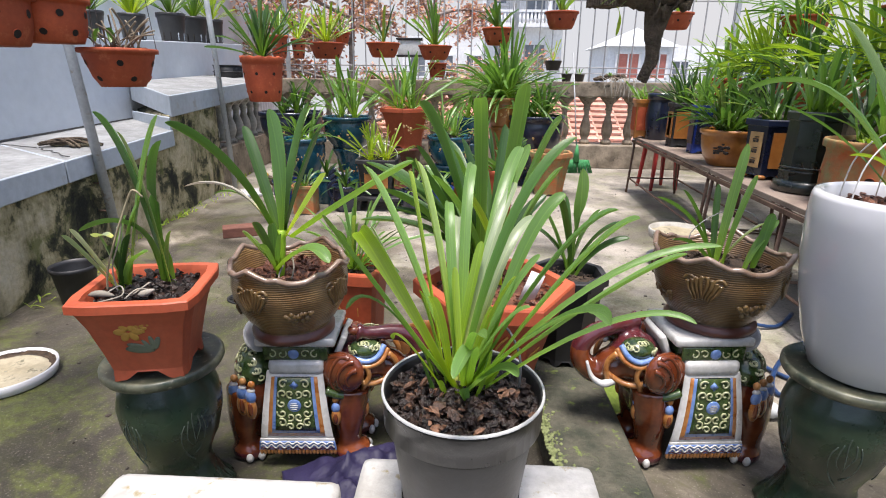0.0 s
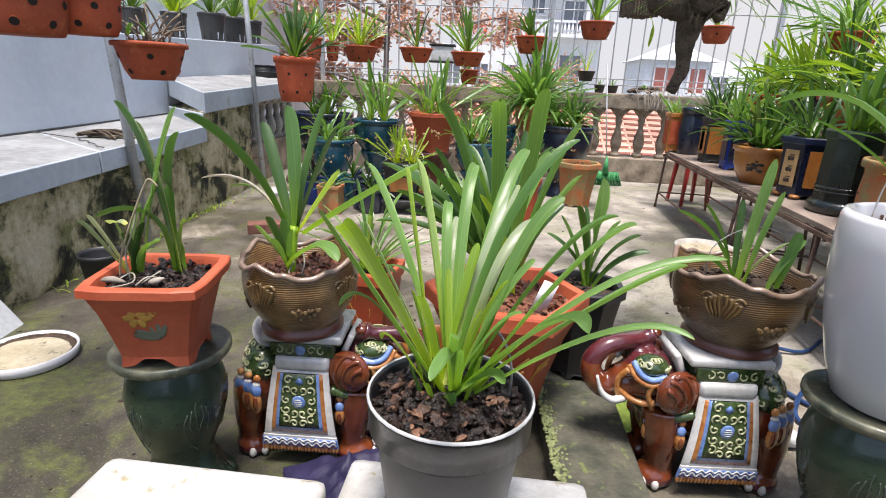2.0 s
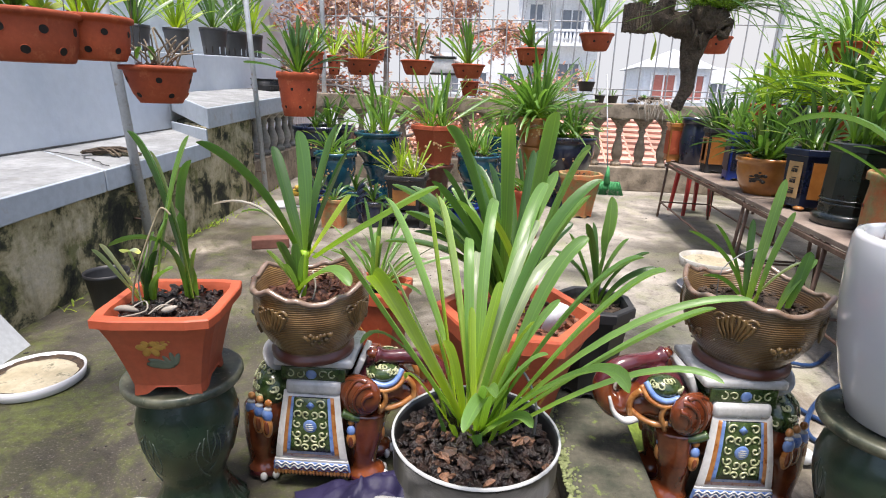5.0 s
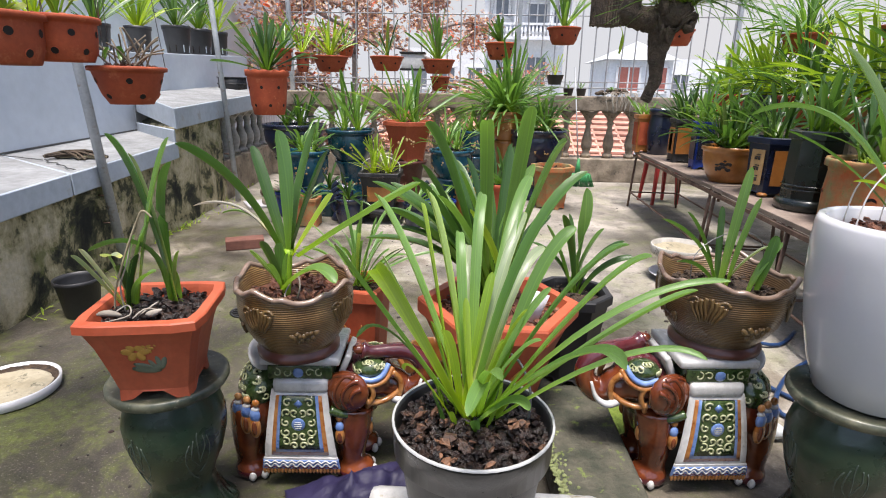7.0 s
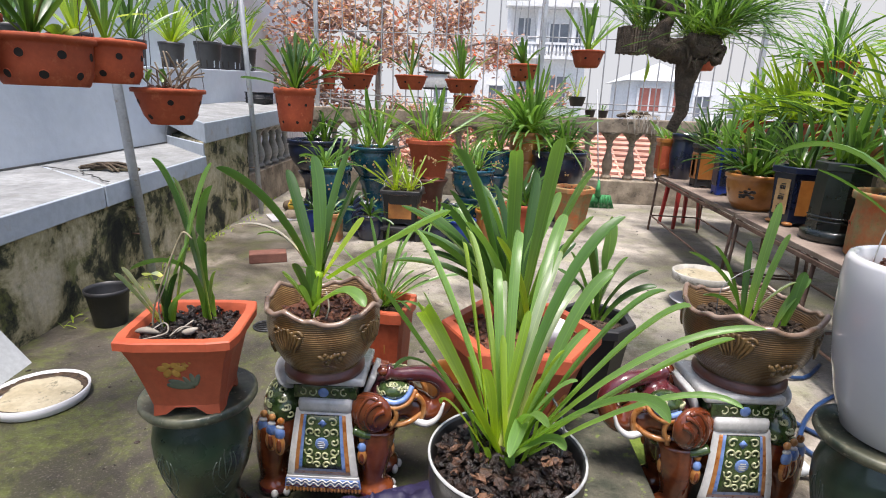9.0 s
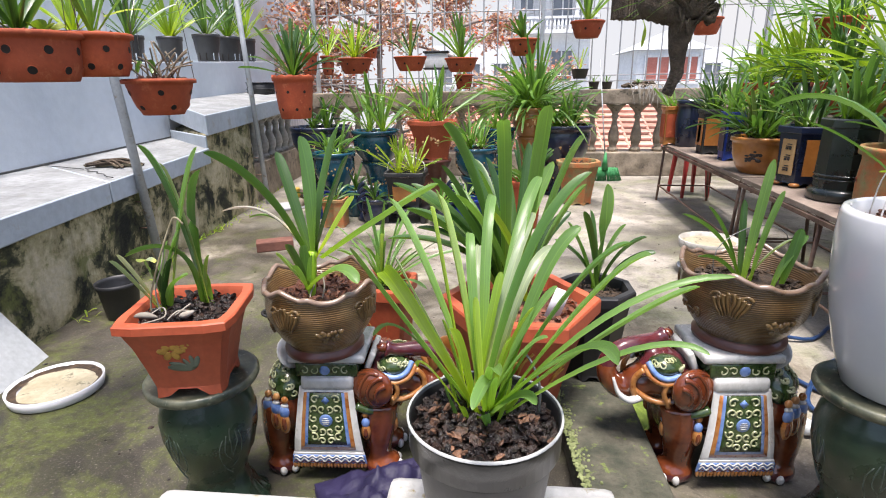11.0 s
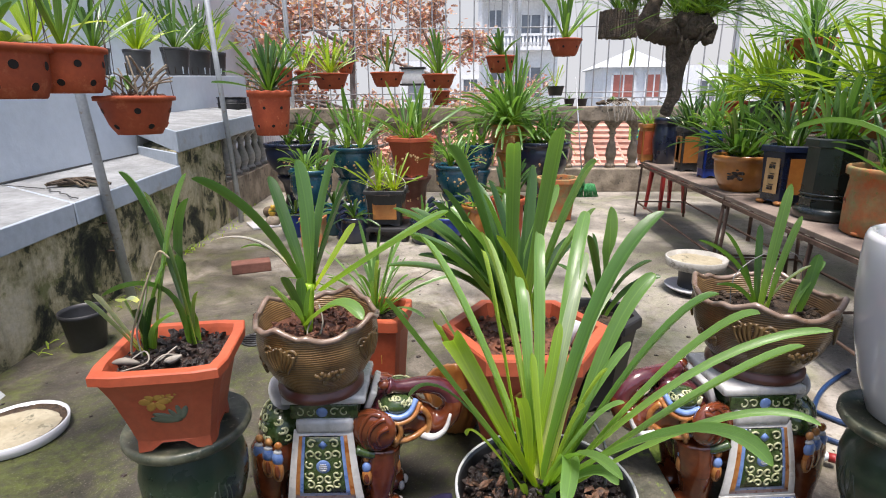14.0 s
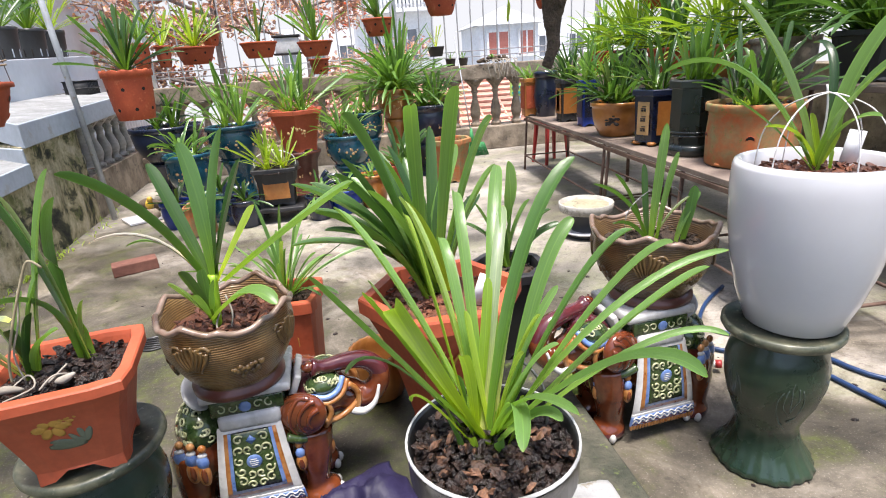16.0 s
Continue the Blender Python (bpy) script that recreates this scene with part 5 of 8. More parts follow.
# ---------------------------------------------------------------- dark green ceramic stands
def green_stand(name, m, label, k=1.0):
    t = thing(name, m, label, "plant stand", "green ceramic stands")

    def wavy(a, i):
        return (1 + (0.022 * math.cos(22 * a) + 0.020 * math.cos(7 * a + 1)) * (1 - i / 6), 0) if i < 6 else (1, 0)

    prof = [(0.146, 0.0), (0.152, 0.008), (0.143, 0.020), (0.122, 0.045), (0.103, 0.080), (0.093, 0.110), (0.0905, 0.124), (0.093, 0.133), (0.103, 0.157), (0.127, 0.205), (0.141, 0.26), (0.144, 0.305), (0.134, 0.345), (0.118, 0.370), (0.114, 0.385)]
    part("body", lathe([(r * k, z) for r, z in prof], 132, wavy), "green_glaze", t)
    part("rim_plate", lathe([(0.118 * k, 0.38), (0.160 * k, 0.392), (0.167 * k, 0.402), (0.166 * k, 0.414), (0.158 * k, 0.418), (0.15 * k, 0.412), (0.004, 0.411)], 60, close=False), "green_worn", t, "worn round rim plate")
    rr = random.Random(3)
    for j in range(5):
        a0 = 2 * math.pi * j / 5 - 1.9
        bm = bmesh.new()
        for q in range(5):
            pts = []
            s = 1 if q % 2 else -1
            for u in range(6):
                w = u / 5
                a = a0 + s * (0.05 + 0.06 * q) * math.sin(w * 2.4)
                z = 0.215 + 0.10 * w - 0.012 * q + 0.012 * math.sin(w * 4 + q)
                z = min(z, 0.318)
                r = 0.124 + (z - 0.2) / 0.06 * 0.017 if z < 0.26 else 0.141 + (z - 0.26) / 0.045 * 0.003 if z < 0.305 else 0.144 - (z - 0.305) / 0.04 * 0.010
                pts.append((r * k * math.cos(a), r * k * math.sin(a), z))
            tube(bm, pts, 0.0017, 4, 0, 3)
        part("incised_spray", bm, "incised", t)
    return t


green_stand("ceramic_stand", pose(-0.714, 0.790, 0) @ Matrix.Diagonal((1, 1, 1.03, 1)), "dark green glazed ceramic pedestal with incised sprays and a mossy rim", 0.855)
green_stand("ceramic_stand", pose(0.982, 0.812, 0) @ Matrix.Diagonal((1, 1, 1.06, 1)), "dark green glazed ceramic pedestal under the white pot", 0.87)

# ---------------------------------------------------------------- square red pot on its stand
rng = random.Random(31)
pl = thing("potted_orchid", pose(-0.700, 0.758, 0.4240, 0, 0, 10), "young orchid in a square red clay pot with painted flowers", "potted plant")
faceted_pot(pl, 0.190, 0.216, "red_glaze", 4, 0.60, 0.026, 0.016, lip=0.016)
fill(pl, rng, 0.105, 0.200, "bark", 190, 0.018, square=True, label="dark wet bark")
bm = bmesh.new()
for cx, cz, s in ((-0.014, 0.140, 1.5), (0.024, 0.164, 0.75), (0.010, 0.148, 0.8)):
    for k in range(6):
        a = k * 1.05
        ball(bm, (cx + 0.012 * s * math.cos(a), 0, cz + 0.010 * s * math.sin(a)), (0.009 * s, 0.002, 0.006 * s), u=8, v=5, rot=Matrix.Rotation(-a, 4, "Y"))
for v in bm.verts:
    v.co.y += -0.0985 - (v.co.z - 0.1) * 0.19
part("painted_flower", bm, "gold", pl, "yellow painted flowers")
bm = bmesh.new()
for cx, cz, a, s in ((0.0, 0.090, 0.1, 1.9), (0.018, 0.094, -0.3, 1.4), (0.038, 0.106, -1.2, 1.2), (0.028, 0.110, -1.7, 1.1), (-0.004, 0.099, 0.3, 1.4), (0.016, 0.102, -2.1, 1.0)):
    ball(bm, (cx, 0, cz), (0.017 * s, 0.0018, 0.0055 * s), u=8, v=5, rot=Matrix.Rotation(a, 4, "Y"))
for v in bm.verts:
    v.co.y += -0.0968 - (v.co.z - 0.1) * 0.19
part("painted_leaf", bm, "grey_leaf", pl, "grey-green painted leaves")
PL = [
    ((-0.746, 0.740, 1.027), (-0.702, 0.770, 0.965), 0.030, "leaf_mid"), ((-0.643, 0.800, 0.963), (-0.694, 0.800, 0.883), 0.027, "leaf_mid"),
    ((-0.806, 0.710, 0.774), (-0.662, 0.755, 0.844), 0.015, "leaf_mid"), ((-0.640, 0.780, 0.760), (-0.668, 0.795, 0.720), 0.010, "leaf_mid"),
    ((-0.715, 0.760, 0.985), (-0.690, 0.775, 0.930), 0.012, "leaf_pale"),
]
tip_leaves(pl, PL, (-0.672, 0.798, 0.622), 1.30, 0.006)
PL2 = [
    ((-0.619, 0.760, 1.021), (-0.681, 0.755, 0.903), 0.019, "leaf_mid"), ((-0.839, 0.700, 0.767), (-0.816, 0.725, 0.716), 0.015, "leaf_pale"), ((-0.826, 0.710, 0.779), (-0.806, 0.730, 0.718), 0.014, "leaf_pale"),
    ((-0.683, 0.750, 0.835), (-0.740, 0.750, 0.744), 0.018, "leaf_mid"), ((-0.727, 0.760, 0.800), (-0.765, 0.755, 0.715), 0.019, "leaf_mid"), ((-0.677, 0.740, 0.722), (-0.741, 0.745, 0.700), 0.018, "leaf_mid"),
    ((-0.715, 0.745, 0.760), (-0.745, 0.750, 0.700), 0.020, "leaf_dark"), ((-0.790, 0.745, 0.760), (-0.770, 0.750, 0.700), 0.014, "leaf_mid"), ((-0.750, 0.720, 0.740), (-0.755, 0.740, 0.700), 0.018, "leaf_dark"),
]
tip_leaves(pl, PL2, (-0.758, 0.752, 0.620), 1.15, 0.008)
inv = pl.matrix_world.inverted()
part("leaf", leaf(bmesh.new(), inv @ Vector((-0.727, 0.70, 0.765)), inv @ Vector((-0.745, 0.698, 0.778)), inv @ Vector((-0.765, 0.70, 0.765)), 0.030), "leaf_pale", pl)
part("cane", tube(bmesh.new(), [inv @ Vector(p) for p in ((-0.774, 0.72, 0.630), (-0.765, 0.72, 0.68), (-0.735, 0.725, 0.76), (-0.700, 0.738, 0.845), (-0.686, 0.740, 0.862), (-0.672, 0.745, 0.845))], 0.0024, 7), "cane", pl, "bent dry pale stalk")
for p in (((-0.69, 0.70, 0.632), (-0.668, 0.69, 0.640), (-0.648, 0.695, 0.648)), ((-0.79, 0.68, 0.636), (-0.763, 0.678, 0.642), (-0.735, 0.685, 0.634))):
    part("dry_sheath", tube(bmesh.new(), [inv @ Vector(q) for q in p], lambda u: 0.002 + 0.006 * math.sin(math.pi * u), 7), "root", pl, "dry pale bulb sheath")
for p in (((-0.08, -0.06, 0.205), (-0.05, -0.03, 0.22), (-0.03, -0.07, 0.212), (-0.075, -0.09, 0.205)), ((-0.06, -0.02, 0.20), (-0.065, -0.015, 0.26), (-0.04, -0.02, 0.32), (-0.03, 0.0, 0.38)), ((0.0, 0.0, 0.205), (0.015, -0.03, 0.225), (-0.01, -0.06, 0.21)), ((0.02, -0.04, 0.21), (0.0, -0.06, 0.222), (-0.02, -0.08, 0.208))):
    part("root", tube(bmesh.new(), p, 0.0019, 6), "root", pl)


# ---------------------------------------------------------------- tall white pot on its stand
rng = random.Random(41)
wp = thing("potted_orchid", pose(1.008, 0.812, 0.438) @ Matrix.Scale(0.94, 4), "orchid with white wire hoops in a tall glossy white pot", "potted plant")
prof = [(0.004, 0.0), (0.110, 0.0), (0.122, 0.008), (0.150, 0.09), (0.174, 0.19), (0.190, 0.30), (0.194, 0.39), (0.192, 0.445), (0.187, 0.458), (0.176, 0.460), (0.169, 0.452), (0.167, 0.40), (0.13, 0.1), (0.004, 0.09)]
part("pot", lathe(prof, 72, close=False), "white_glaze", wp)
fill(wp, rng, 0.166, 0.425, "bark_red", 240, 0.020, label="brown bark and pebbles")
for k in range(3):
    pts = []
    a = radians(-62 + 70 * k)
    for j in range(9):
        u = j / 8
        q = 0.150 * math.cos(math.pi * u)
        pts.append((q * math.cos(a), q * math.sin(a), 0.42 + 0.20 * math.sin(math.pi * u) ** 0.75 + rng.uniform(-0.004, 0.004)))
    part("wire_hoop", tube(bmesh.new(), pts, 0.0018, 6), "wire_white", wp, "white wrapped wire hoop")
part("stake", tube(bmesh.new(), [(0.0, 0.01, 0.41), (0.005, 0.0, 0.56), (0.002, 0.01, 0.64)], 0.0028, 6), "wire_white", wp)
bm = bmesh.new()
box(bm, (0.12, 0.02, 0.475), (0.055, 0.0016, 0.085), Matrix.Rotation(0.2, 4, "Y"))
part("name_tag", bm, "paper", wp, "white plastic plant tag")
WP = [
    ((0.733, 1.042, 1.081), (0.875, 0.922, 1.186), 0.034, "leaf_dark"), ((0.761, 0.927, 1.052), (0.882, 0.872, 1.008), 0.013, "leaf_dark"),
    ((0.883, 0.849, 0.950), (0.961, 0.815, 0.961), 0.014, "leaf_yellow"), ((0.911, 1.017, 1.243), (0.980, 0.895, 1.091), 0.036, "leaf_dark"),
    ((1.105, 0.759, 1.195), (1.025, 0.817, 1.025), 0.038, "leaf_mid"), ((1.034, 0.677, 1.101), (0.992, 0.773, 1.005), 0.034, "leaf_mid"),
    ((1.001, 0.666, 0.981), (0.990, 0.754, 0.994), 0.018, "leaf_mid"), ((1.062, 0.933, 1.130), (1.071, 0.837, 1.145), 0.020, "leaf_dark"),
    ((0.978, 0.820, 0.978), (0.993, 0.816, 0.925), 0.016, "leaf_yellow"), ((1.008, 0.769, 0.939), (1.018, 0.780, 0.901), 0.014, "leaf_yellow"),
    ((0.948, 0.828, 0.928), (0.980, 0.818, 0.906), 0.018, "leaf_yellow"),
]
tip_leaves(wp, WP, (1.011, 0.809, 0.842), 1.05, 0.020, rng)

# ---------------------------------------------------------------- pots on the floor behind the elephants
rm = thing("potted_orchid", pose(0.135, 1.225, 0.0), "tall strap-leaved orchid in a large orange-red faceted pot", "potted plant")
faceted_pot(rm, 0.260, 0.485, "red_glaze", 6, 0.47, 0.04, 0.018, turn=0.0, lip=0.02)
fill(rm, rng, 0.205, 0.450, "bark_red", 220, 0.022, label="brown bark with moss")
bm = bmesh.new()
for k in range(9):
    a = -1.5 + 0.5 * math.sin(k)
    tube(bm, [(0.165 * math.cos(a), 0.165 * math.sin(a), 0.22 + 0.01 * k), (0.183 * math.cos(a + 0.1), 0.183 * math.sin(a + 0.1), 0.27 + 0.012 * k), (0.198 * math.cos(a + 0.25), 0.198 * math.sin(a + 0.25), 0.30 + 0.014 * k)], 0.004, 5)
part("painted_sprig", bm, "gold", rm, "ochre painted sprig")
RM = [
    ((-0.101, 1.206, 1.036), (-0.034, 1.238, 0.968), 0.047, "leaf_mid"), ((0.070, 1.059, 1.053), (0.078, 1.164, 1.015), 0.040, "leaf_mid"), ((0.189, 1.075, 1.090), (0.185, 1.172, 0.965), 0.046, "leaf_mid"), ((0.295, 1.133, 1.000), (0.255, 1.201, 0.941), 0.048, "leaf_mid"),
    ((-0.26, 1.2, 0.86), 0.10, 0.045, "leaf_dark"), ((-0.20, 1.1, 0.80), 0.10, 0.045, "leaf_dark"), ((-0.12, 1.3, 0.90), 0.05, 0.045, "leaf_dark"), ((-0.06, 1.12, 0.84), 0.06, 0.04, "leaf_mid"),
    ((0.02, 1.35, 0.92), 0.04, 0.04, "leaf_dark"), ((0.16, 1.40, 0.96), 0.02, 0.04, "leaf_dark"), ((-0.02, 1.45, 0.90), 0.05, 0.045, "leaf_dark"), ((0.33, 1.25, 0.85), 0.06, 0.04, "leaf_mid"),
    ((-0.25, 1.38, 0.74), 0.14, 0.045, "leaf_dark"), ((-0.14, 1.18, 0.88), 0.06, 0.042, "leaf_dark"), ((-0.05, 1.28, 0.97), 0.03, 0.042, "leaf_dark"),
    ((-0.22, 1.30, 0.84), 0.08, 0.042, "leaf_dark"), ((-0.10, 1.42, 0.82), 0.07, 0.040, "leaf_mid"), ((0.08, 1.46, 0.86), 0.04, 0.042, "leaf_dark"), ((0.24, 1.38, 0.90), 0.03, 0.040, "leaf_mid"),
    ((-0.16, 1.45, 0.70), 0.10, 0.040, "leaf_dark"), ((0.0, 1.22, 0.90), 0.02, 0.038, "leaf_mid"), ((-0.19, 1.20, 0.72), 0.12, 0.040, "leaf_dark"), ((0.30, 1.35, 0.74), 0.08, 0.040, "leaf_dark"), ((-0.30, 1.28, 0.66), 0.16, 0.04, "leaf_dark"),
]
tip_leaves(rm, RM, (0.115, 1.235, 0.465), 1.0, 0.03)
part("leaf", leaf(bmesh.new(), (0.02, 0.0, 0.47), (0.0, -0.03, 0.65), (-0.10, -0.10, 0.80), 0.03), "leaf_yellow", rm)
bm = bmesh.new()
box(bm, (0.11, -0.09, 0.50), (0.045, 0.0016, 0.10), Matrix.Rotation(0.35, 4, "Y"))
part("name_tag", bm, "paper", rm, "white plastic plant tag")

rb = thing("potted_orchid", pose(-0.375, 1.50, 0.0, 0, 0, -8), "grassy orchid in a square red clay pot with scratched ornament", "potted plant")
faceted_pot(rb, 0.165, 0.43, "red_glaze", 4, 0.70, 0.03, 0.015, lip=0.014, flare=0.02)
fill(rb, rng, 0.09, 0.405, "soil", 70, 0.016, square=True)
bm = bmesh.new()
for k in range(12):
    x, z = rng.uniform(-0.05, 0.05), rng.uniform(0.16, 0.34)
    tube(bm, [(x, -0.106 - (z - 0.2) * 0.08, z), (x + rng.uniform(-0.02, 0.02), -0.110 - (z - 0.2) * 0.08, z + 0.02), (x + rng.uniform(-0.02, 0.02), -0.110 - (z - 0.2) * 0.08, z + 0.035)], 0.0018, 4)
part("scratched_ornament", bm, "gold", rb)
tuft(rb, rng, (0, 0, 0.40), 34, 0.42, 0.016, (35, 85), 0.5, "leaf_mid", 0.03)

dk = thing("potted_orchid", pose(0.415, 1.45, 0.10), "small orchid in a dark grey octagonal pot", "potted plant")
faceted_pot(dk, 0.145, 0.345, "black_plastic", 8, 0.66, 0.02, 0.012, lip=0.014, flare=0.02)
fill(dk, rng, 0.115, 0.318, "soil", 80, 0.015)
DK = [((0.444, 1.501, 0.805), (0.455, 1.470, 0.640), 0.042, "leaf_mid"), ((0.585, 1.46, 0.625), 0.08, 0.035, "leaf_dark"), ((0.625, 1.47, 0.565), 0.07, 0.03, "leaf_dark"), ((0.31, 1.47, 0.675), 0.03, 0.032, "leaf_mid"),
      ((0.36, 1.44, 0.72), 0.02, 0.03, "leaf_dark"), ((0.52, 1.5, 0.66), 0.03, 0.03, "leaf_mid"), ((0.40, 1.55, 0.70), 0.03, 0.03, "leaf_dark"), ((0.27, 1.5, 0.60), 0.05, 0.028, "leaf_dark")]
tip_leaves(dk, DK, (0.42, 1.48, 0.41), 1.0, 0.02)

ob = thing("ribbed_pot", pose(-0.085, 1.435, 0.0) @ Matrix.Scale(1.15, 4), "small ribbed orange glazed bowl on the floor", "pot")
part("bowl", lathe([(0.004, 0), (0.06, 0), (0.07, 0.01), (0.095, 0.08), (0.10, 0.14), (0.09, 0.165), (0.08, 0.165), (0.085, 0.13), (0.05, 0.03), (0.004, 0.03)], 60, lambda a, i: (1 + 0.03 * math.cos(20 * a), 0), close=False), "orange_glaze", ob)

# purple cloth crumpled on the floor
bm = bmesh.new()
bmesh.ops.create_grid(bm, x_segments=40, y_segments=34, size=0.5)
for v in bm.verts:
    x, y = v.co.x, v.co.y
    p = Vector((x * 5, y * 5, 0.3))
    q = max(0.0, 1 - (abs(x) / 0.5) ** 3) * max(0.0, 1 - (abs(y) / 0.5) ** 3)
    v.co = Vector((x * 0.42 + 0.02 * noise.noise(p), y * 0.30 + 0.02 * noise.noise(p + Vector((9, 0, 0))), 0.008 + q * (0.05 + 0.045 * noise.noise(p * 1.3) + 0.03 * abs(noise.noise(p * 3)))))
cloth = part("purple_cloth", bm, "purple")
cloth.matrix_world = pose(-0.22, 0.83, 0, 0, 0, 24)
so = cloth.modifiers.new("thick", "SOLIDIFY")
so.thickness = 0.004
tagged(cloth, "crumpled dark purple cloth lying on the floor", "cloth")

# ---------------------------------------------------------------- small things on the floor
def dish(m, r, h, label, crust=True, material="white_glaze"):
    t = thing("saucer", m, label, "saucer")
    part("dish", lathe([(0.004, 0), (r * 0.93, 0), (r * 0.97, 0.006), (r, h), (r * 0.965, h + 0.002), (r * 0.93, h * 0.55), (0.004, h * 0.5)], 48, close=False), material, t)
    if crust:
        part("dirt_ring", lathe([(r * 0.945, h * 0.80), (r * 0.90, h * 0.60), (r * 0.78, h * 0.63)], 40, lambda a, i: (1 + 0.02 * math.sin(7 * a + i), 0), close=False), "soil", t, "black dirt caked round the inside")
        part("dried_crust", lathe([(r * 0.80, h * 0.60), (r * 0.76, h * 0.66), (r * 0.6, h * 0.72), (0.004, h * 0.7)], 40, lambda a, i: (1 + 0.05 * math.sin(3 * a + i), 0.002 * math.sin(5 * a)), close=False), "crust", t, "cracked dried yellow crust")
    return t


dish(pose(-1.675, 1.315, 0.0), 0.168, 0.042, "white plastic plant saucer with a dried yellow crust on the floor")
dr = thing("dish_stand", pose(1.36, 2.86, 0.0) @ Matrix.Diagonal((1.15, 1.15, 1, 1)), "grimy whitish dish on a short dark pedestal", "dish stand")
part("foot", lathe([(0.004, 0), (0.10, 0), (0.115, 0.012), (0.11, 0.022), (0.078, 0.03), (0.080, 0.15), (0.095, 0.165)], 36, close=False), "black_plastic", dr)
part("dish", lathe([(0.07, 0.16), (0.138, 0.164), (0.146, 0.17), (0.153, 0.222), (0.148, 0.226), (0.138, 0.200), (0.004, 0.198)], 48, close=False), "whitewash", dr)
part("dried_crust", lathe([(0.136, 0.2005), (0.09, 0.204), (0.004, 0.203)], 36, lambda a, i: (1 + 0.02 * math.sin(3 * a + i), 0.0015 * math.sin(5 * a)), close=False), "crust", dr, "pale dried crust")
part("lower_plate", lathe([(0.06, 0.022), (0.13, 0.030), (0.145, 0.045), (0.14, 0.047), (0.06, 0.036)], 40, close=False), "white_glaze", dr)

bk = thing("nursery_pot", pose(-1.90, 2.03, 0.0), "empty black plastic nursery pot on the floor by the wall", "nursery pot")
part("pot", lathe([(0.004, 0), (0.075, 0), (0.077, 0.003), (0.098, 0.17), (0.105, 0.172), (0.106, 0.195), (0.101, 0.195), (0.098, 0.175), (0.074, 0.01), (0.004, 0.008)], 36, close=False), "black_plastic", bk)

bm = bmesh.new()
box(bm, (0, 0, 0.036), (0.26, 0.125, 0.070), bevel=0.006)
br = part("brick", bm, "brick", smooth=False)
br.matrix_world = pose(-1.56, 3.24, 0, 0, 0, 24)
tagged(br, "single red clay brick lying on the concrete", "brick")
bm = bmesh.new()
box(bm, (0, 0, 0.012), (0.26, 0.26, 0.018), bevel=0.003)
tl = part("tile", bm, "white_glaze", smooth=False)
tl.matrix_world = pose(-1.98, 4.62, 0.006, 2, 0, 35)
tagged(tl, "loose white ceramic tile on the floor", "tile")

bm = bmesh.new()
box(bm, (0, 0, 0.17), (0.5, 0.004, 0.34))
mb = part("metal_sheet", bm, "sheet_metal", smooth=False)
mb.matrix_world = pose(-1.90, 1.33, 0, 34, 0, -80)
tagged(mb, "white metal sheet leaning against the mossy wall", "metal sheet")

dn = thing("drain_cover", pose(-1.10, 2.12, 0.001), "small round plastic drain grate in the floor", "drain cover")
part("ring", lathe([(0.075, 0), (0.078, 0.006), (0.068, 0.008), (0.064, 0.002)], 32, close=False), "dusty_plastic", dn)
for k in range(5):
    bm = bmesh.new()
    box(bm, (0, -0.045 + 0.0225 * k, 0.004), (2 * math.sqrt(0.066 ** 2 - (0.045 - 0.0225 * k) ** 2), 0.009, 0.005))
    part("slat", bm, "dusty_plastic", dn)
part("pit", lathe([(0.066, 0.0012), (0.004, 0.0012)], 24, close=False), "hole", dn)

hs = thing("garden_hose", pose(0, 0, 0), "thin dark blue hose lying in loops on the floor", "hose")
part("hose_length", tube(bmesh.new(), [(1.66, 2.1, 0.012), (1.50, 1.95, 0.012), (1.33, 1.93, 0.03), (1.24, 1.78, 0.012), (1.25, 1.58, 0.012), (1.36, 1.42, 0.012), (1.52, 1.28, 0.012), (1.60, 1.05, 0.012), (1.75, 0.9, 0.012)], 0.009, 8), "hose", hs)
part("hose_length", tube(bmesh.new(), [(1.62, 1.85, 0.012), (1.42, 1.70, 0.012), (1.25, 1.50, 0.026), (1.20, 1.38, 0.012), (1.30, 1.28, 0.012), (1.45, 1.14, 0.012), (1.55, 0.80, 0.012), (1.9, 0.5, 0.012)], 0.009, 8), "hose", hs)
bt = thing("bottle", pose(1.10, 1.24, 0.033, 0, 88, -30), "small cloudy plastic bottle with a red cap lying on the floor", "bottle")
part("body", lathe([(0.004, -0.10), (0.028, -0.10), (0.032, -0.09), (0.032, -0.01), (0.026, 0.012), (0.012, 0.03), (0.012, 0.036)], 20), "clear", bt)
part("cap", lathe([(0.0155, 0.032), (0.0155, 0.052), (0.013, 0.054)], 16), "red_plastic", bt, "red screw cap")

bw = thing("broom", pose(1.37, 6.18, 0), "broom with green plastic bristles leaning on the back balustrade", "broom")
part("handle", tube(bmesh.new(), [(0, 0.0, 0.25), (-0.07, 0.38, 1.40)], 0.008, 8, smooth=0), "pipe", bw)
part("head", tube(bmesh.new(), [(0, 0, 0.34), (0, 0, 0.14)], lambda q: 0.012 + 0.03 * q, 10, smooth=3), "broom_green", bw)
bm = bmesh.new()
for k in range(220):
    x = rng.uniform(-0.19, 0.19)
    y = rng.uniform(-0.035, 0.035)
    tube(bm, [(x * 0.8, y * 0.6, 0.16), (x * 1.08, y * 1.4, 0.002)], 0.0032, 3, smooth=0)
part("bristles", bm, "broom_green", bw, kind="stuff")

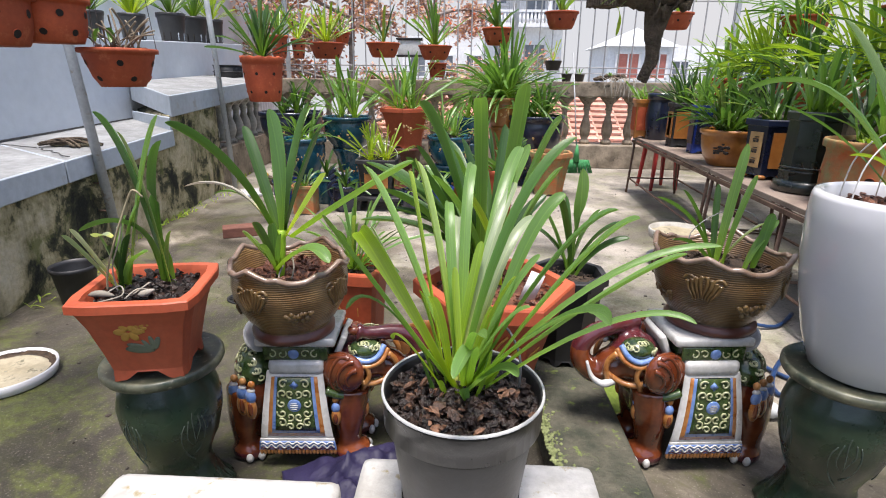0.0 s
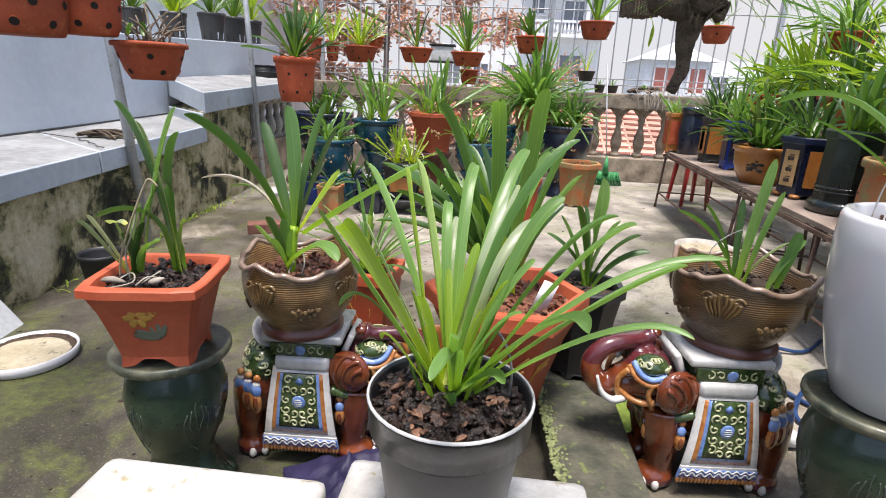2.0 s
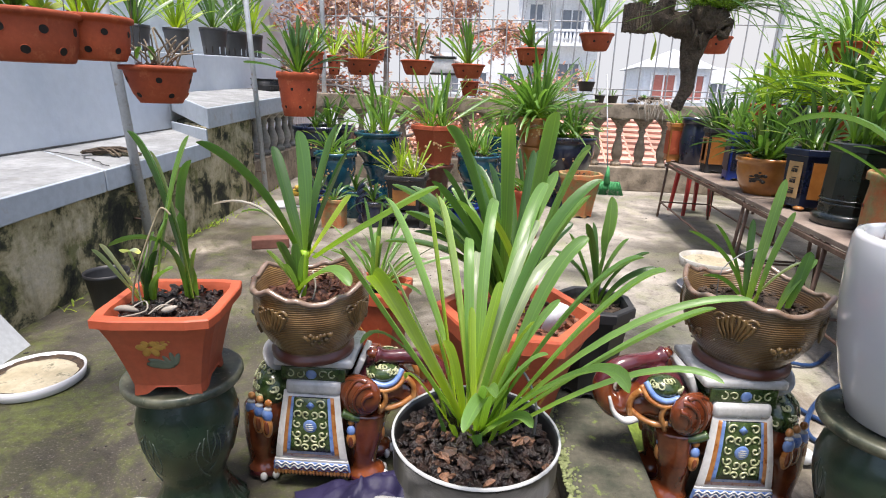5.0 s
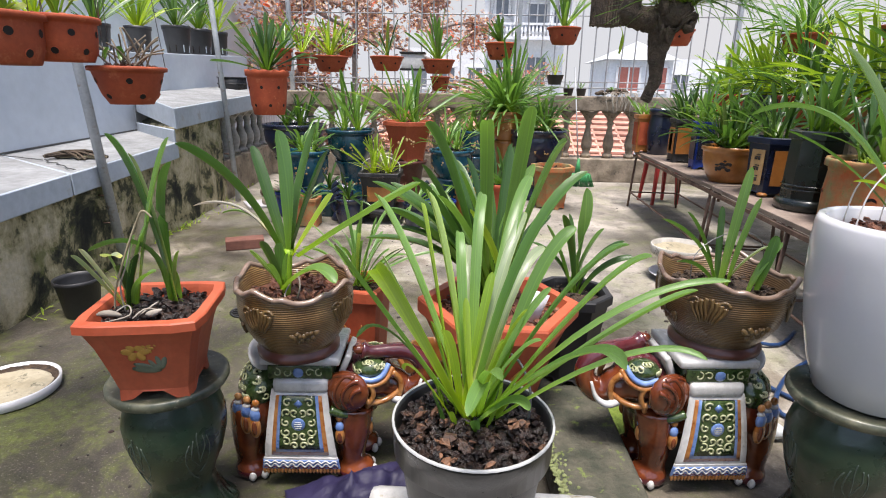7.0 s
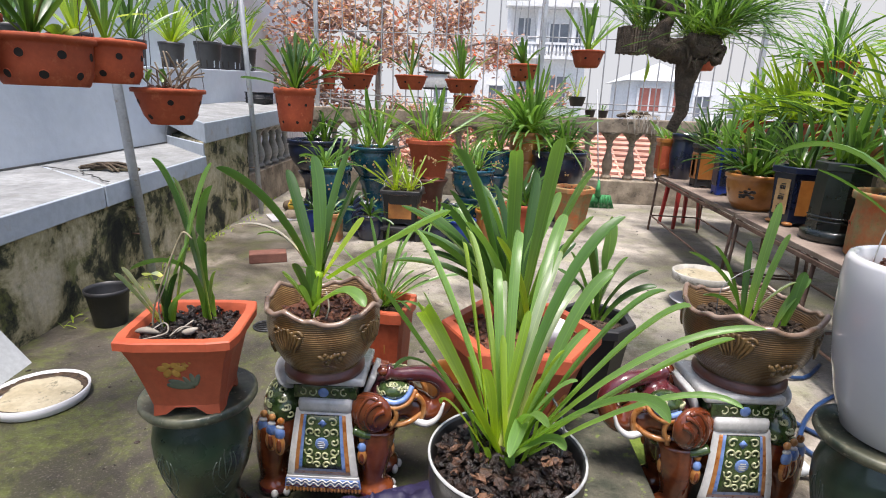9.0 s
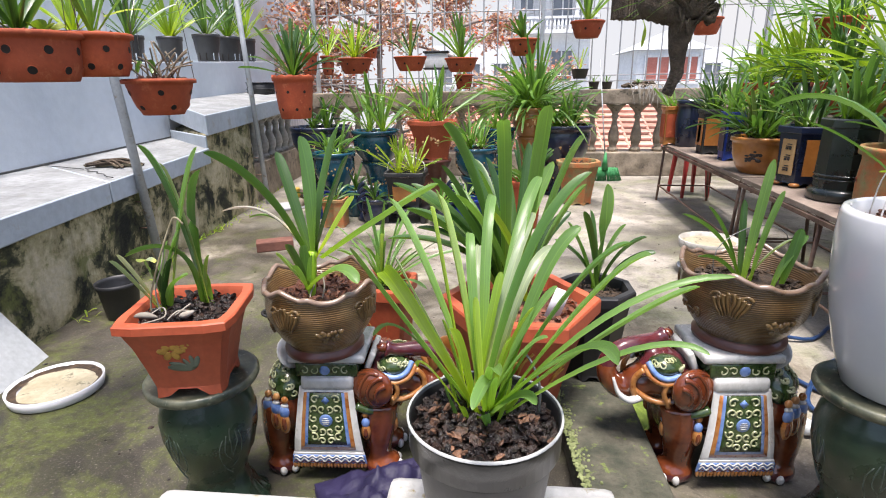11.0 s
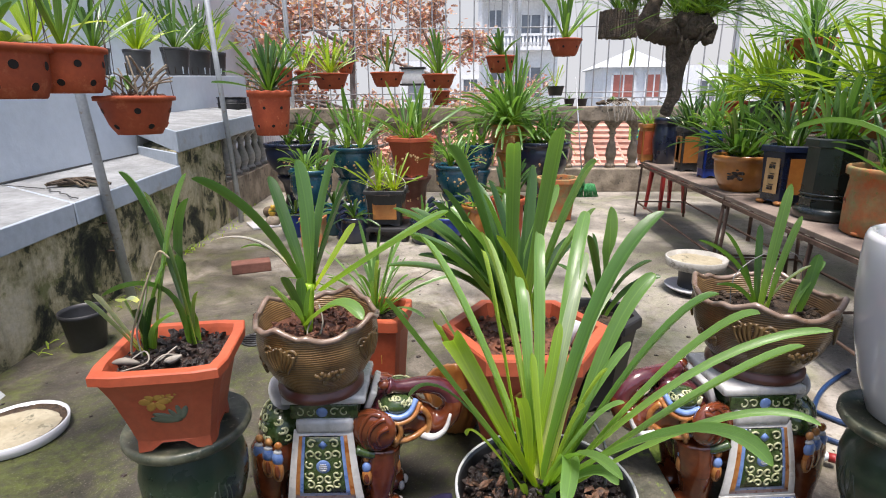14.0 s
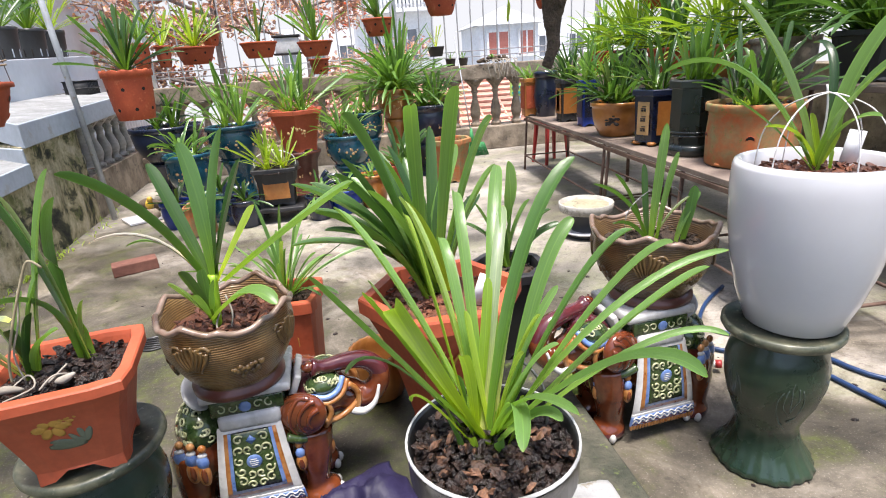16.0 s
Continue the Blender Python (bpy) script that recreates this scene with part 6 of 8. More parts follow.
# leaves and small weeds along the foot of the wall
bm = bmesh.new()
for k in range(420):
    s = rng.uniform(0.1, 3.9)
    if not (1.45 < s < 2.1 or rng.random() < 0.25):
        continue
    x, y = left(-rng.uniform(0.0, 0.10 + 0.08 * math.sin(s * 3)), s)
    leaf(bm, *bent(rng, (x, y, 0.0), rng.uniform(0, 6.3), radians(rng.uniform(20, 80)), rng.uniform(0.03, 0.09), 0.5), rng.uniform(0.005, 0.012), 3)
tagged(part("weeds", bm, "leaf_yellow"), "small weeds and moss tufts along the wall's foot", "weeds", "", "stuff")
bm = bmesh.new()
for k in range(900):
    x, y = rng.uniform(-1.95, 1.6), rng.uniform(0.3, 6.3)
    if y > 2.2 and rng.random() < 0.5:
        continue
    s = rng.uniform(0.003, 0.011) * (0.7 if rng.random() < 0.7 else 1.4)
    m = pose(x, y, 0.001, 0, 0, rng.uniform(0, 360)) @ Matrix.Diagonal((s, s * rng.uniform(0.4, 1), s * 0.35, 1))
    bmesh.ops.create_icosphere(bm, subdivisions=1, radius=1, matrix=m)
tagged(part("floor_debris", bm, "bark", smooth=False), "crumbs of bark and dry leaf bits scattered on the floor", "debris", "", "stuff")
bm = bmesh.new()
bmesh.ops.create_grid(bm, x_segments=24, y_segments=34, size=0.5)
for v in bm.verts:
    x, y = v.co.x, v.co.y
    q = max(0, 1 - (2 * abs(x)) ** 4) * max(0, 1 - (2 * abs(y)) ** 4)
    v.co = Vector((x * 0.13, y * 0.40, 0.001 + q * (0.012 + 0.01 * noise.noise(Vector((x * 9, y * 16, 2))))))
ms = part("moss_patch", bm, "moss")
ms.matrix_world = pose(0.592, 1.30, 0.0, 0, 0, 2)
tagged(ms, "bright green moss beside the raised strip", "moss", "", "structure")

bm = bmesh.new()
for k in range(900):
    y = rng.uniform(0.5, 1.70)
    x = 0.322 - 0.063 * (y - 0.45) + abs(rng.gauss(0, 0.018)) - 0.004
    q = rng.uniform(0.003, 0.009)
    m = pose(x, y, 0.10 + q * 0.2, 0, 0, rng.uniform(0, 360)) @ Matrix.Diagonal((q, q * 0.8, q * 0.6, 1))
    bmesh.ops.create_icosphere(bm, subdivisions=1, radius=1, matrix=m)
tagged(part("kerb_moss", bm, "moss_dull"), "grey-green moss cushions along the raised strip's edge", "moss", "", "stuff")

# dead twig bundle on the ledge
dry = thing("dry_twigs", Matrix.Translation((*left(0.24, 1.12), 0.656)), "bundle of dry brown twigs lying on the white ledge", "twigs")
for k in range(24):
    a = rng.uniform(-0.5, 0.5)
    x, y = rng.uniform(-0.06, 0.06), rng.uniform(-0.03, 0.05)
    part("twig", tube(bmesh.new(), [(x - 0.13 * math.cos(a), y - 0.13 * math.sin(a), 0.01 + 0.004 * (k % 6)), (x, y + rng.uniform(-0.02, 0.03), 0.022 + 0.006 * (k % 6)), (x + 0.13 * math.cos(a), y + 0.13 * math.sin(a), 0.01)], rng.uniform(0.004, 0.010), 5), "wood_dark" if k % 3 else "cane", dry)

# ---------------------------------------------------------------- pole frame and hanging pots
TOP = 2.75
frame_t = thing("pipe_stand", pose(0, 0, 0), "grey steel pipe frame that carries the hanging pots", "pipe frame", kind="structure")
for (x0, y0), (x1, y1) in (((-2.10, 2.70), (-2.26, 2.64)), ((-2.26, 4.78), (-2.36, 4.72))):
    part("pole", tube(bmesh.new(), [(x0, y0, 0), (x1, y1, TOP)], 0.027 if y0 < 3 else 0.024, 14, smooth=0), "pipe", frame_t)
    for z in (0.30, 0.47):
        part("bracket", tube(bmesh.new(), [(x0 - 0.10, y0, z), (x0 + (x1 - x0) * z / TOP - 0.02, y0, z)], 0.006, 6, smooth=0), "rust", frame_t)
for a, b in (((-2.4, 0.6, TOP), (-2.4, 6.7, TOP)), ((-1.2, 0.6, TOP), (-1.2, 6.7, TOP)), ((-2.5, 6.05, TOP), (3.2, 6.05, TOP)), ((-2.5, 1.3, TOP), (-1.0, 1.3, TOP)), ((-2.5, 4.0, TOP), (-1.0, 4.0, TOP))):
    part("beam", tube(bmesh.new(), [a, b], 0.021, 10, smooth=0), "pipe", frame_t)


def hanging(x, y, z, r, h, label, base=0.66, nh=8, two=True, wave=0.0, rngs=0):
    t = thing("hanging_pot", pose(x, y, z), label, "hanging pot", "hanging clay pots")
    round_pot(t, r, h, "terracotta", base, 0.012, wave)
    rb = r * base
    for zz, tt in ((h * 0.62, 0.0), (h * 0.22, 0.4)) if two else ((h * 0.5, 0.0),):
        mid = (r + rb) / 2
        (ra, za), (rz, z1) = ((mid, h * 0.5), (r - 0.0132, h * 0.8)) if zz > h * 0.5 else ((rb + (mid - rb) * 0.62, h * 0.25), (mid, h * 0.5)) if zz > h * 0.25 else ((rb, 0.006), (rb + (mid - rb) * 0.62, h * 0.25))
        holes(t, ra + (rz - ra) * (zz - za) / (z1 - za), zz, nh, 0.0120 if r > 0.12 else 0.010, tt + 0.25, math.atan2(rz - ra, z1 - za))
    fill(t, random.Random(rngs), r * 0.86, h * 0.93, "bark_red", 60, 0.02)
    hang_wires(t, r * 0.95, h * 0.97, TOP - z)
    return t


rng = random.Random(51)
bowl = hanging(-1.12, 1.45, 1.060, 0.119, 0.120, "shallow terracotta hanging pot with old bare canes", 0.58, 5, rngs=1)
for k in range(22):
    a, e = rng.uniform(0, 6.3), radians(rng.uniform(10, 70))
    l0 = rng.uniform(0.07, 0.16)
    p = (rng.uniform(-0.06, 0.06), rng.uniform(-0.05, 0.05), 0.115)
    q = (p[0] + l0 * math.cos(a) * math.cos(e), p[1] + l0 * math.sin(a) * math.cos(e), p[2] + l0 * math.sin(e))
    part("cane", tube(bmesh.new(), [p, ((p[0] + q[0]) / 2, (p[1] + q[1]) / 2, (p[2] + q[2]) / 2 + 0.015), q], rng.uniform(0.0018, 0.0034), 6), "dead_cane", bowl)
for k in range(4):
    part("leaf", leaf(bmesh.new(), *bent(rng, (rng.uniform(-0.08, 0.0), 0, 0.14), rng.uniform(0, 6.3), 1.0, 0.06, 0.2), 0.02), "leaf_mid", bowl)
h2 = hanging(-1.22, 1.30, 1.188, 0.112, 0.128, "terracotta hanging pot with round holes and a leafy orchid", 0.74, 7, rngs=2)
tuft(h2, rng, (0, 0, 0.12), 11, 0.32, 0.020, (50, 86), 0.2, "leaf_mid")
h1 = hanging(-1.30, 1.14, 1.172, 0.138, 0.136, "wide terracotta hanging pot with round holes", 0.78, 8, rngs=3)
tuft(h1, rng, (-0.05, 0.02, 0.125), 12, 0.30, 0.026, (40, 85), 0.3, "leaf_dark")
tuft(h1, rng, (0.05, 0.0, 0.125), 7, 0.08, 0.025, (30, 80), 0.2, "leaf_yellow")
h0 = hanging(-1.415, 0.97, 1.19, 0.12, 0.165, "terracotta hanging pot with a spreading orchid", 0.72, 7, rngs=4)
tuft(h0, rng, (0, 0, 0.15), 10, 0.30, 0.026, (30, 85), 0.4, "leaf_mid")
ha = hanging(-1.57, 3.95, 0.90, 0.165, 0.335, "tall terracotta hanging pot with a wavy rim and dark strap leaves", 0.72, 7, wave=0.006, rngs=5)
tuft(ha, rng, (0, 0, 0.32), 44, 0.54, 0.032, (18, 86), 0.35, "leaf_dark", 0.03)
for x, y, z, r, h, lab, n, ln, w, lf in (
    (-1.83, 5.15, 1.26, 0.09, 0.21, "small terracotta hanging pot with round holes", 14, 0.42, 0.024, "leaf_mid"),
    (-1.70, 5.35, 1.26, 0.075, 0.19, "small terracotta hanging pot with a yellow-green orchid", 18, 0.45, 0.018, "leaf_yellow"),
    (-1.56, 5.95, 1.28, 0.20, 0.17, "terracotta hanging bowl with a yellow-green orchid", 30, 0.50, 0.028, "leaf_yellow"),
    (-1.45, 6.25, 1.46, 0.10, 0.12, "small terracotta hanging pot behind the row", 12, 0.34, 0.02, "leaf_mid"),
    (-0.92, 5.95, 1.30, 0.19, 0.155, "terracotta hanging bowl with upright leaves", 10, 0.50, 0.03, "leaf_dark"),
    (-0.34, 5.95, 1.28, 0.19, 0.15, "terracotta hanging bowl with pale striped leaves", 26, 0.55, 0.03, "leaf_mid"),
    (-0.34, 6.40, 1.09, 0.12, 0.17, "small terracotta hanging pot under the row", 8, 0.3, 0.02, "leaf_mid"),
    (0.34, 5.75, 1.43, 0.17, 0.17, "terracotta hanging bowl with dark arching leaves", 20, 0.34, 0.038, "leaf_dark"),
    (0.93, 5.30, 1.56, 0.165, 0.155, "terracotta hanging bowl with tall yellow-green leaves", 22, 0.55, 0.032, "leaf_mid"),
    (2.20, 5.75, 1.60, 0.16, 0.16, "terracotta hanging bowl half hidden behind driftwood", 10, 0.3, 0.03, "leaf_mid"),
):
    t = hanging(x, y, z, r, h, lab, 0.66, 6, two=h > 0.16, rngs=int(x * 100) % 97)
    tuft(t, rng, (0, 0, h * 0.93), n, ln, w, (35, 86), 0.3, lf, r * 0.3)

sb = thing("white_box", pose(-0.66, 6.30, 1.33), "white plastic box with a black rim hung on the grille", "box")
bm = bmesh.new()
box(bm, (0, 0, 0.09), (0.26, 0.16, 0.16), bevel=0.008)
part("body", bm, "paper", sb)
for z in (0.0, 0.185):
    bm = bmesh.new()
    box(bm, (0, 0, z), (0.30, 0.19, 0.022), bevel=0.004)
    part("rim", bm, "black_plastic", sb)
part("hanging_wire", tube(bmesh.new(), [(-0.1, 0, 0.19), (0, 0, TOP - 1.35)], 0.0013, 5, smooth=0), "wire", sb)
part("hanging_wire", tube(bmesh.new(), [(0.1, 0, 0.19), (0, 0, TOP - 1.35)], 0.0013, 5, smooth=0), "wire", sb)
bb = thing("nursery_pot", pose(1.075, 6.62, 1.19), "small black plastic pot with a pale seedling hung over the rail", "nursery pot")
part("pot", lathe([(0.004, 0), (0.075, 0), (0.105, 0.11), (0.11, 0.115), (0.10, 0.115), (0.07, 0.01), (0.004, 0.01)], 24, close=False), "black_plastic", bb)
tuft(bb, rng, (0, 0, 0.1), 8, 0.34, 0.016, (35, 80), 0.2, "leaf_yellow")
part("hook", tube(bmesh.new(), [(0, 0.11, 0.10), (0, 0.20, 0.06), (0, 0.215, -0.05)], 0.003, 5), "wire", bb)
for x in (1.27, 1.43):
    q = thing("nursery_pot", pose(x, 6.72, 1.061), "tiny black plastic pot standing on the rail", "nursery pot", "tiny pots on the rail")
    part("pot", lathe([(0.004, 0), (0.05, 0), (0.065, 0.085), (0.07, 0.09), (0.06, 0.09), (0.05, 0.01), (0.004, 0.01)], 20, close=False), "black_plastic", q)
    tuft(q, rng, (0, 0, 0.08), 6, 0.12, 0.012, (50, 86), 0.2, "leaf_mid")
rt = thing("rooted_slab", pose(1.80, 6.66, 1.061), "black tray of hanging orchid roots on the rail", "orchid mount")
bm = bmesh.new()
for k in range(22):
    ball(bm, (rng.uniform(-0.17, 0.17), rng.uniform(-0.06, 0.06), 0.03 + rng.uniform(0, 0.05)), (rng.uniform(0.02, 0.05), 0.03, rng.uniform(0.015, 0.03)), u=8, v=6)
part("slab", bm, "wood_dark", rt)
for k in range(26):
    x = rng.uniform(-0.17, 0.28)
    part("root", tube(bmesh.new(), [(x, -0.04, 0.05), (x + rng.uniform(-0.03, 0.03), -0.15, 0.02), (x + rng.uniform(-0.06, 0.06), -0.17 - rng.uniform(0, 0.03), -rng.uniform(0.06, 0.22))], 0.0042, 5), "root", rt)
tuft(rt, rng, (0, 0, 0.06), 10, 0.10, 0.02, (20, 70), 0.3, "leaf_mid")

# black nursery pots on top of the white wall
for s, r, h, lf, n, ln in ((0.6, 0.11, 0.22, "leaf_mid", 16, 0.60), (1.3, 0.11, 0.22, "leaf_mid", 16, 0.60), (1.95, 0.12, 0.22, "leaf_yellow", 14, 0.70), (2.7, 0.125, 0.22, "leaf_mid", 18, 0.70), (3.45, 0.125, 0.24, "leaf_yellow", 26, 0.60),
                           (4.35, 0.155, 0.30, "leaf_mid", 20, 0.85), (5.02, 0.155, 0.30, "leaf_mid", 20, 0.85), (5.62, 0.15, 0.30, "leaf_yellow", 30, 0.60)):
    x, y = left(0.86, s)
    t = thing("nursery_pot", pose(x, y, 1.278 + 0.0394 * s), "slotted black nursery pot with an orchid on the white wall", "nursery pot", "black pots on the wall")
    part("pot", lathe([(0.004, 0), (r * 0.76, 0), (r * 0.79, 0.004), (r * 0.95, h * 0.84), (r, h * 0.86), (r * 1.01, h), (r * 0.95, h), (r * 0.9, h * 0.8), (r * 0.7, 0.02), (0.004, 0.018)], 28, close=False), "black_plastic", t)
    for k in range(10):
        a = 2 * math.pi * k / 10
        bm = bmesh.new()
        box(bm, (r * 0.825 * math.cos(a), r * 0.825 * math.sin(a), h * 0.18), (0.006, 0.011, h * 0.26), Matrix.Rotation(a, 4, "Z"))
        part("slot", bm, "white_ledge" if k % 3 == 0 else "hole", t)
    fill(t, rng, r * 0.88, h * 0.9, "bark", 40, 0.02)
    tuft(t, rng, (0, 0, h * 0.9), int(n * 1.6), ln, 0.030, (30, 86), 0.35, lf if lf != "leaf_mid" else "leaf_dark")
lv = thing("louvre_basket", pose(*left(0.40, 4.72), 1.048), "black mesh plastic basket on the upper ledge", "basket")
for k in range(9):
    bm = bmesh.new()
    box(bm, (0, -0.14 + 0.035 * k, 0.08), (0.24, 0.006, 0.16))
    part("rib", bm, "black_plastic", lv)
for z in (0.005, 0.08, 0.155):
    bm = bmesh.new()
    box(bm, (0, 0, z), (0.26, 0.30, 0.010))
    part("hoop", bm, "black_plastic", lv)


# ---------------------------------------------------------------- bench along the right-hand side
def bench(m, length, width, h, label, material_leg, nleg):
    t = thing("plant_bench", m, label, "bench", "plant benches")
    for k in range(2):
        bm = bmesh.new()
        box(bm, (width * (0.25 + 0.5 * k), length / 2, h - 0.013), (width / 2 - 0.006, length, 0.026), bevel=0.004)
        part("plank", bm, "board", t, smooth=False)
    for i in range(nleg):
        y = 0.03 + (length - 0.06) * i / (nleg - 1)
        for x in (0.02, width - 0.02):
            part("leg", tube(bmesh.new(), [(x, y, h - 0.03), (x + (-0.03 if x < 0.1 else 0.03), y, 0)], 0.011, 8, smooth=0), material_leg, t)
        part("cross_bar", tube(bmesh.new(), [(-0.005, y, 0.15), (width + 0.005, y, 0.15)], 0.008, 6, smooth=0), material_leg, t)
    for x in (-0.003, width + 0.003):
        part("lower_rail", tube(bmesh.new(), [(x, 0.03, 0.15), (x, length - 0.03, 0.15)], 0.008, 6, smooth=0), material_leg, t)
    bm = bmesh.new()
    box(bm, (0.006, length / 2, h - 0.045), (0.022, length, 0.022))
    part("angle_iron", bm, material_leg, t, smooth=False)
    return t


bench(pose(1.60, 3.12, 0, 0, 0, -2.6), 1.98, 0.46, 0.56, "long weathered board bench on thin rusty steel legs", "rust", 2)
bench(pose(1.515, 1.25, 0, 0, 0, -2.6), 1.86, 0.48, 0.557, "weathered board bench on brown steel legs", "rust", 3)


def stool(m, label):
    t = thing("plastic_stool", m, label, "stool", "red plastic stools")
    bm = bmesh.new()
    box(bm, (0, 0, 0.435), (0.26, 0.26, 0.03), bevel=0.012)
    part("seat", bm, "red_plastic", t)
    for sx in (-1, 1):
        for sy in (-1, 1):
            bm = bmesh.new()
            v = [bm.verts.new((sx * a, sy * b, z)) for a, b, z in ((0.15, 0.15, 0), (0.125, 0.15, 0), (0.125, 0.125, 0), (0.15, 0.125, 0), (0.125, 0.125, 0.43), (0.09, 0.125, 0.43), (0.09, 0.09, 0.43), (0.125, 0.09, 0.43))]
            for q in ((0, 1, 5, 4), (1, 2, 6, 5), (2, 3, 7, 6), (3, 0, 4, 7), (0, 3, 2, 1), (4, 5, 6, 7)):
                bm.faces.new([v[i] for i in q])
            bmesh.ops.recalc_face_normals(bm, faces=bm.faces)
            part("leg", bm, "red_plastic", t, smooth=False)
    return t


stool(pose(2.06, 5.32, 0, 0, 0, 12), "red plastic stool behind the bench")
rng = random.Random(61)
BZ = 0.561


def bench_pot(x, y, r, h, sides, material, label, tint=None, base=0.72, leaves=None, flare=0.04, foot=0.02, z=BZ, turn=None, belly=0.08):
    t = thing("potted_orchid", pose(x, y, z), label, "potted plant", "pots on the bench")
    if sides:
        faceted_pot(t, r, h, material, sides, base, foot, 0.014, lip=0.016, flare=flare, turn=turn)
    else:
        round_pot(t, r, h, material, base, 0.016, belly=belly)
    fill(t, rng, r * 0.72, h * 0.94, "bark", 70, 0.024)
    if leaves:
        n, ln, w, e, sag, lf = leaves
        tuft(t, rng, (0, 0, h * 0.92), int(n * 1.05), ln, w * 1.1, e, sag, lf, r * 0.35, fans=3)
    return t


def side_panel(t, r, h, a, w, hh, z, material, name="panel", text=None):
    """A panel set on one flat side of a pot, with bars for its writing or painted blots."""
    bm = bmesh.new()
    m = pose(0, 0, 0, 0, 0, a) @ pose(r, 0, z)
    box(bm, (0, 0, 0), (0.006, w, hh), bevel=0.002)
    bm.transform(m)
    p = part(name, bm, material, t, smooth=False)
    if text:
        for dz in text:
            for y, z, wy, hz in ((0, dz, w * 0.42, 0.006), (0.006, dz + 0.012, w * 0.34, 0.005), (-0.008, dz - 0.012, w * 0.20, 0.012), (0.012, dz - 0.010, w * 0.16, 0.016)):
                bm = bmesh.new()
                box(bm, (0.0045, y, z), (0.003, wy, hz))
                bm.transform(m)
                part("painted_mark", bm, "bark", p, "dark painted mark")
    return p


sp = bench_pot(1.81, 2.85, 0.155, 0.335, 6, "navy", "tall navy hexagonal glazed pot with an inscribed tan panel", base=0.80, leaves=(32, 0.46, 0.021, (34, 86), 0.55, "leaf_dark"), turn=radians(-160 - 30))
side_panel(sp, 0.122, 0.335, -158, 0.085, 0.20, 0.165, "tan_panel", text=(0.06, 0.0, -0.06))
side_panel(sp, 0.122, 0.335, -98, 0.085, 0.20, 0.165, "orange_glaze")
for k in range(6):
    a = radians(-190 + 60 * k)
    bm = ball(bmesh.new(), (0.115 * math.cos(a), 0.115 * math.sin(a), 0.012), (0.03, 0.03, 0.0125), u=10, v=6)
    part("foot", bm, "orange_glaze", sp)
gp = bench_pot(1.80, 2.45, 0.140, 0.40, 8, "jar_glaze", "tall blackish green octagonal glazed jar with an orchid", base=0.92, leaves=(34, 0.46, 0.021, (34, 86), 0.55, "leaf_dark"))
part("base_ring", lathe([(0.128, 0), (0.148, 0.003), (0.150, 0.04), (0.14, 0.055), (0.130, 0.06)], 32), "jar_glaze", gp)
for z in (0.10, 0.12):
    part("ring", lathe([(0.127, z), (0.134, z + 0.005), (0.127, z + 0.010)], 32, close=False), "jar_glaze", gp)
mp_ = bench_pot(1.865, 2.08, 0.218, 0.30, 0, "mossy_pot", "wide old terracotta pot grown over with green moss", base=0.93, belly=-0.02, leaves=(60, 0.50, 0.020, (25, 84), 0.5, "leaf_dark"))
for k in range(3):
    a = radians(-170 + 60 * k)
    part("foot", ball(bmesh.new(), (0.17 * math.cos(a), 0.17 * math.sin(a), 0.012), (0.045, 0.03, 0.0125), u=10, v=6), "mossy_pot", mp_)
holes(mp_, 0.204, 0.14, 5, 0.018, radians(-130), 0.2)
tuft(mp_, rng, (-0.08, -0.05, 0.27), 60, 0.07, 0.012, (10, 70), 0.3, "leaf_yellow", 0.10, joined=True)
og = bench_pot(1.78, 3.30, 0.185, 0.235, 0, "orange_glaze", "round ochre glazed pot with a dark painted branch", base=0.62, leaves=(120, 0.52, 0.020, (22, 86), 0.65, "leaf_dark"))
bm = bmesh.new()
for k in range(22):
    a = radians(-128) + rng.uniform(-0.28, 0.28)
    z = 0.11 + rng.uniform(-0.03, 0.04)
    ball(bm, (0.165 * math.cos(a), 0.165 * math.sin(a), z), (0.004, rng.uniform(0.008, 0.02), rng.uniform(0.004, 0.012)), u=7, v=5, rot=Matrix.Rotation(a, 4, "Z"))
part("painted_branch", bm, "bark", og, kind="stuff")
for x, y, r, h, sd, mt, lab, pm, lv_ in (
    (1.83, 3.90, 0.105, 0.36, 4, "cobalt", "cobalt blue square glazed pot with a dark panel", "navy", (46, 0.42, 0.018, (30, 84), 0.6, "leaf_mid")),
    (1.82, 4.30, 0.125, 0.36, 4, "black_plastic", "black square glazed pot with golden figures on its sides", "orange_glaze", (56, 0.46, 0.020, (30, 84), 0.6, "leaf_dark")),
    (1.83, 4.85, 0.115, 0.42, 0, "navy", "slim dark glazed jar at the far end of the bench", None, None),
    (1.80, 5.02, 0.115, 0.36, 4, "orange_glaze", "square brown-orange clay pot with a pale rim", "terracotta", (16, 0.26, 0.02, (30, 80), 0.4, "leaf_mid")),
):
    if x == 1.80:
        y, x = 5.0, 1.715
    t = bench_pot(x, y, r, h, sd, mt, lab, base=0.82, leaves=lv_)
    if pm:
        side_panel(t, r * 0.62, h, -90, r * 0.95, h * 0.6, h * 0.5, pm)
        side_panel(t, r * 0.62, h, 180, r * 0.95, h * 0.6, h * 0.5, pm)
        if pm == "orange_glaze":
            side_panel(t, r * 0.62, h, 180, r * 0.5, h * 0.5, h * 0.5, "tan_panel")

